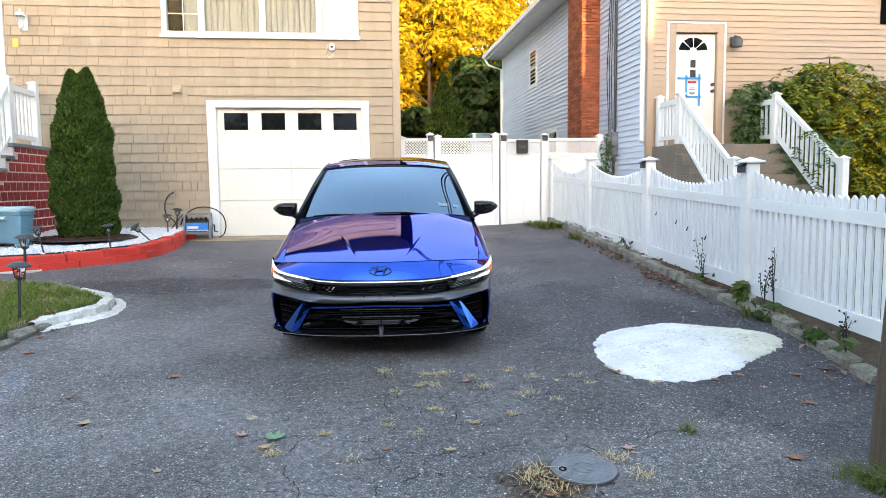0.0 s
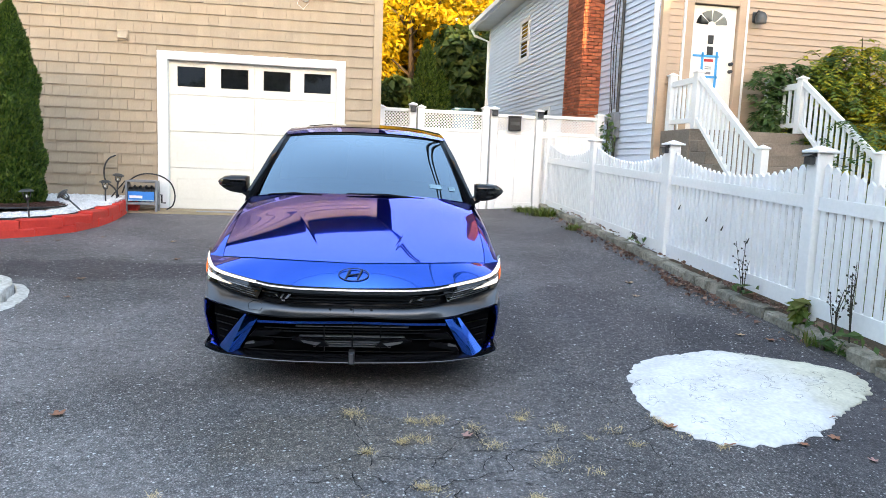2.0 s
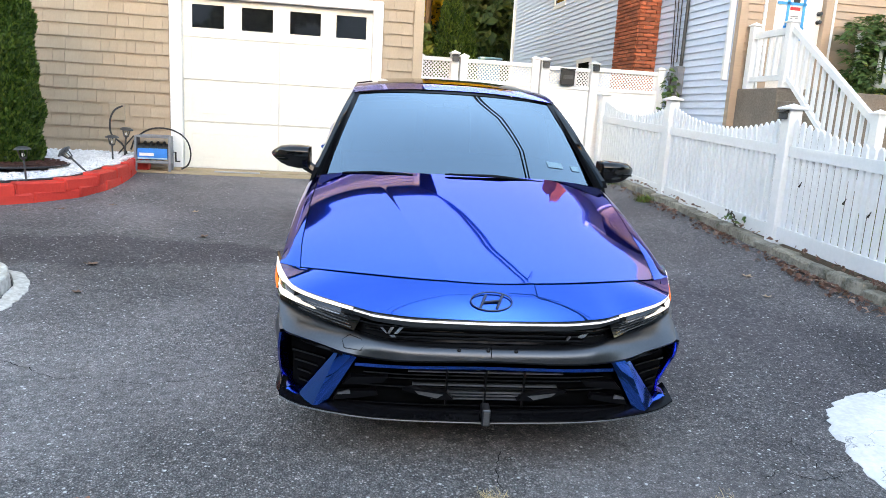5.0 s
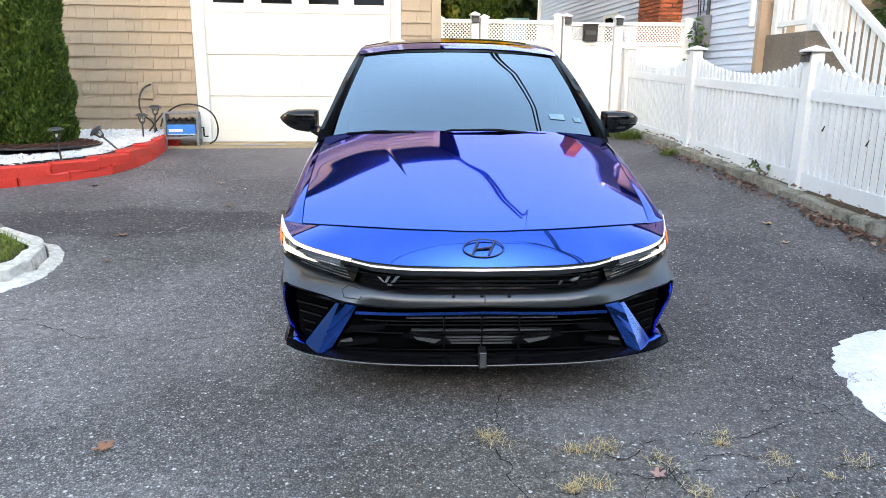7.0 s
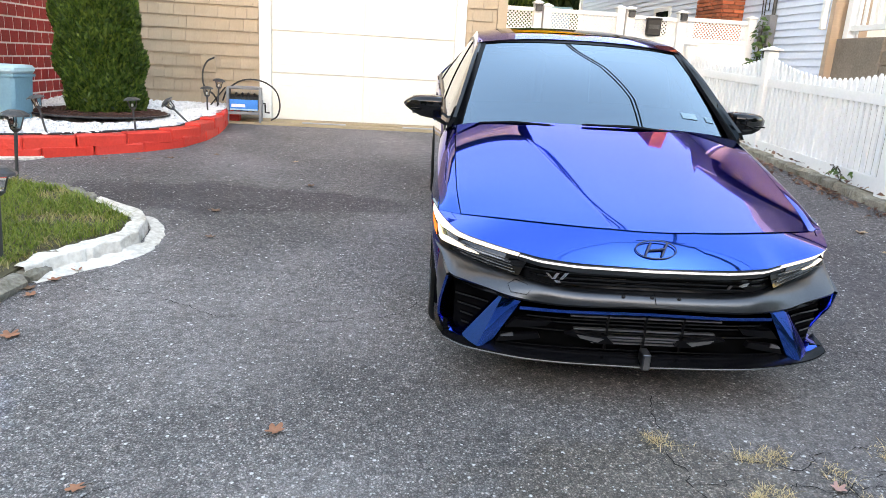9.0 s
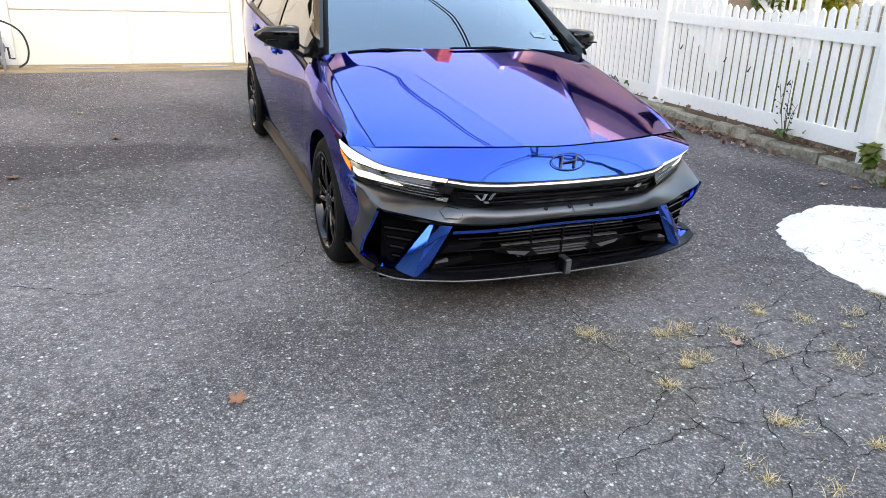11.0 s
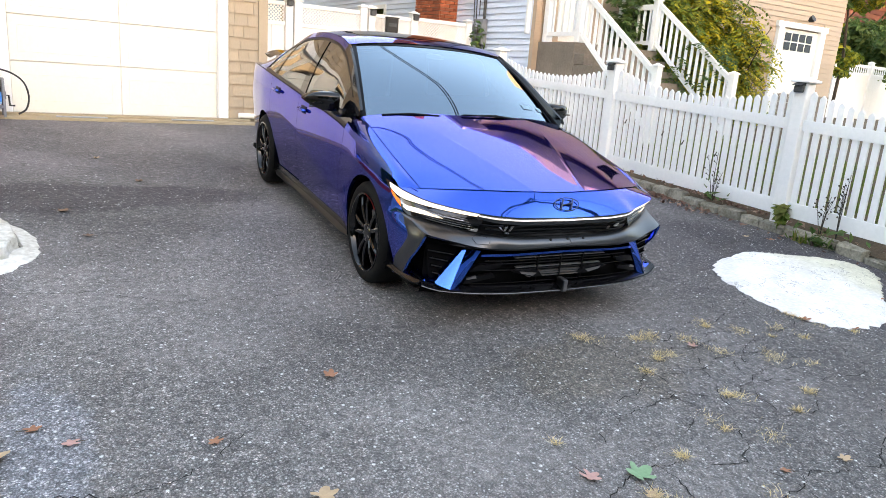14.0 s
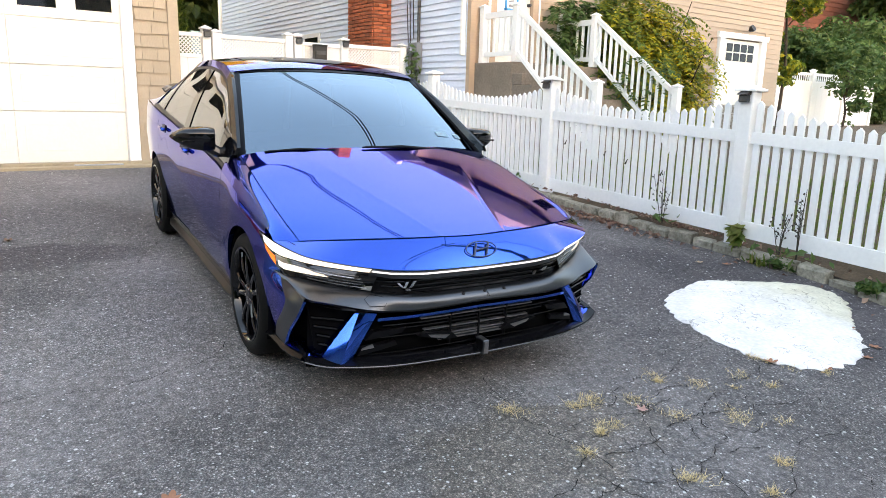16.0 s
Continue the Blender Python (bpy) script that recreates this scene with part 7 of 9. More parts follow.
def band(name, q0, q1, lo_, hi_, s, off, material, parent, label="", n=26, m=3):
    bm, rows = bmesh.new(), []
    for k in range(n + 1):
        q = q0 + (q1 - q0) * k / n
        a_, b_ = (lo_(q) if callable(lo_) else lo_), (hi_(q) if callable(hi_) else hi_)
        rows.append([lamp_pt(q, a_ + (b_ - a_) * j / m, s, off) for j in range(m + 1)])
    vs = grid(bm, rows)
    for e in ([r[0] for r in vs], [r[-1] for r in vs]):
        back = [bm.verts.new(v.co + Vector((-s * 0.010, 0.012, 0))) for v in e]
        for i in range(len(e) - 1):
            bm.faces.new((e[i], e[i + 1], back[i + 1], back[i]))
    return part(name, bm, material, parent, label, smooth=True, sharp=50)


drl_lo = curve([(0, 0.80), (0.30, 0.78), (0.55, 0.74), (0.75, 0.66), (0.88, 0.55), (1.0, 0.5)])
for s in (-1, 1):
    hl = band("headlight", 0.0, 1.0, 0.0, 1.0, s, 0.0, C_GLOSS, car, "slim headlight, lit", n=40, m=8)
    band("running_lamp", 0.02, 0.955, drl_lo, 0.955, s, 0.005, C_LAMP, hl, "white running lamp", n=40)
    # chrome bowl widening to the corner, a lit lens low in it, fine ribs towards the grille
    band("reflector", 0.24, 0.86, lambda q: 0.50 - 0.30 * q, lambda q: drl_lo(q) - 0.05, s, 0.003, C_CHROME, hl, n=30)
    band("projector", 0.46, 0.835, lambda q: 0.30 - 0.12 * (q - 0.46) / 0.375, lambda q: 0.31 + 0.13 * math.sin(math.pi * min(1.0, (q - 0.46) / 0.42)), s, 0.007, C_DIM, hl, "lit low beam lens", n=20)
    for k in range(5):
        band("rib", 0.06 + 0.035 * k, 0.60 + 0.03 * k, 0.08 + 0.105 * k, 0.10 + 0.105 * k, s, 0.006, C_CHROME if k % 2 else C_GREYMETAL, hl, m=1)
    band("side_marker", 0.862, 0.955, 0.08, lambda q: drl_lo(q) - 0.16, s, 0.006, C_AMBER, hl, "amber side marker")
    # satin corner strip, from the shelf's end down to the lip, slanting back
    bm, rows = bmesh.new(), []
    for i in range(21):
        row = []
        for j in range(11):
            u = j / 10
            z = 0.243 + (0.292 + 0.056 * u) * i / 20
            yb = nose_edge(z) + 0.004
            xa, ya, xb = rim_x(min(z, 0.53)) + 0.003, rim_y(min(z, 0.53)) - 0.004, side_x(yb, z) + 0.003
            row.append((s * (xa + (xb - xa) * math.sin(math.pi / 2 * u)), ya + (yb - ya) * u, z))
        rows.append(row)
    vs = grid(bm, rows)
    for e in ([r[0] for r in vs], [r[-1] for r in vs], vs[-1]):
        back = [bm.verts.new(v.co + Vector((-s * 0.03, 0.02, 0))) for v in e]
        for i in range(len(e) - 1):
            bm.faces.new((e[i], e[i + 1], back[i + 1], back[i]))
    part("corner_panel", bm, C_SATIN, car, "satin dark grey bumper corner", smooth=True, sharp=40)

# ---- cabin ----
rail_z = curve([(1.22, 0.982), (1.5, 1.140), (1.8, 1.305), (2.05, 1.405), (2.3, 1.450), (2.6, 1.462), (3.0, 1.440), (3.35, 1.375), (3.7, 1.275), (4.0, 1.170), (4.2, 1.098)])
rail_x = curve([(1.22, 0.838), (1.5, 0.774), (1.8, 0.710), (2.05, 0.664), (2.3, 0.645), (2.6, 0.636), (3.0, 0.628), (3.35, 0.622), (3.7, 0.630), (4.0, 0.66), (4.2, 0.69)])


def belt(y):
    return side_x(y, shoulder(y)) - 0.012, shoulder(y) + 0.004


def cabin(y, v):
    xb, zb = belt(y)
    xr, zr = rail_x(y), max(rail_z(y), zb + 0.002)
    return xb + (xr - xb) * v + 0.020 * math.sin(math.pi * v) * min(1, (zr - zb) / 0.3), zb + (zr - zb) * v


def roof_z(x, y):
    u = min(1.0, abs(x) / rail_x(y))
    return rail_z(y) + 0.046 * (1 - u ** 2.6)


def cabin_sheet(name, y0, y1, v0, v1, material, s, inset=0.0, parent=None, label="", n=14, m=8, depth=0.02):
    bm = bmesh.new()
    rows = []
    for k in range(n + 1):
        y = y0 + (y1 - y0) * k / n
        a, b = (v0(y) if callable(v0) else v0), (v1(y) if callable(v1) else v1)
        b = max(a + 0.002, b)
        row = []
        for j in range(m + 1):
            x, z = cabin(y, a + (b - a) * j / m)
            row.append((s * (x - inset), y, z))
        rows.append(row)
    vs = grid(bm, rows)
    if depth:
        for e in (vs[0], vs[-1], [r[0] for r in vs], [r[-1] for r in vs]):
            inner = [bm.verts.new(v.co + Vector((-s * depth, 0, 0))) for v in e]
            for i in range(len(e) - 1):
                bm.faces.new((e[i], e[i + 1], inner[i + 1], inner[i]))
    return part(name, bm, material, parent or car, label, smooth=True, sharp=30)


def height(y):
    return max(0.02, rail_z(y) - belt(y)[1])


def win_lo(y):
    return min(0.9, 0.022 / height(y))


def win_hi(y):
    return max(0.02, 1 - 0.060 / height(y))


def frame_hi(y):
    return max(0.02, 1 - 0.040 / height(y))


for s in (-1, 1):
    # front rail is black in place of blue, for the dark it mirrors
    cabin_sheet("front_rail", 1.30, 2.04, frame_hi, 1.0, C_GLOSS, s, n=22, m=4)
    cabin_sheet("roof_rail", 2.04, 3.95, frame_hi, 1.0, C_BLUE, s, n=34, m=4)
    cabin_sheet("window_frame", 1.50, 3.72, win_hi, frame_hi, C_TRIM, s, inset=0.004, n=36, m=2)
    cabin_sheet("belt_trim", 1.44, 3.70, 0.0, win_lo, C_TRIM, s, inset=0.0, n=24, m=2)
    cabin_sheet("side_window", 1.62, 2.46, win_lo, win_hi, C_GLASS, s, inset=0.010, label="dark tinted side window", depth=0)
    cabin_sheet("door_pillar", 2.46, 2.60, win_lo, win_hi, C_GLOSS, s, inset=0.004)
    cabin_sheet("side_window", 2.60, 3.34, win_lo, win_hi, C_GLASS, s, inset=0.010, label="dark tinted side window", depth=0)
    cabin_sheet("door_pillar", 3.34, 3.39, win_lo, win_hi, C_GLOSS, s, inset=0.004)
    cabin_sheet("quarter_window", 3.39, 3.66, win_lo, win_hi, C_GLASS, s, inset=0.010, depth=0)
    cabin_sheet("rear_pillar", 3.66, 4.20, 0.0, 1.0, C_BLUE, s, n=10)
    cabin_sheet("mirror_triangle", 1.36, 1.62, 0.0, frame_hi, C_GLOSS, s, inset=0.006)

# roof, windscreen, rear glass, deck
bm = bmesh.new()
rows = []
for y in np.linspace(2.06, 3.28, 22):
    rows.append([(x, y + (0.03 * (1 - (x / rail_x(y)) ** 2) - 0.03 if y < 2.5 else 0) , roof_z(x, y)) for x in np.linspace(-rail_x(y), rail_x(y), 25)])
grid(bm, rows)
part("roof", bm, C_BLUE, car, "blue roof", smooth=True)
bm = bmesh.new()
rows = []
for y in np.linspace(2.22, 3.05, 12):
    rows.append([(x, y, roof_z(x, y) + 0.003) for x in np.linspace(-0.50, 0.50, 15)])
grid(bm, rows)
part("sunroof", bm, C_GLOSS, car, "dark glass sunroof", smooth=True)


def screen_pt(u, v):
    """Windscreen: u across, v from the cowl up to the roof."""
    y0, y1 = 1.215 + 0.10 * u * u, 2.055 - 0.0 * u
    y = y0 + (y1 - y0) * v
    xw = 0.815 + (0.640 - 0.815) * v
    z0 = 1.015 - 0.056 * abs(u) ** 2.2
    z1 = rail_z(2.06) + 0.034 * (1 - (abs(u) * 0.957) ** 2.2)
    z = z0 + (z1 - z0) * v + 0.018 * math.sin(math.pi * v)
    yb = y - 0.04 * (1 - u * u) * math.sin(math.pi * v)
    return (u * xw, yb, z)


bm = bmesh.new()
grid(bm, [[screen_pt(-1 + 2 * j / 30, k / 20) for j in range(31)] for k in range(21)])
part("windscreen", bm, C_SCREEN, car, "dark tinted windscreen", smooth=True)
for s in (-1, 1):   # black edge along the screen; blue pillar coloured black for its dark reflections
    bm = bmesh.new()
    rows = []
    for k in range(21):
        v = k / 20
        p = Vector(screen_pt(s * 0.985, v))
        y = 1.30 + (2.06 - 1.30) * v
        q = Vector((s * (rail_x(y) + 0.0), y, rail_z(y)))
        rows.append([p + Vector((0, 0, 0.004)), p.lerp(q, 0.5) + Vector((s * 0.004, 0, 0.012)), q])
    grid(bm, rows)
    part("front_pillar", bm, C_GLOSS, car, smooth=True)
    bm = bmesh.new()
    grid(bm, [[Vector(screen_pt(s * a, k / 20)) + Vector((0, -0.002, 0.004)) for a in (0.945, 0.975, 1.004)] for k in range(21)])
    part("screen_edge", bm, C_TRIM, car, smooth=True)
bm = bmesh.new()
grid(bm, [[Vector(screen_pt(-0.98 + 1.96 * j / 30, a)) + Vector((0, -0.003, 0.003)) for j in range(31)] for a in (0.975, 0.99, 1.005)])
part("screen_edge", bm, C_TRIM, car, smooth=True)
bm = bmesh.new()
grid(bm, [[Vector(screen_pt(-0.99 + 1.98 * j / 30, 0.0)) + Vector((0, dy, dz)) for j in range(31)] for dy, dz in ((0.03, 0.010), (-0.005, -0.004), (-0.05, -0.035))])
part("cowl", bm, C_TRIM, car, smooth=True)
bm = bmesh.new()
rows = []
for k in range(11):
    v = k / 10
    rows.append([(u * (0.60 + 0.04 * v), 3.28 + 0.88 * v, roof_z(u * 0.58, 3.28) + (1.10 - roof_z(u * 0.58, 3.28)) * v + 0.025 * math.sin(math.pi * v)) for u in np.linspace(-1, 1, 15)])
grid(bm, rows)
part("rear_window", bm, C_GLASS, car, smooth=True)
bm = bmesh.new()
rows = []
for y in np.linspace(4.10, 4.66, 10):
    w = side_x(min(y, 4.66), shoulder(min(y, 4.66)))
    rows.append([(x * w, y, shoulder(y) + 0.045 * (1 - abs(x) ** 2.5)) for x in np.linspace(-1, 1, 21)])
grid(bm, rows)
part("trunk_lid", bm, C_BLUE, car, smooth=True)
bm = bmesh.new()
grid(bm, [[(x, 4.66 + 0.05 * (1 - (x / 0.74) ** 2) + dy, z) for x in np.linspace(-0.74, 0.74, 15)] for z, dy in ((0.30, -0.02), (0.6, 0.02), (0.85, 0.0), (1.04, 0.0))])
part("tail", bm, C_BLUE, car, smooth=True)
# rear wing on two feet
bm = bmesh.new()
rows = []
for x in np.linspace(-0.66, 0.66, 25):
    dz = -0.05 * max(0, (abs(x) - 0.50) / 0.16) ** 2
    rows.append([(x, 4.42, 1.165 + dz), (x, 4.50, 1.178 + dz), (x, 4.66, 1.190 + dz), (x, 4.66, 1.182 + dz), (x, 4.50, 1.160 + dz)])
grid(bm, rows, close_u=True)
part("rear_wing", bm, C_GLOSS, car, "black rear wing", smooth=True)
for s in (-1, 1):
    part("wing_foot", blk(*sorted((s * 0.52, s * 0.56)), 4.46, 4.60, 1.075, 1.165, bevel=0.005), C_GLOSS, car)

# cabin inside: dark lining, dashboard, seats
part("dashboard", prism([(1.30, 0.80), (1.75, 0.80), (1.80, 0.93), (1.60, 0.975), (1.30, 0.94)], "x", -0.66, 0.66), M_DARK, car)
for x in (-0.38, 0.38):
    part("seat", blk(x - 0.24, x + 0.24, 2.42, 2.58, 0.5, 1.05, bevel=0.06), M_BLACK, car, smooth=True)
    part("head_rest", blk(x - 0.12, x + 0.12, 2.50, 2.60, 1.07, 1.22, bevel=0.04), M_BLACK, car, smooth=True)
part("cabin_floor", blk(-0.75, 0.75, 1.3, 4.1, 0.42, 0.5), M_DARK, car)
part("rear_seat", blk(-0.62, 0.62, 3.25, 3.45, 0.5, 1.06, bevel=0.05), M_BLACK, car)
bm = bmesh.new()
lathe(bm, [(0.02, 0), (0.075, 0.006), (0.07, 0.045), (0.03, 0.055)], Matrix.Translation(Vector(screen_pt(0, 0.84)) + Vector((0, 0.035, -0.055))) @ Matrix.Diagonal((1, 0.7, 1, 1)), 16)
part("sensor_pod", bm, M_GREYPLASTIC, car, smooth=True)
# stickers at the lower corner of the screen
for u, v, w, h in ((0.70, 0.20, 0.085, 0.05), (0.86, 0.19, 0.045, 0.045)):
    bm = bmesh.new()
    grid(bm, [[Vector(screen_pt(u + a * w / 0.72, v + b * h / 0.9)) + Vector((0, -0.002, 0.003)) for a in (-0.5, 0, 0.5)] for b in (-0.5, 0, 0.5)])
    part("sticker", bm, C_STICKER, car, "pale blue screen sticker")

# wipers
for pts in ([(-0.62, 0.018), (-0.45, 0.014), (-0.26, -0.010)], [(-0.10, 0.006), (0.15, 0.012), (0.42, -0.010)]):
    bm = bmesh.new()
    line = [Vector(screen_pt(x / 0.75, v + 0.012)) + Vector((0, -0.014, 0.012)) for x, v in pts]
    tube(bm, line, [0.005, 0.009, 0.007], 6)
    w = part("wiper", bm, C_TRIM, car, smooth=True)
    bm = bmesh.new()
    a, b = Vector(line[0]) + Vector((0.02, 0.0, 0.002)), Vector(line[2]) + Vector((0.02, 0, -0.004))
    tube(bm, [a, (a + b) / 2 + Vector((0, -0.012, 0.012)), b], 0.006, 6)
    part("blade", bm, C_TRIM, w)

# mirrors
for s in (-1, 1):
    bm = bmesh.new()
    rings = []
    for x, w, lo_, hi_, dy in ((0.872, 0.060, 0.990, 1.098, 0.02), (0.882, 0.082, 0.978, 1.104, 0.0), (0.93, 0.090, 0.972, 1.107, 0.0), (1.00, 0.088, 0.982, 1.104, 0.008), (1.045, 0.074, 1.000, 1.097, 0.022), (1.09, 0.045, 1.026, 1.070, 0.045), (1.108, 0.014, 1.042, 1.052, 0.055)):
        ring = []
        zc, h = (lo_ + hi_) / 2, (hi_ - lo_) / 2
        for j in range(16):
            t = 2 * math.pi * (j + 0.5) / 16
            c, q = math.cos(t), math.sin(t)
            ring.append((s * x, 1.615 + dy + w * (abs(c) ** 0.5) * (1 if c > 0 else -1) * (0.5 if c > 0 else 1.0), zc + h * (abs(q) ** 0.42) * (1 if q > 0 else -1)))
        rings.append(ring)
    vs = grid(bm, rings, close_u=True)
    bm.faces.new(vs[0])
    bm.faces.new(vs[-1])
    mh = part("mirror", bm, C_GLOSS, car, "gloss black door mirror", smooth=True, sharp=50)
    part("mirror_arm", tube(bmesh.new(), [(s * 0.80, 1.60, 0.935), (s * 0.85, 1.61, 0.960), (s * 0.90, 1.62, 0.990)], [0.034, 0.030, 0.034], 8), C_GLOSS, mh, smooth=True)
    part("mirror_glass", blk(*sorted((s * 0.925, s * 1.055)), 1.660, 1.668, 0.985, 1.095, bevel=0.01), C_CHROME, mh)
    part("turn_lamp", blk(*sorted((s * 0.95, s * 1.06)), 1.535, 1.55, 1.028, 1.036), C_TRIM, mh)
    for y in (2.36, 3.14):   # door handles
        z = shoulder(y) - 0.085
        x = side_x(y, z)
        part("door_handle", blk(*sorted((s * (x + 0.004), s * (x + 0.036))), y - 0.09, y + 0.09, z - 0.014, z + 0.014, bevel=0.010), C_BLUE, car, smooth=True)
        part("handle_cup", blk(*sorted((s * (x - 0.004), s * (x + 0.0035))), y - 0.06, y + 0.06, z - 0.03, z + 0.03, bevel=0.002), C_TRIM, car)


# wheels
def wheel(x, y, s):
    """A wheel facing outwards along s: black tyre, black five-pair spokes, grey disc, red caliper."""
    m = Matrix.Translation((x, y, HUBZ)) @ Euler((0, radians(90 * s), 0)).to_matrix().to_4x4()
    e = new("wheel")
    e.parent = car
    e.matrix_local = m
    R, r = TYRE_R, 0.248
    bm = bmesh.new()
    prof = [(r, 0.0), (r + 0.010, 0.006), (R - 0.040, 0.008), (R - 0.016, -0.004), (R - 0.004, -0.020), (R, -0.04), (R, -0.16), (R - 0.01, -0.2), (r, -0.21)]
    lathe(bm, prof, Matrix(), 48, cap=False)
    part("tyre", bm, C_TYRE, e, "black rubber tyre", smooth=True, sharp=50)
    bm = bmesh.new()
    lathe(bm, [(r + 0.002, 0.006), (r - 0.008, 0.008), (r - 0.016, -0.004), (r - 0.022, -0.05), (r - 0.024, -0.20)], Matrix(), 48, cap=False)
    rim = part("rim", bm, C_GLOSS, e, "gloss black alloy rim", smooth=True, sharp=40)
    for k in range(5):
        for dside in (-1, 1):
            a = 2 * math.pi * k / 5 + 0.3
            bm = bmesh.new()
            rows = []
            for u in np.linspace(0, 1, 7):
                rr = 0.045 + (r - 0.018 - 0.045) * u
                off = dside * (0.012 + 0.045 * u)
                w = 0.015 - 0.003 * u
                top = -0.012 + 0.010 * math.sin(math.pi * u) - 0.004 * (1 - u)
                c, q = math.cos(a), math.sin(a)
                row = []
                for du, h in ((-w, top - 0.034), (-w, top - 0.006), (-w * 0.4, top), (w * 0.4, top), (w, top - 0.006), (w, top - 0.034)):
                    row.append((rr * c - (off + du) * q, rr * q + (off + du) * c, h))
                rows.append(row)
            grid(bm, rows, close_u=True)
            part("spoke", bm, C_GLOSS, rim, smooth=True, sharp=35)
    bm = bmesh.new()
    lathe(bm, [(0.062, -0.05), (0.062, -0.018), (0.050, -0.010), (0.030, -0.008), (0.004, -0.006)], Matrix(), 24)
    part("hub", bm, C_GLOSS, rim, smooth=True, sharp=35)
    bm = bmesh.new()
    for k in range(5):
        a = 2 * math.pi * (k + 0.5) / 5
        lathe(bm, [(0.008, -0.02), (0.008, -0.010), (0.004, -0.008)], Matrix.Translation((0.046 * math.cos(a), 0.046 * math.sin(a), 0)), 6)
    part("wheel_nuts", bm, C_GREYMETAL, rim)
    bm = bmesh.new()
    lathe(bm, [(0.06, -0.085), (0.155, -0.085), (0.155, -0.105), (0.06, -0.105)], Matrix(), 36)
    part("brake_disc", bm, C_GREYMETAL, e, smooth=True, sharp=30)
    bm = bmesh.new()
    rows = []
    for t in np.linspace(-0.42, 0.42, 8):
        a = t + (0.0 if s > 0 else math.pi)
        rows.append([(q * math.cos(a + math.pi / 2 * 0), q * math.sin(a), h) for q, h in ((0.110, -0.070), (0.172, -0.066), (0.172, -0.115), (0.110, -0.115))])
    vs = grid(bm, rows, close_u=True)
    bm.faces.new(vs[0][::-1])
    bm.faces.new(vs[-1])
    part("caliper", bm, C_RED, e, "red brake caliper", smooth=True, sharp=40)


for s in (-1, 1):
    wheel(s * 0.896, AXF, s)
    wheel(s * 0.900, AXR, s)

# ---- planter bed before the tan house ----
BED = [(-7.0, 10.0), (-5.5, 9.97), (-4.62, 10.02), (-4.2, 10.11), (-3.85, 10.30), (-3.5, 10.52), (-3.2, 10.74), (-3.0, 11.02), (-2.88, 11.5), (-2.85, 12.1), (-2.90, 12.6), (-2.95, 13.0)]


def along(pts, step):
    """Points at even steps on a smooth line through pts."""
    cum = [0.0]
    for a, b in zip(pts, pts[1:]):
        cum.append(cum[-1] + math.dist(a, b))
    fx, fy = curve(list(zip(cum, [p[0] for p in pts]))), curve(list(zip(cum, [p[1] for p in pts])))
    n = int(cum[-1] / step)
    return [(fx(cum[-1] * i / n), fy(cum[-1] * i / n)) for i in range(n + 1)]


def bar_along(p, q, width, z0, z1, bevel, rng, rough=0.0):
    """A block from p to q, lying to the left of that way (into the bed)."""
    d = Vector((q[0] - p[0], q[1] - p[1], 0))
    ln = d.length
    m = Matrix.Translation((p[0], p[1], 0)) @ Matrix.Rotation(math.atan2(d.y, d.x), 4, "Z")
    bm = blk(0.004, ln - 0.004, 0, width, z0, z1, bevel=bevel)
    for v in bm.verts:
        v.co += Vector([rng.uniform(-rough, rough) for _ in range(3)])
        v.co = m @ v.co
    return bm


pw = thing("planter_wall", "low bright red painted block wall round the gravel bed", "retaining wall")
rng = random.Random(9)
for course, off in ((0, 0.0), (1, 0.5)):
    pts = along(BED, 0.155)
    i = 0 if course == 0 else -1
    while i < len(pts) - 1:
        a, b = max(i, 0), min(i + 3, len(pts) - 1)
        zb = (gz(*pts[a]) + gz(*pts[b])) / 2
        part("block", bar_along(pts[a], pts[b], 0.21 - 0.02 * course, zb - 0.03 + 0.103 * course, zb + 0.100 + 0.103 * course, 0.014, rng, 0.005), M_REDBLOCK, pw)
        i += 3
part("block", blk(-3.02, -2.80, 12.93, 13.10, 0.40, 0.66, bevel=0.015), M_REDBLOCK, pw)
inner = [(x - 0.10, y + 0.16) if y < 11.0 else (x - 0.18, y) for x, y in along(BED, 0.3)]
bm = bmesh.new()
bed = [bm.verts.new((x, y, gz(x, y) + 0.185)) for x, y in inner] + [bm.verts.new((-3.14, WALL_Y - 0.03, 0.66)), bm.verts.new((-7.0, WALL_Y - 0.03, 0.66))]
f = bm.faces.new(bed)
bmesh.ops.triangulate(bm, faces=[f])
tagged(obj("gravel_bed", bm, M_GRAVEL), "bed of white gravel under the arborvitae", "gravel", kind="structure")
ob = obj("bed_edging", tube(bmesh.new(), [(x - 0.005, y + 0.02, gz(x, y) + 0.195) for x, y in inner], 0.016, 6), M_BLACK, smooth=True)
tagged(ob, "black plastic edging strip behind the red wall", "edging")


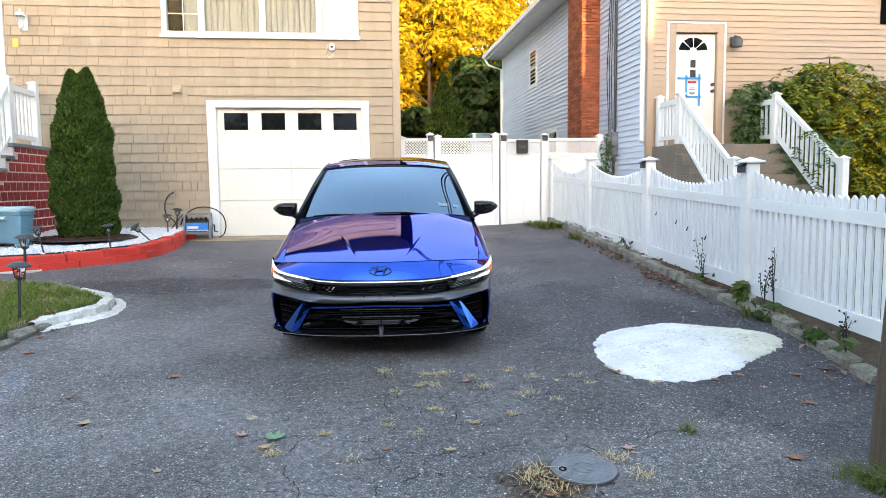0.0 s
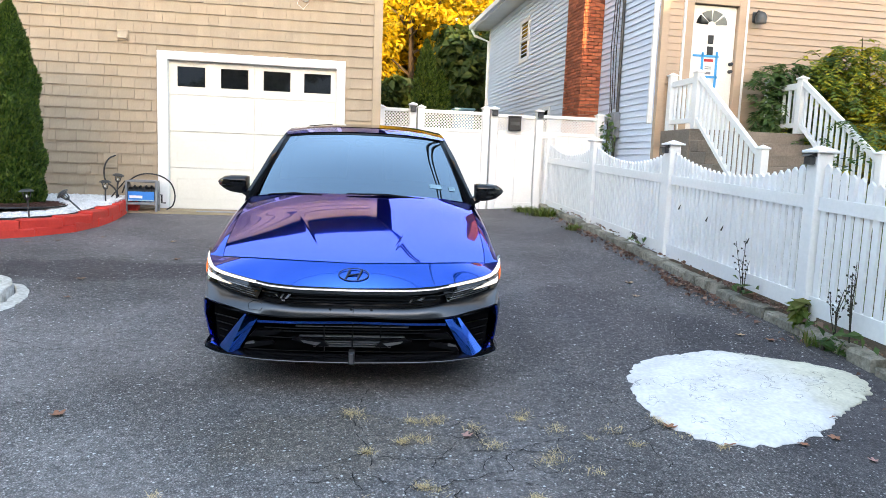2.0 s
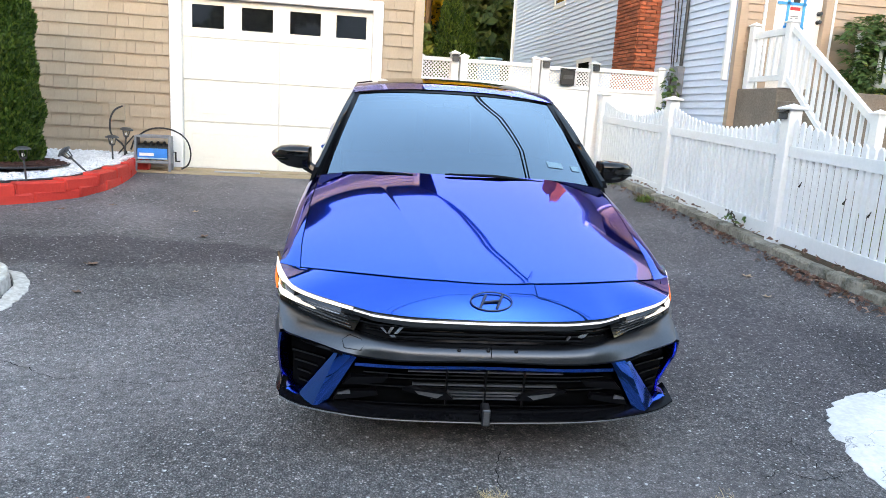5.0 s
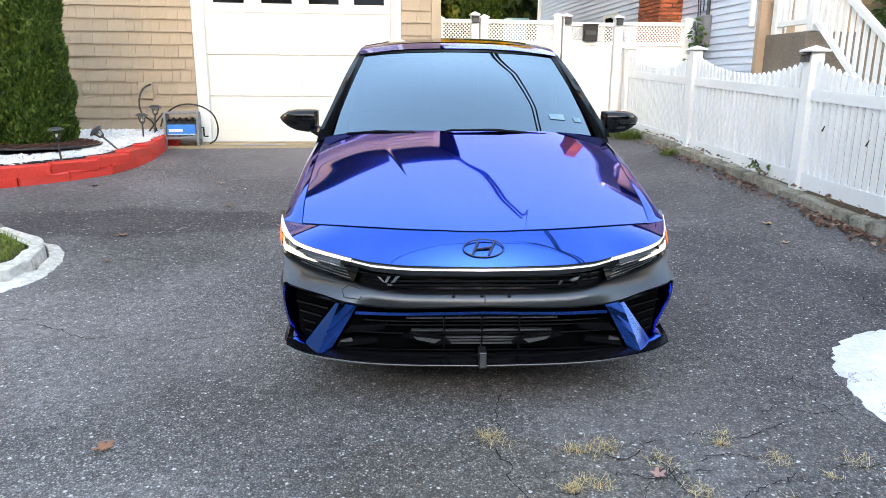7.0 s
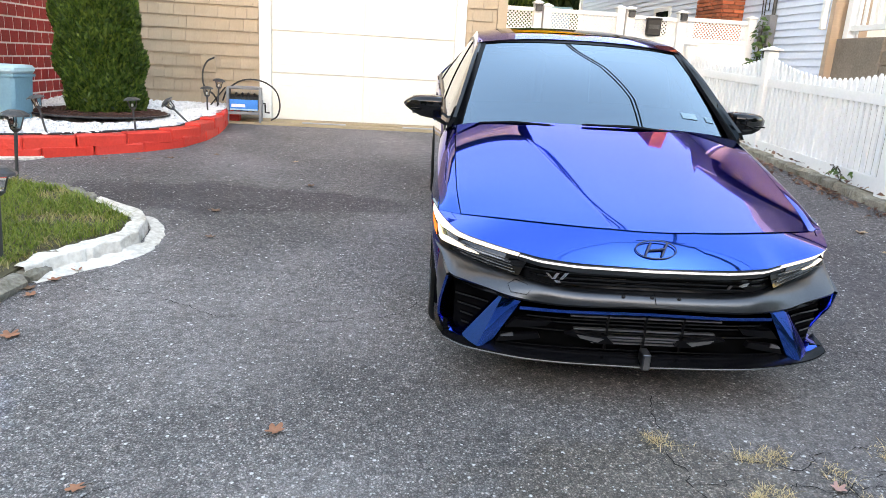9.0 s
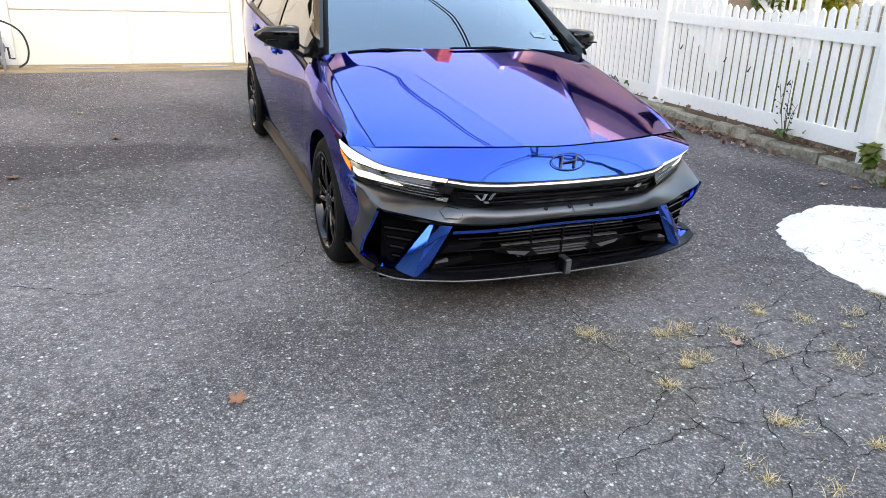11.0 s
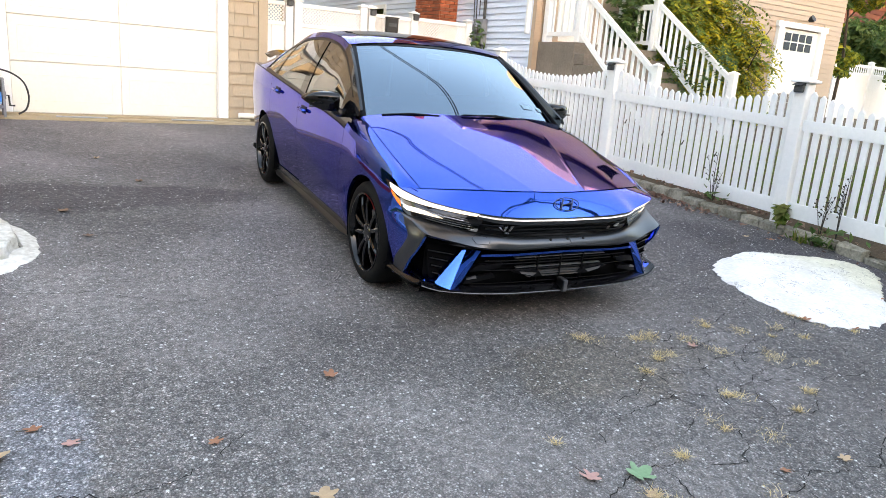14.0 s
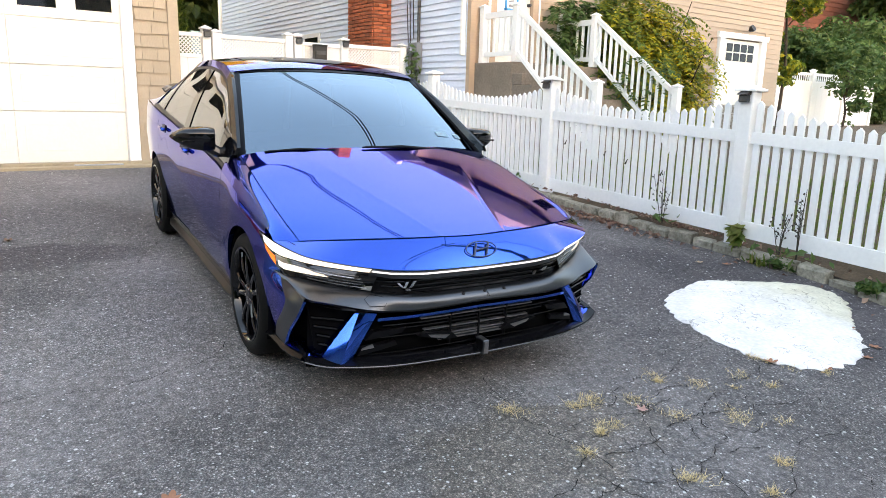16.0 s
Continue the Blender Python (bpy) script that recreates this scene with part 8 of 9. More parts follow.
def pebbles(name, label, spots, size, material, seed, flat=0.6):
    """Many small stones as one mesh: squashed, jittered eight-faced bodies."""
    r = np.random.default_rng(seed)
    base = np.array([(1, 0, 0), (-1, 0, 0), (0, 1, 0), (0, -1, 0), (0, 0, 1), (0, 0, -1)], float)
    fc = np.array([(0, 2, 4), (2, 1, 4), (1, 3, 4), (3, 0, 4), (2, 0, 5), (1, 2, 5), (3, 1, 5), (0, 3, 5)])
    n = len(spots)
    s = size * r.uniform(0.6, 1.4, (n, 1, 1))
    a = r.uniform(0, 2 * np.pi, n)
    v = base[None] * np.array([1, 0.75, flat]) * s * r.uniform(0.7, 1.3, (n, 6, 1))
    c, q = np.cos(a)[:, None], np.sin(a)[:, None]
    v = np.stack([v[..., 0] * c - v[..., 1] * q, v[..., 0] * q + v[..., 1] * c, v[..., 2]], -1) + np.array(spots)[:, None]
    me = bpy.data.meshes.new(name)
    me.from_pydata(v.reshape(-1, 3).tolist(), [], (fc[None] + 6 * np.arange(n)[:, None, None]).reshape(-1, 3).tolist())
    me.materials.append(material)
    return tagged(new(name, me), label, "gravel", kind="stuff")


r = np.random.default_rng(3)
spots = []
while len(spots) < 12000:
    x, y = r.uniform(-6.0, -2.95), r.uniform(10.1, 13.2)
    lim = np.interp(x, [-7, -4.62, -4.2, -3.85, -3.5, -3.2, -3.1, -3.05], [10.2, 10.22, 10.33, 10.52, 10.78, 11.1, 11.4, 11.9])
    if y > lim and math.hypot((x + 4.14) / 0.72, (y - 11.65) / 0.60) > 1:
        spots.append((x, y, gz(x, y) + 0.192 + r.uniform(-0.004, 0.014) + 0.02 * (y - 10.1) / 3))
pebbles("gravel", "loose white pebbles in the planter bed", spots, 0.022, M_GRAVEL, 4)
bm = bmesh.new()
ring = [bm.verts.new((-4.14 + 0.74 * math.cos(t), 11.65 + 0.62 * math.sin(t), gz(-4.2, 11.9) + 0.225)) for t in np.linspace(0, 2 * np.pi, 40, endpoint=False)]
mid = bm.verts.new((-4.14, 11.65, gz(-4.2, 11.9) + 0.27))
for i in range(40):
    bm.faces.new((ring[i], ring[(i + 1) % 40], mid))
tagged(obj("mulch_ring", bm, M_MULCH), "brown mulch round the arborvitae", "mulch", kind="structure")
ob = obj("mulch_edging", tube(bmesh.new(), [(-4.14 + 0.76 * math.cos(t), 11.65 + 0.64 * math.sin(t), gz(-4.2, 11.9) + 0.215) for t in np.linspace(0, 2 * np.pi, 40, endpoint=False)], 0.011, 6, closed=True), M_BLACK, smooth=True)
tagged(ob, "black ring edging round the mulch", "edging")
spots = [(-4.14 + 0.7 * q * math.cos(t), 11.65 + 0.58 * q * math.sin(t), gz(-4.2, 11.9) + 0.245 + 0.02 * (1 - q)) for q, t in zip(r.random(900) ** 0.5, r.random(900) * 6.28)]
pebbles("mulch", "brown bark chips round the arborvitae", spots, 0.022, M_MULCH, 5, 0.3)

# ---- cooler ----
cl = thing("wheeled_cooler", "teal wheeled cooler box with a pale lid", "cooler", pose(-4.95, 11.05, 0.545, 0, 0, -6) @ Matrix.Diagonal((1.15, 1.15, 1.18, 1)))
bm = bmesh.new()
lo = box(bm, -0.24, 0.24, -0.17, 0.17, 0.05, 0.42, bevel=0.03)
for v in bm.verts:
    k = 0.90 + 0.10 * (v.co.z - 0.05) / 0.37
    v.co.x *= k
    v.co.y *= k
part("body", bm, M_TEAL, cl, smooth=True)
part("lid", blk(-0.255, 0.255, -0.185, 0.185, 0.422, 0.50, bevel=0.025), M_PALETEAL, cl, smooth=True)
part("rim_band", blk(-0.248, 0.248, -0.178, 0.178, 0.395, 0.4215, bevel=0.004), M_TEAL, cl)
part("handle_recess", blk(-0.08, 0.08, -0.182, -0.165, 0.33, 0.385, bevel=0.006), M_PALETEAL, cl)
part("handle", tube(bmesh.new(), [(-0.075, -0.185, 0.375), (-0.07, -0.20, 0.345), (0.07, -0.20, 0.345), (0.075, -0.185, 0.375)], 0.008, 8), M_TEAL, cl, smooth=True)
for y in (-0.165, 0.165):
    w = part("wheel", lathe(bmesh.new(), [(0.02, -0.02), (0.075, -0.02), (0.080, -0.012), (0.080, 0.012), (0.075, 0.02), (0.02, 0.02)], pose(-0.20, y - 0.015, 0.080, 90), 24), M_BLACK, cl, smooth=True)
    part("wheel_hub", lathe(bmesh.new(), [(0.045, 0), (0.045, 0.012), (0.02, 0.016)], pose(-0.20, y - 0.034, 0.080, 90), 16), M_STEEL, w, smooth=True)
part("foot", blk(0.12, 0.21, -0.13, 0.13, 0.0, 0.06, bevel=0.01), M_TEAL, cl)

# ---- hose reel ----
def bend(pts, n=7):
    """A smooth run through the given places."""
    p = [Vector(q) for q in pts]
    p = [p[0] * 2 - p[1]] + p + [p[-1] * 2 - p[-2]]
    out = []
    for i in range(1, len(p) - 2):
        a, b, c, d = p[i - 1:i + 3]
        for k in range(n):
            t = k / n
            out.append(0.5 * (2 * b + (c - a) * t + (2 * a - 5 * b + 4 * c - d) * t * t + (3 * b - a - 3 * c + d) * t ** 3))
    return [tuple(q) for q in out] + [tuple(p[-2])]


hr = thing("hose_reel", "grey plastic hose reel cart with a blue label", "hose reel", pose(-2.72, 12.93, 0.475, 0, 0, 4))
for s in (-1, 1):
    bm = prism([(-0.15, 0), (-0.11, 0), (-0.09, 0.10), (0.09, 0.10), (0.11, 0), (0.15, 0), (0.14, 0.36), (0.10, 0.46), (-0.10, 0.46), (-0.14, 0.36)], "x", s * 0.21 - 0.014, s * 0.21 + 0.014)
    part("side_frame", bm, M_GREYPLASTIC, hr)
    part("side_hub", lathe(bmesh.new(), [(0.05, 0), (0.05, 0.015), (0.02, 0.02)], pose(s * 0.224, 0, 0.25, 0, 90 * s, 0), 16), M_GREYPLASTIC, hr, smooth=True)
part("drum", lathe(bmesh.new(), [(0.10, -0.19), (0.10, 0.19)], pose(0, 0, 0.26, 0, 90, 0), 20), M_BLACK, hr, smooth=True)
for k in range(4):
    x = -0.12 + 0.08 * k
    part("hose_coil", tube(bmesh.new(), [(x + 0.01 * math.sin(t), 0.118 * math.cos(t), 0.26 + 0.118 * math.sin(t)) for t in np.linspace(0, 6.28, 20, endpoint=False)], 0.014, 6, closed=True), M_BLACK, hr, smooth=True)
part("top_tray", blk(-0.195, 0.195, -0.13, 0.13, 0.435, 0.47, bevel=0.01), M_GREYPLASTIC, hr)
part("front_bar", blk(-0.195, 0.195, -0.15, -0.12, 0.10, 0.14, bevel=0.006), M_GREYPLASTIC, hr)
part("label_panel", blk(-0.185, 0.185, -0.152, -0.14, 0.155, 0.30, bevel=0.004), M_BLUELABEL, hr, "bright blue label")
part("label_band", blk(-0.16, 0.02, -0.1555, -0.1525, 0.20, 0.24), M_WHITE, hr)
part("label_band", blk(-0.18, 0.18, -0.1555, -0.1525, 0.16, 0.178), M_PALETEAL, hr)
part("crank", tube(bmesh.new(), [(0.22, 0, 0.25), (0.27, 0, 0.25), (0.275, -0.02, 0.13), (0.33, -0.02, 0.13)], 0.012, 8), M_BLACK, hr, smooth=True)
ob = obj("garden_hose", tube(bmesh.new(), bend([(-3.02, 12.95, 0.74), (-2.93, 12.88, 0.90), (-2.72, 12.82, 1.03), (-2.48, 12.82, 1.03), (-2.30, 12.84, 0.92), (-2.24, 12.86, 0.74), (-2.27, 12.86, 0.58), (-2.36, 12.85, 0.51)]), 0.011, 8), M_BLACK, smooth=True)
tagged(ob, "black garden hose looping over the reel", "hose")
ob = obj("garden_hose", tube(bmesh.new(), bend([(-3.08, 13.0, 0.66), (-3.14, 12.99, 0.80), (-3.27, 13.0, 0.92), (-3.29, 13.02, 1.10), (-3.24, 13.06, 1.24), (-3.16, 13.14, 1.30)]), 0.012, 8), M_BLACK, smooth=True)
tagged(ob, "black garden hose rising to the wall tap", "hose")
ob = obj("hose_bracket", tube(bmesh.new(), [(-3.20, 13.0, 0.66), (-2.98, 12.95, 0.92)], 0.010, 6), M_BLACK)
tagged(ob, "thin black rod leaning beside the hose", "rod")


# ---- solar path lamps ----
def path_lamp(x, y, z0, h, lean=(0, 0), big=1.0):
    t = thing("path_lamp", "small dark solar path lamp with a hooded lantern", "lamp", Matrix.Translation((x, y, z0)) @ Euler((radians(lean[0]), radians(lean[1]), 0)).to_matrix().to_4x4(), group="solar path lamps")
    k = big
    part("stake", tube(bmesh.new(), [(0, 0, -0.03), (0, 0, h - 0.10 * k)], 0.011 * k, 8), M_PEWTER, t, smooth=True)
    part("lantern_base", lathe(bmesh.new(), [(0.012 * k, 0), (0.034 * k, 0.018 * k), (0.036 * k, 0.026 * k)], pose(0, 0, h - 0.12 * k), 6), M_PEWTER, t)
    part("lantern_glass", lathe(bmesh.new(), [(0.030 * k, 0), (0.048 * k, 0.075 * k)], pose(0, 0, h - 0.092 * k), 6), M_PANE, t)
    for j in range(6):
        a = 2 * math.pi * j / 6
        part("lantern_bar", tube(bmesh.new(), [(0.032 * k * math.cos(a), 0.032 * k * math.sin(a), h - 0.094 * k), (0.050 * k * math.cos(a), 0.050 * k * math.sin(a), h - 0.018 * k)], 0.004 * k, 4), M_PEWTER, t)
    part("hood", lathe(bmesh.new(), [(0.085 * k, 0), (0.080 * k, 0.012 * k), (0.045 * k, 0.032 * k), (0.012 * k, 0.036 * k)], pose(0, 0, h - 0.018 * k), 12), M_PEWTER, t)
    part("bulb", lathe(bmesh.new(), [(0.006, 0), (0.014, 0.01), (0.010, 0.035)], pose(0, 0, h - 0.088 * k), 8), M_WHITE, t)
    return t


for x, y, lean, h in ((-3.47, 10.76, (0, -4), 0.33), (-3.09, 11.40, (0, -46), 0.33), (-3.11, 12.45, (0, 0), 0.30), (-3.06, 12.80, (4, 6), 0.38), (-4.22, 10.40, (0, -12), 0.36)):
    path_lamp(x, y, gz(x, y) + 0.20, h, lean)
path_lamp(-3.84, 8.96, gz(0, 8.96) + 0.08, 0.54, (0, 4), 1.3)
path_lamp(-3.05, 7.08, gz(0, 7.08) + 0.085, 0.52, (0, 3), 1.25)

# ---- lawn island with its kerb ----
EDGE = [(-3.05, 4.0), (-3.02, 5.6), (-2.98, 6.40), (-2.91, 6.95), (-2.86, 7.24), (-2.74, 7.44), (-2.60, 7.66), (-2.60, 7.92), (-2.80, 8.17), (-3.05, 8.40), (-3.30, 8.66), (-3.78, 8.93), (-4.3, 9.08)]
LAWN = EDGE + [(-6.0, 9.2), (-9.0, 9.25), (-9.0, 4.0)]
tagged(obj("lawn", slab_on(wobbly(LAWN, 0.02, 0.12, 2), 0.082, 0.1), M_GRASSBASE), "patchy green lawn with dry brown spots", "lawn", kind="structure")
lk = thing("lawn_kerb", "worn kerb of old stones round the lawn", "kerb", kind="structure")
KERB = along(EDGE[:5], 0.08)
i = 0
rng = random.Random(12)
while i < len(KERB) - 1:
    j = min(i + rng.choice((2, 3, 4)), len(KERB) - 1)
    p, q = [(x + 0.10, y) for x, y in (KERB[i], KERB[j])]
    zb = gz(*p)
    part("stone", bar_along(p, q, 0.13, zb - 0.05, zb + 0.085 + rng.uniform(-0.025, 0.01), 0.028, rng, 0.014), M_STONE, lk)
    i = j
rng = random.Random(13)
for x, y in along([(-3.06, 8.52), (-3.30, 8.78), (-3.80, 9.04), (-4.2, 9.16)], 0.17):   # broken stones on the far side
    part("stone", blk(x - 0.07, x + 0.07, y - 0.05, y + 0.05, gz(x, y) - 0.04, gz(x, y) + 0.05 + rng.uniform(-0.01, 0.03), bevel=0.025), M_STONE, lk)
# smeared concrete: rises from the drive to the lawn's rim
OUTER = along([(-2.96, 8.52), (-2.72, 8.36), (-2.50, 8.20), (-2.41, 7.98), (-2.35, 7.70), (-2.36, 7.49), (-2.48, 7.30), (-2.66, 7.10), (-2.80, 6.93)], 0.025)
INNER = along([(-3.02, 8.42), (-2.82, 8.22), (-2.66, 8.06), (-2.60, 7.90), (-2.59, 7.75), (-2.62, 7.62), (-2.75, 7.42), (-2.87, 7.22), (-2.92, 6.95)], 0.02)
bm, rows = bmesh.new(), []
for k in range(len(OUTER)):
    p, q = OUTER[k], INNER[int(k / (len(OUTER) - 1) * (len(INNER) - 1))]
    row = []
    deep = max(0.0, min(1.0, 0.6 + 1.6 * noise.noise((k * 0.11, 7.1, 0.0))))
    for u, h in ((-0.06, -0.02), (0.0, 0.004), (0.2, 0.012), (0.34, 0.020), (0.40, 0.022), (0.42, 0.022 - 0.06 * deep), (0.49, 0.022 - 0.06 * deep), (0.505, 0.050), (0.52, 0.086), (0.56, 0.094), (0.8, 0.095), (0.94, 0.093), (0.97, 0.078), (1.05, 0.070)):
        e = noise.noise((k * 0.22, u * 1.6, 0.5)) + 0.6 * noise.noise((k * 0.7, u * 2, 2.5))
        x, y = p[0] + (q[0] - p[0]) * (u + 0.09 * e), p[1] + (q[1] - p[1]) * (u + 0.09 * e)
        row.append((x, y, gz(x, y) + h + (0.007 * e if u > 0.1 else 0)))
    rows.append(row)
grid(bm, rows)
tagged(obj("kerb_apron", bm, M_APRON, smooth=True, sharp=28), "smeared whitish concrete rounding the tip of the lawn", "concrete", kind="structure")
tagged(obj("path_slab", slab_on(wobbly([(-6.5, 9.95), (-4.25, 10.0), (-4.05, 10.25), (-4.3, 10.36), (-6.5, 10.36)], 0.01, 0.1, 4), 0.02, 0.03), M_WHITEWASH), "pale concrete path slab before the red wall", "slab", kind="structure")


def blades(name, label, spots, size, material, seed, category="grass", lean=0.6):
    """Many grass blades as one mesh: thin bent triangles."""
    g = np.random.default_rng(seed)
    c = np.array(spots)
    n = len(c)
    a = g.uniform(0, 2 * np.pi, n)
    h = size * g.uniform(0.5, 1.4, n)
    side = np.stack([np.cos(a), np.sin(a), 0 * a], 1) * (h * 0.07)[:, None]
    tilt = np.stack([-np.sin(a), np.cos(a), 0 * a], 1) * (h * lean * g.uniform(0, 1, n))[:, None]
    mid = c + tilt * 0.4 + np.stack([0 * h, 0 * h, h * 0.6], 1)
    tip = c + tilt + np.stack([0 * h, 0 * h, h * 0.9], 1)
    v = np.stack([c - side, c + side, mid + side * 0.7, mid - side * 0.7, tip], 1).reshape(-1, 3)
    i = 5 * np.arange(n)
    me = bpy.data.meshes.new(name)
    me.from_pydata(v.tolist(), [], np.stack([i, i + 1, i + 2, i + 3], 1).tolist() + np.stack([i + 3, i + 2, i + 4], 1).tolist())
    me.materials.append(material)
    return tagged(new(name, me), label, category, kind="stuff")


spots, dry = [], []
while len(spots) < 34000:
    x, y = r.uniform(-5.0, -2.5), r.uniform(4.8, 9.2)
    edge = np.interp(y, [4, 5.6, 6.4, 6.95, 7.24, 7.44, 7.66, 7.92, 8.17, 8.4, 8.66, 8.93, 9.08, 9.2], [-3.07, -3.04, -3.0, -2.93, -2.88, -2.76, -2.61, -2.61, -2.82, -3.07, -3.32, -3.8, -4.4, -6])
    if x < edge:
        bare = noise.noise((x * 1.3, y * 1.3, 0)) + 0.6 * noise.noise((x * 4, y * 4, 3))
        if bare < 0.10:
            spots.append((x, y, gz(x, y) + 0.082))
        elif r.random() < 0.35:
            dry.append((x, y, gz(x, y) + 0.082))
            spots.append((x, y + 0.01, gz(x, y) + 0.082)) if r.random() < 0.3 else None
blades("grass", "short green lawn grass", spots, 0.042, L_LAWN, 6, lean=2.2)
blades("dry_grass", "dry straw-coloured lawn grass", dry, 0.04, L_DRYGRASS, 7, lean=2.4)
spots = [(fence_x(y) + q, y, base_z(y) - 0.02 + 0.09 * q) for q, y in zip(r.uniform(0.10, 3.0, 16000), r.uniform(2.0, 13.8, 16000))]
blades("grass", "rough grass of the neighbouring yard", spots, 0.09, L_GRASS, 8)

# ---- drive: patch, cover, pole, cracks, weeds, leaves ----
PATCH = wobbly(smooth_loop([(2.02, 5.88), (1.91, 5.52), (1.88, 5.17), (2.05, 4.92), (2.30, 4.86), (2.63, 4.90), (2.91, 5.11), (3.12, 5.23), (3.45, 5.42), (3.50, 5.68), (3.28, 5.88), (3.0, 6.06), (2.79, 6.20), (2.55, 6.15), (2.25, 6.12)], 1), 0.019, 0.030, 8)
bm = bmesh.new()
mid = Vector((sum(p[0] for p in PATCH) / len(PATCH), sum(p[1] for p in PATCH) / len(PATCH)))
loops = []
for k, h in ((1.0, -0.015), (1.0, 0.003), (0.975, 0.011), (0.90, 0.018), (0.6, 0.021), (0.3, 0.022), (0.04, 0.022)):
    loops.append([bm.verts.new((x, y, gz(x, y) + h)) for x, y in [(mid.x + (p[0] - mid.x) * k, mid.y + (p[1] - mid.y) * k) for p in PATCH]])
for e, f in zip(loops, loops[1:]):
    for i in range(len(e)):
        j = (i + 1) % len(e)
        bm.faces.new((e[i], e[j], f[j], f[i]))
bm.faces.new(loops[-1])
tagged(obj("white_patch", bm, M_PATCH, smooth=True, sharp=50), "cracked white concrete repair patch in the drive", "concrete patch", kind="structure")
mc = thing("utility_cover", "round grey cast utility cover set in the drive", "cover", pose(1.215, 3.72, gz(1.2, 3.72) + 0.004, 3.5, 0, 0))
part("frame_ring", lathe(bmesh.new(), [(0.150, 0.0), (0.170, 0.004), (0.170, 0.016), (0.152, 0.018)], Matrix(), 40), M_IRON, mc, smooth=True, sharp=30)
part("lid", lathe(bmesh.new(), [(0.150, 0.0), (0.150, 0.017), (0.143, 0.020), (0.138, 0.017), (0.06, 0.018), (0.004, 0.019)], Matrix(), 40), M_IRON, mc, smooth=True, sharp=30)
part("lid_ring", tube(bmesh.new(), [(0.055 * math.cos(a), 0.055 * math.sin(a), 0.0185) for a in np.linspace(0, 6.283, 28, endpoint=False)], 0.0025, 5, closed=True), M_IRON, mc, smooth=True)
part("bolt_hole", lathe(bmesh.new(), [(0.022, 0), (0.020, 0.022), (0.012, 0.020), (0.010, 0.012)], pose(-0.115, 0.0, 0.0), 16), M_DARK, mc, smooth=True)
part("lid_boss", lathe(bmesh.new(), [(0.018, 0.0175), (0.016, 0.022), (0.004, 0.023)], pose(0.02, -0.02, 0.0), 12), M_IRON, mc, smooth=True)
pole = thing("wooden_pole", "weathered brown wooden utility pole at the drive's edge", "pole")
bm = bmesh.new()
tube(bm, [(2.90, 3.55, gz(2.9, 3.55) - 0.1), (2.905, 3.55, 0.25), (2.915, 3.55, 0.9), (2.95, 3.55, 3.0), (3.03, 3.55, 8.6)], [0.165, 0.150, 0.122, 0.118, 0.10], 16)
part("shaft", bm, M_WOOD, pole, smooth=True)
part("crossarm", blk(2.0, 3.8, 3.42, 3.52, 8.0, 8.12), M_WOOD, pole)
for k, (x, z) in enumerate(((2.15, 8.2), (2.6, 8.2), (3.65, 8.2), (2.8, 6.9), (2.84, 6.6))):
    far = [(x - 30, 3.6, z + 0.3), (x - 15, 3.6, z - 0.5), (x, 3.5, z), (x + 15, 3.6, z - 0.5), (x + 30, 3.6, z + 0.3)]
    ob = obj("overhead_wire", tube(bmesh.new(), far, 0.014 if k < 3 else 0.022, 5), M_CABLE, smooth=True)
    tagged(ob, "dark overhead power line along the street", "wire", group="overhead wires")
for k, x in enumerate((2.78, 2.84)):
    ob = obj("service_wire", tube(bmesh.new(), [(x, 3.6, 6.9), (2.75 + 0.06 * k, 5.3, 6.5), (2.75 + 0.09 * k, 7.0, 6.28), (2.58 + 0.11 * k, 8.8, 6.18), (2.15 + 0.11 * k, 10.6, 6.22), (1.55 + 0.06 * k, 12.2, 6.4), (0.90, WALL_Y - 0.04, 6.60 + 0.06 * k)], 0.024, 6), M_CABLE, smooth=True)
    tagged(ob, "dark service cable from the pole to the tan house", "wire", group="overhead wires")

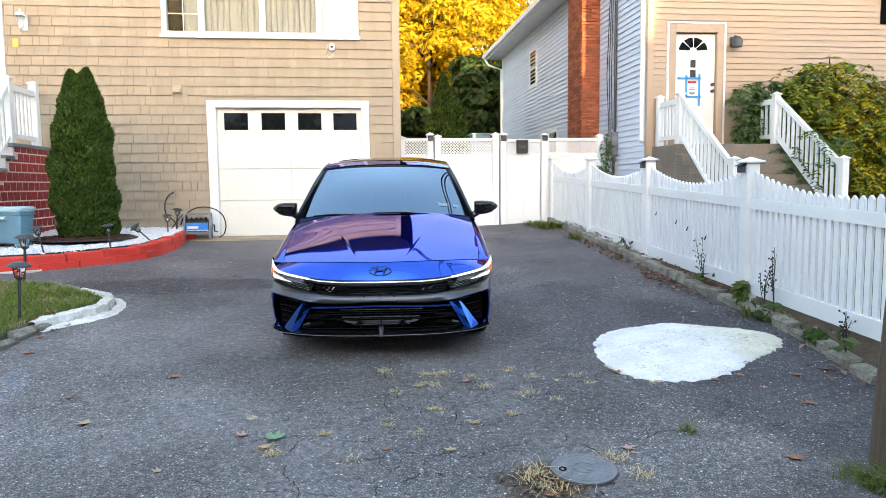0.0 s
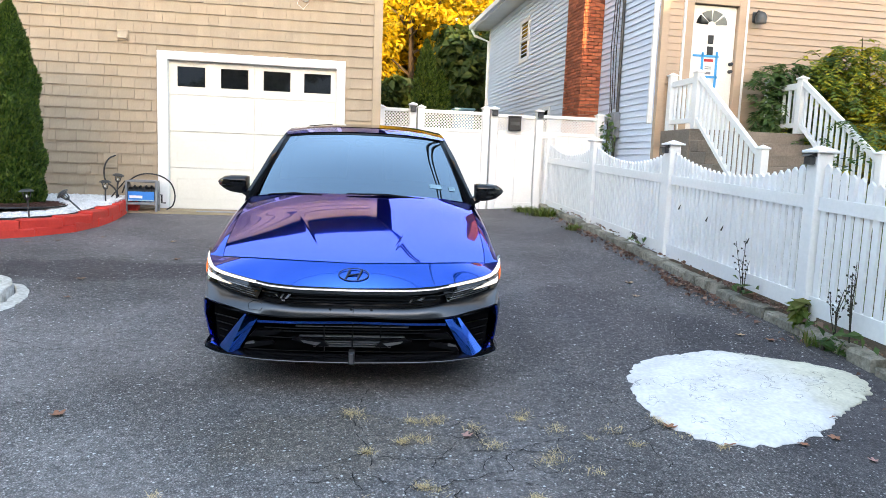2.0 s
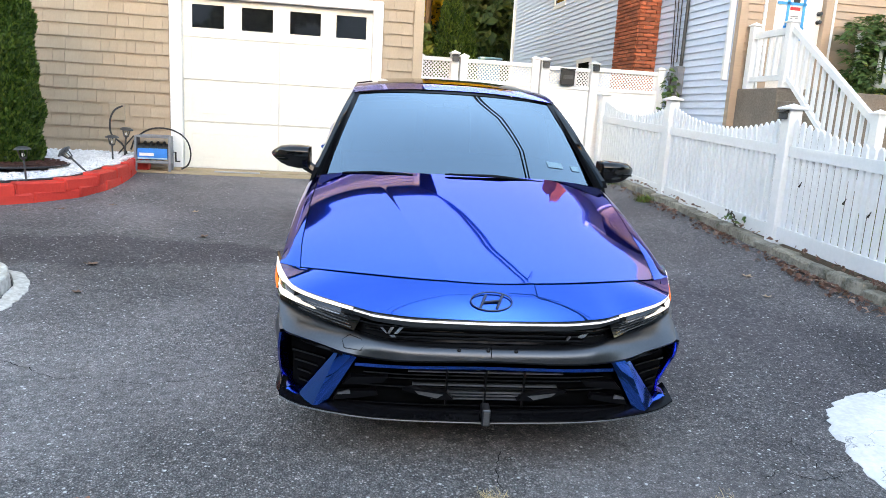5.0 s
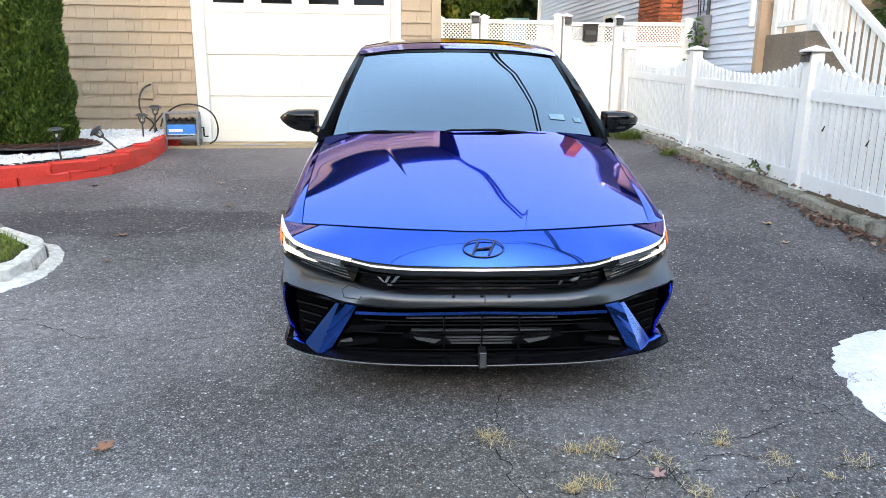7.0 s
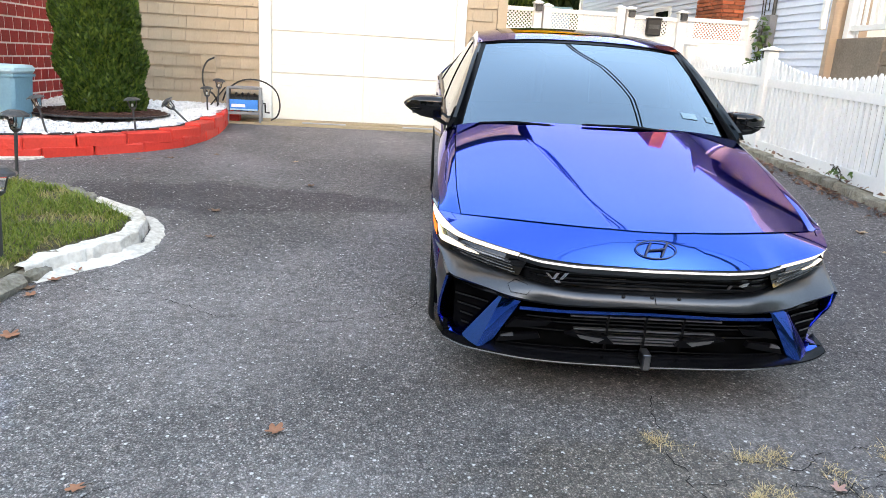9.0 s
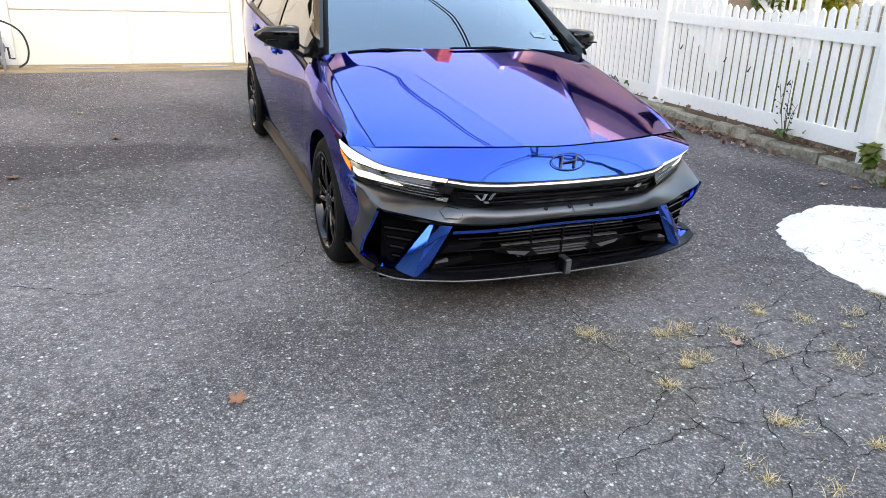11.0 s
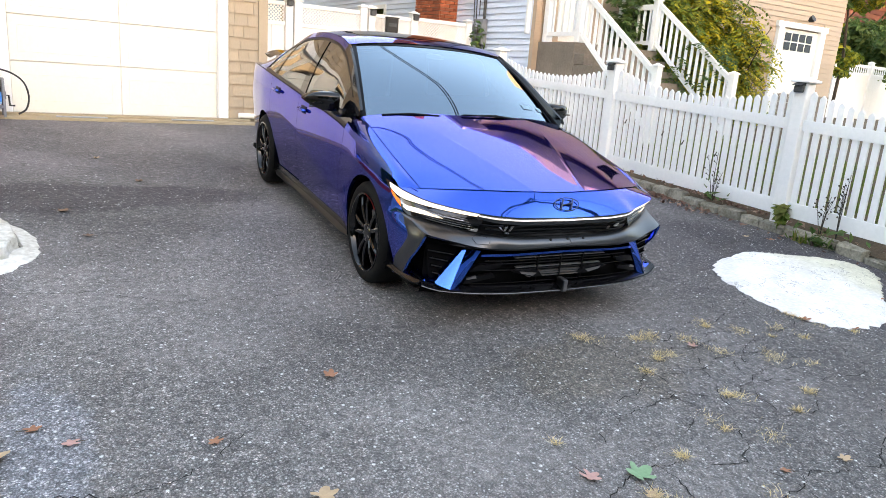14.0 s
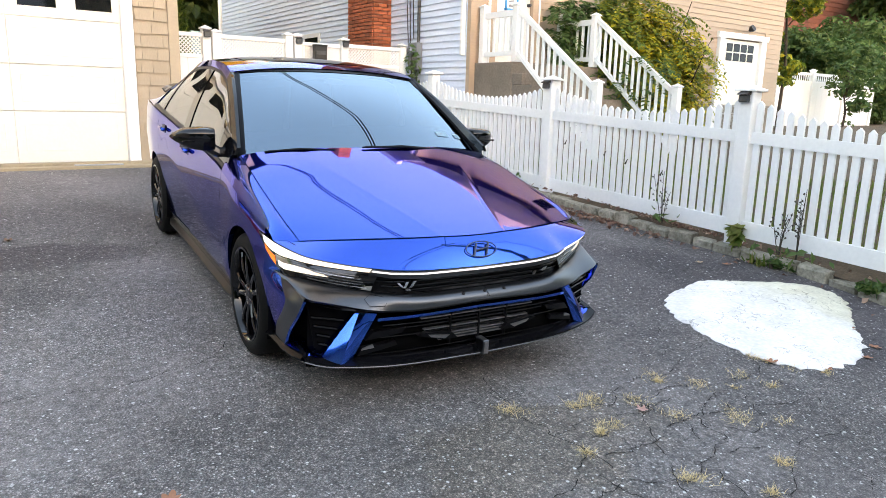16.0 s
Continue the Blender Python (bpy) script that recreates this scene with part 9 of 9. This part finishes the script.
CRACKS = [
    [(-2.6, 6.9), (-2.12, 6.80), (-1.76, 6.55), (-1.52, 6.49), (-1.22, 6.46), (-1.0, 6.53), (-0.77, 6.59), (-0.62, 6.84)],
    [(-1.9, 8.0), (-1.5, 8.15), (-1.1, 8.35), (-0.75, 8.45), (-0.62, 8.75), (-0.40, 9.1)],
    [(2.7, 8.4), (2.95, 7.6), (2.82, 7.0), (2.72, 6.6), (2.64, 6.2)],
    [(1.98, 5.6), (1.86, 5.55), (1.72, 5.72), (1.60, 5.68)],
    [(-1.3, 4.0), (-0.8, 4.25), (-0.3, 4.35), (0.1, 4.2), (0.35, 4.45), (0.55, 4.75)],
    [(0.35, 4.45), (0.8, 4.35), (1.2, 4.55), (1.6, 4.50)],
    [(-0.9, 3.6), (-0.5, 3.75), (0.0, 3.6), (0.4, 3.8), (0.9, 3.65)],
    [(0.9, 4.9), (1.15, 4.7), (1.35, 4.85), (1.7, 4.75)],
    [(1.5, 4.0), (1.9, 4.15), (2.3, 4.05), (2.7, 4.2), (3.1, 4.1)],
    [(-0.3, 4.35), (-0.35, 3.95), (-0.2, 3.55)],
    [(0.55, 4.75), (0.75, 5.05), (1.05, 5.20), (1.35, 5.15)],
    [(-3.0, 4.8), (-2.5, 5.0), (-2.1, 4.9), (-1.7, 5.15)],
    [(0.1, 4.2), (0.2, 3.85), (0.05, 3.4)],
    [(1.2, 4.55), (1.25, 4.1), (1.45, 3.8)],
    [(-0.45, 4.55), (-0.24, 4.65), (-0.09, 4.69), (0.11, 4.71), (0.28, 4.75), (0.31, 4.92), (0.27, 5.11), (0.25, 5.35), (0.34, 5.8)],
    [(0.28, 4.75), (0.5, 4.6), (0.8, 4.68), (1.1, 4.6)],
    [(0.31, 4.92), (0.6, 4.86), (0.85, 4.95), (1.2, 4.9), (1.5, 4.95)],
    [(0.27, 5.11), (0.5, 5.15), (0.8, 5.08), (1.1, 5.12)],
    [(0.8, 4.68), (0.9, 4.95), (0.8, 5.3)],
    [(1.9, 5.3), (1.75, 5.35), (1.7, 5.6), (1.75, 5.8)],
    [(1.89, 5.5), (1.7, 5.42), (1.5, 5.5), (1.3, 5.4)],
    [(-0.15, 4.75), (0.15, 4.85), (0.35, 5.05), (0.6, 5.0)],
    [(0.6, 4.4), (0.72, 4.65), (0.95, 4.75), (1.0, 5.0)],
    [(1.0, 4.9), (1.4, 5.1), (1.75, 5.05), (1.95, 5.3)],
    [(0.35, 5.35), (0.7, 5.2), (0.95, 5.35), (1.3, 5.3), (1.6, 5.45)],
    [(1.55, 4.5), (1.75, 4.75), (1.7, 5.05)],
    [(0.0, 4.45), (0.25, 4.6), (0.2, 4.85)],
    [(-0.1, 3.95), (0.3, 4.05), (0.65, 3.95), (1.0, 4.1), (1.3, 4.3)],
]
for path in CRACKS:
    rng = random.Random(len(path) + int(path[0][0] * 100))
    pts = []
    for a, b in zip(path, path[1:]):
        n = max(2, int(math.dist(a, b) / 0.020))
        for i in range(n):
            u = i / n
            pts.append((a[0] + (b[0] - a[0]) * u + rng.gauss(0, 0.006) + 0.012 * math.sin(9 * u + a[1] * 7), a[1] + (b[1] - a[1]) * u + rng.gauss(0, 0.006) + 0.012 * math.sin(8 * u + a[0] * 5)))
    bm = bmesh.new()
    rows = []
    for i, (x, y) in enumerate(pts):
        q, p = pts[min(i + 1, len(pts) - 1)], pts[max(i - 1, 0)]
        d = Vector((q[0] - p[0], q[1] - p[1]))
        nrm = Vector((-d.y, d.x)).normalized() if d.length else Vector((0, 1))
        w = (rng.uniform(0.0008, 0.0032) if math.sin(i * 0.21 + path[0][1] * 9) > -0.82 else 0.0004) * min(1, i / 4 + 0.1, (len(pts) - 1 - i) / 4 + 0.1)
        z = gz(x, y) + 0.004
        rows.append([(x - nrm.x * w, y - nrm.y * w, z), (x + nrm.x * w, y + nrm.y * w, z)])
    grid(bm, rows)
    tagged(obj("asphalt_crack", bm, M_CRACK), "thin dark crack in the asphalt", "crack", group="asphalt cracks", kind="structure")


def tuft(x, y, n, spread, h, seed, material=None):
    g = np.random.default_rng(seed)
    sp = [(x + a, y + b, gz(x, y) - 0.004) for a, b in g.normal(0, spread, (n, 2))]
    blades("weed_tuft", "dry grass tuft in an asphalt crack", sp, h, material or L_STRAW, seed, "weed", lean=3.2)


TUFTS = [(-0.61, 4.63), (0.53, 5.29), (0.60, 5.27), (0.68, 5.30), (0.22, 4.51), (0.22, 4.42), (0.29, 4.96), (0.23, 5.41), (0.28, 5.36), (1.17, 5.33), (1.14, 5.27), (0.52, 4.63), (0.56, 4.60), (1.15, 4.81), (1.20, 4.86), (0.47, 5.05), (0.52, 5.10), (0.58, 5.06), (0.85, 5.18), (0.92, 5.0), (1.45, 5.02), (1.65, 4.94), (1.92, 5.14), (1.90, 5.22), (1.97, 5.02), (2.1, 4.88), (-0.47, 4.21), (-0.42, 4.12), (0.02, 4.02), (0.4, 4.3), (0.75, 4.4), (1.0, 4.5), (1.35, 4.7), (1.6, 5.1), (1.3, 5.15), (-0.15, 4.35)]
for k, (x, y) in enumerate(TUFTS):
    tuft(x, y, 50 + 30 * (k % 4), 0.013 + 0.006 * (k % 5), 0.018, 100 + k)
for k, (x, y, n, sp, h) in enumerate(((0.95, 3.72, 130, 0.06, 0.035), (1.02, 3.58, 110, 0.06, 0.035), (1.42, 3.86, 90, 0.05, 0.03), (1.50, 3.66, 80, 0.05, 0.03))):
    tuft(x, y, n, sp, h, 160 + k)
for k, (x, y, n, sp, h) in enumerate(((2.65, 3.42, 160, 0.08, 0.07), (2.75, 3.35, 120, 0.06, 0.08), (1.98, 4.12, 40, 0.025, 0.05), (3.62, 6.2, 60, 0.04, 0.10), (3.66, 13.0, 300, 0.12, 0.12), (3.6, 11.4, 120, 0.06, 0.08), (3.5, 13.6, 200, 0.12, 0.10))):
    tuft(x, y, n, sp, h, 140 + k, L_GRASS)


def oak_leaf(x, y, size, rz, curl, colour, label):
    """A lobed fallen leaf, gently curled, with its stalk."""
    out = []
    for k in range(28):
        t = 2 * math.pi * k / 28
        rad = (0.52 + 0.48 * abs(math.cos(2.5 * t + 0.3 * math.sin(3 * t + size * 90))) ** 1.2) * (1.0 if abs(t - math.pi) > 0.4 else 0.5)
        out.append((rad * math.cos(t) * size, rad * math.sin(t) * size * 0.8))
    bm = bmesh.new()
    m = pose(x, y, gz(x, y) + 0.006, 0, 0, rz)
    c = bm.verts.new(m @ Vector((0, 0, 0.0)))
    ring = [bm.verts.new(m @ Vector((a, b, curl * (a * a + 1.6 * b * b) / size))) for a, b in out]
    for k in range(28):
        bm.faces.new((c, ring[k], ring[(k + 1) % 28]))
    t = obj("fallen_leaf", bm, colour)
    tagged(t, label, "leaf", group="fallen leaves")
    part("stalk", tube(bmesh.new(), [m @ Vector((-size * 0.4, 0, 0.002)), m @ Vector((-size * 1.5, size * 0.2, 0.004))], 0.0015, 4), M_BARK, t)


M_LEAFS = [surface("leaf_rust", (0.40, 0.17, 0.09), (0.28, 0.11, 0.06), 30, 90, 0.7), surface("leaf_brown", (0.22, 0.12, 0.07), (0.15, 0.08, 0.045), 30, 90, 0.7), surface("leaf_pale", (0.52, 0.36, 0.22), (0.42, 0.28, 0.17), 30, 90, 0.7), surface("leaf_pink", (0.55, 0.30, 0.26), (0.45, 0.24, 0.20), 30, 90, 0.7), surface("leaf_green", (0.20, 0.36, 0.20), (0.15, 0.28, 0.15), 30, 90, 0.6)]
LEAF_SPOTS = [(-1.27, 5.455, 0.055, 0), (0.81, 5.10, 0.045, 3), (-0.43, 4.32, 0.085, 4), (-0.63, 4.39, 0.055, 3), (-0.47, 4.21, 0.05, 2), (-1.61, 4.67, 0.065, 2), (-1.87, 5.12, 0.04, 0), (-2.62, 6.26, 0.07, 0), (-2.62, 5.63, 0.05, 3), (-2.61, 5.28, 0.10, 2), (-2.64, 5.15, 0.06, 3), (-2.46, 5.43, 0.04, 0), (-2.34, 5.29, 0.04, 3), (-2.16, 8.50, 0.065, 1), (-1.50, 9.4, 0.06, 1), (-1.75, 10.4, 0.05, 2), (-2.05, 7.85, 0.045, 1),
              (2.89, 5.14, 0.055, 0), (2.77, 4.92, 0.05, 0), (3.17, 4.87, 0.055, 0), (2.96, 4.43, 0.06, 0), (3.43, 4.93, 0.05, 1), (2.81, 4.69, 0.035, 3), (2.22, 5.42, 0.03, 1), (2.15, 4.90, 0.05, 0), (2.55, 4.87, 0.04, 0), (1.92, 5.10, 0.05, 0), (2.40, 3.72, 0.06, 0), (1.55, 3.95, 0.055, 3), (0.55, 4.05, 0.045, 2), (2.62, 3.40, 0.06, 0), (2.72, 3.28, 0.06, 0), (1.10, 3.80, 0.04, 2), (0.98, 3.50, 0.05, 0), (-2.75, 6.75, 0.05, 0), (-2.72, 6.98, 0.05, 0), (-2.80, 6.85, 0.05, 1), (-2.66, 7.14, 0.05, 0), (-2.86, 6.6, 0.05, 0), (-3.3, 10.25, 0.05, 1), (-3.0, 10.35, 0.05, 1), (-3.6, 10.2, 0.06, 1), (-2.6, 10.6, 0.05, 1), (3.05, 8.2, 0.06, 2), (2.9, 7.7, 0.045, 2), (3.2, 6.5, 0.045, 2), (3.35, 6.35, 0.05, 0), (0.2, 4.1, 0.03, 0), (-1.0, 4.0, 0.04, 2)]
rng = random.Random(21)
for x, y, sz, c in LEAF_SPOTS:
    oak_leaf(x, y, sz * 0.85, rng.uniform(0, 360), rng.uniform(0.05, 0.35), M_LEAFS[c], ("rust-brown", "dull brown", "pale tan", "pinkish", "large green")[c] + " fallen leaf on the asphalt")
# leaf litter along the kerb
g = np.random.default_rng(31)
n = 520
yy = np.concatenate([g.uniform(4.5, 12.5, 90), g.normal(8.0, 0.45, 230), g.normal(9.6, 0.35, 90), g.normal(11.2, 0.5, 110)])
xx = np.array([fence_x(v) for v in yy]) - 0.19 - np.abs(g.normal(0, 0.09, n))
cc = np.stack([xx, yy, [gz(u, v) + 0.016 for u, v in zip(xx, yy)]], 1)
me = leaf_mesh("leaf_litter", cc, 0.038 * g.uniform(0.5, 1.3, n), g.normal(size=(n, 3)) * 0.45 + np.array([0, 0, 1]), L_FALLEN, g, aspect=1.5)
tagged(new("leaf_litter", me), "brown fallen leaves drifted along the kerb", "leaves", kind="stuff")
n = 260
yy = np.concatenate([g.uniform(3.5, 13.0, 140), g.normal(7.2, 0.35, 120)])
xx = np.array([fence_x(v) for v in yy]) - g.uniform(0.02, 0.12, n)
cc = np.stack([xx, yy, [max(gz(3.6, v) + 0.13, base_z(v) - 0.06) for v in yy]], 1)
me = leaf_mesh("leaf_litter", cc, 0.038 * g.uniform(0.5, 1.3, n), g.normal(size=(n, 3)) * 0.5 + np.array([0, 0, 1]), L_FALLEN, g, aspect=1.5)
tagged(new("leaf_litter", me), "brown fallen leaves behind the kerb stones", "leaves", kind="stuff")


n = 150
xx, yy = g.normal(1.0, 0.10, n), g.normal(3.60, 0.11, n)
cc = np.stack([xx, yy, [gz(u, v) + 0.006 for u, v in zip(xx, yy)]], 1)
me = leaf_mesh("leaf_litter", cc, 0.026 * g.uniform(0.4, 1.3, n), g.normal(size=(n, 3)) * 0.4 + np.array([0, 0, 1]), L_FALLEN, g, aspect=1.5)
tagged(new("leaf_litter", me), "brown leaf crumbs beside the utility cover", "leaves", kind="stuff")


# weeds at the fence foot
def weed(x, y, h, seed, pods=True):
    g = random.Random(seed)
    z = gz(x, y) + 0.10
    t = thing("tall_weed", "thin dark seedy weed at the fence foot", "weed", group="fence weeds")
    bm = bmesh.new()
    for k in range(4):
        a = g.uniform(-0.10, 0.10)
        top = (x + g.uniform(-0.05, 0.02), y + a, z + h * g.uniform(0.6, 1.0))
        tube(bm, [(x, y + a * 0.1, z), (x - 0.02, y + a * 0.5, z + h * 0.4), top], [0.004, 0.003, 0.002], 4)
        for j in range(5):
            u = 0.4 + 0.12 * j
            p = Vector((x, y, z)).lerp(Vector(top), u)
            q = p + Vector((g.uniform(-0.03, 0.0), g.uniform(-0.05, 0.05), 0.03))
            tube(bm, [p, q], [0.002, 0.001], 4)
            bmesh.ops.create_icosphere(bm, subdivisions=1, radius=0.009, matrix=Matrix.Translation(q))
    part("stem", bm, M_WEED, t)
    gg = np.random.default_rng(seed)
    n = 9
    c = np.array([x - 0.03, y, z]) + gg.normal(size=(n, 3)) * np.array([0.05, 0.10, 0.03]) + np.array([0, 0, 0.05])
    ob = new("leaves", leaf_mesh("leaves", c, 0.05 * gg.uniform(0.6, 1.4, n), gg.normal(size=(n, 3)) * 0.5 + np.array([-0.3, 0, 0.8]), L_VINE, gg, aspect=2.0))
    ob.parent = t


M_WEED = surface("weed_stem", (0.05, 0.045, 0.025), (0.03, 0.025, 0.018), 20, 90, 0.9)
for k, (y, h) in enumerate(((5.95, 0.58), (6.10, 0.45), (7.30, 0.52), (5.0, 0.36), (9.6, 0.16))):
    weed(fence_x(y) - 0.09, y, h, 50 + k)
shrub("green_weed", "leafy green weed growing at the fence foot", [(fence_x(6.55) - 0.10, 6.50, 0.33, 0.05, 0.06, 0.10)], L_GRASS, 26, 0.075, 71, [[(fence_x(6.55) - 0.1, 6.5, 0.18), (fence_x(6.55) - 0.1, 6.52, 0.42)]], "weed")
shrub("green_weed", "low green weeds on the kerb by the fence", [(fence_x(6.1) - 0.10, 6.15, 0.17, 0.06, 0.25, 0.04), (fence_x(5.4) - 0.1, 5.35, 0.14, 0.05, 0.1, 0.05)], L_VINE, 220, 0.05, 72, [[(3.6, 6.1, 0.12), (3.6, 6.12, 0.2)]], "weed")
# small dark slivers on the picket faces
for y, z in ((8.75, 0.60), (8.15, 0.55), (7.85, 0.50), (7.4, 0.45)):
    ob = obj("dead_leaf", tube(bmesh.new(), [(fence_x(y) - 0.014, y, base_z(y) + z), (fence_x(y) - 0.022, y + 0.02, base_z(y) + z - 0.05)], [0.003, 0.009], 5), M_WEED)
    tagged(ob, "small dark sliver on the pickets", "leaf", group="leaves in the fence")

# ---- shingles and bricks ----
def shingle_mesh(w):
    bm = prism([(0, 0), (-0.030, 0), (-0.005, COURSE + 0.012), (0, COURSE + 0.012)], "x", -w / 2, w / 2)
    me = bpy.data.meshes.new("shingle")
    bm.to_mesh(me)
    bm.free()
    me.materials.append(M_TAN)
    return me


WIDTHS = [0.11, 0.15, 0.19, 0.24, 0.28]
SH = [shingle_mesh(w - 0.004) for w in WIDTHS]
rng = random.Random(77)
rest = bmesh.new()
count = 0
n_rows = int((WALL_TOP - 0.47) / COURSE)
HOLES = [(-2.575, 0.305, 0.3, GZ1 + 0.13), (WX0 - 0.01, WX1 + 0.01, WZ0 - 0.03, WZ1 + 0.01), (0.735, 0.9, 0, 9), (-7.1, -5.86, 2.0, 4.61)]
for i in range(n_rows):
    z = 0.50 + i * COURSE
    x = -8.2 + rng.uniform(0, 0.1)
    while x < 0.735:
        k = rng.randrange(5)
        w = WIDTHS[k]
        a, b = x, x + w
        hit = [h for h in HOLES if a < h[1] and b > h[0] and z + COURSE > h[2] + 0.02 and z < h[3] - 0.02]
        if hit:
            h = hit[0]
            if a < h[0] - 0.03:
                b = h[0]
            elif b > h[1] + 0.03:
                a = h[1]
            else:
                x += w
                continue
        whole = abs((b - a) - w) < 1e-6
        near = -3.9 < a and z < 3.0
        dz = rng.choice((0, 0, 0, -0.003, 0.003))
        if whole and near and count < 290:
            ob = new("shingle", SH[k])
            ob.parent = wall
            ob.matrix_local = Matrix.Translation(((a + b) / 2, WALL_Y - 0.001, z + dz))
            count += 1
        else:
            vs = [rest.verts.new(p) for p in ((a + 0.002, WALL_Y - 0.001, z), (b - 0.002, WALL_Y - 0.001, z), (b - 0.002, WALL_Y - 0.031, z + dz), (a + 0.002, WALL_Y - 0.031, z + dz), (b - 0.002, WALL_Y - 0.006, z + COURSE + 0.012), (a + 0.002, WALL_Y - 0.006, z + COURSE + 0.012))]
            for f in ((0, 1, 2, 3), (3, 2, 4, 5), (0, 3, 5), (1, 4, 2)):
                rest.faces.new([vs[j] for j in f])
        x += w
tagged(part("shingles", rest, M_TAN, wall), kind="stuff")

# chimney bricks, the front and the side that faces the drive
bl, bd, bhh = 0.205, 0.10, 0.067
me_f = [None, None]
for j, (lx, ly) in enumerate(((bl - 0.010, 0.03), (0.03, bl - 0.010))):
    bm = blk(-lx / 2, lx / 2, -ly / 2, ly / 2, -bhh / 2 + 0.005, bhh / 2 - 0.005, bevel=0.004)
    me_f[j] = bpy.data.meshes.new("brick")
    bm.to_mesh(me_f[j])
    bm.free()
    me_f[j].materials.append(M_BRICK)
rng = random.Random(5)
rest = bmesh.new()
count = 0
z, i = 2.0, 0
while z < CTOP:
    for face in (0, 1):
        lo, hi = (CX0, CX1) if face == 0 else (CY0, CY1)
        u = lo + (bl / 2 if i % 2 else 0)
        starts = ([(lo, lo + bl / 2)] if i % 2 else [])
        while u < hi - 0.02:
            starts.append((u, min(u + bl, hi)))
            u += bl
        for a, b in starts:
            p = rng.uniform(-0.003, 0.004)
            if b - a > bl - 0.002 and z < 6.0 and count < 290:
                ob = new("brick", me_f[face])
                ob.parent = chim
                ob.matrix_local = Matrix.Translation(((a + b) / 2, CY0 + p, z) if face == 0 else (CX0 + p, (a + b) / 2, z))
                count += 1
            else:
                q = (a + 0.005, b - 0.005, CY0 - 0.015, CY0 + 0.015) if face == 0 else (CX0 - 0.015, CX0 + 0.015, a + 0.005, b - 0.005)
                box(rest, q[0], q[1], q[2], q[3], z - bhh / 2 + 0.005, z + bhh / 2 - 0.005)
    z += bhh
    i += 1
tagged(part("bricks", rest, M_BRICK, chim), kind="stuff")
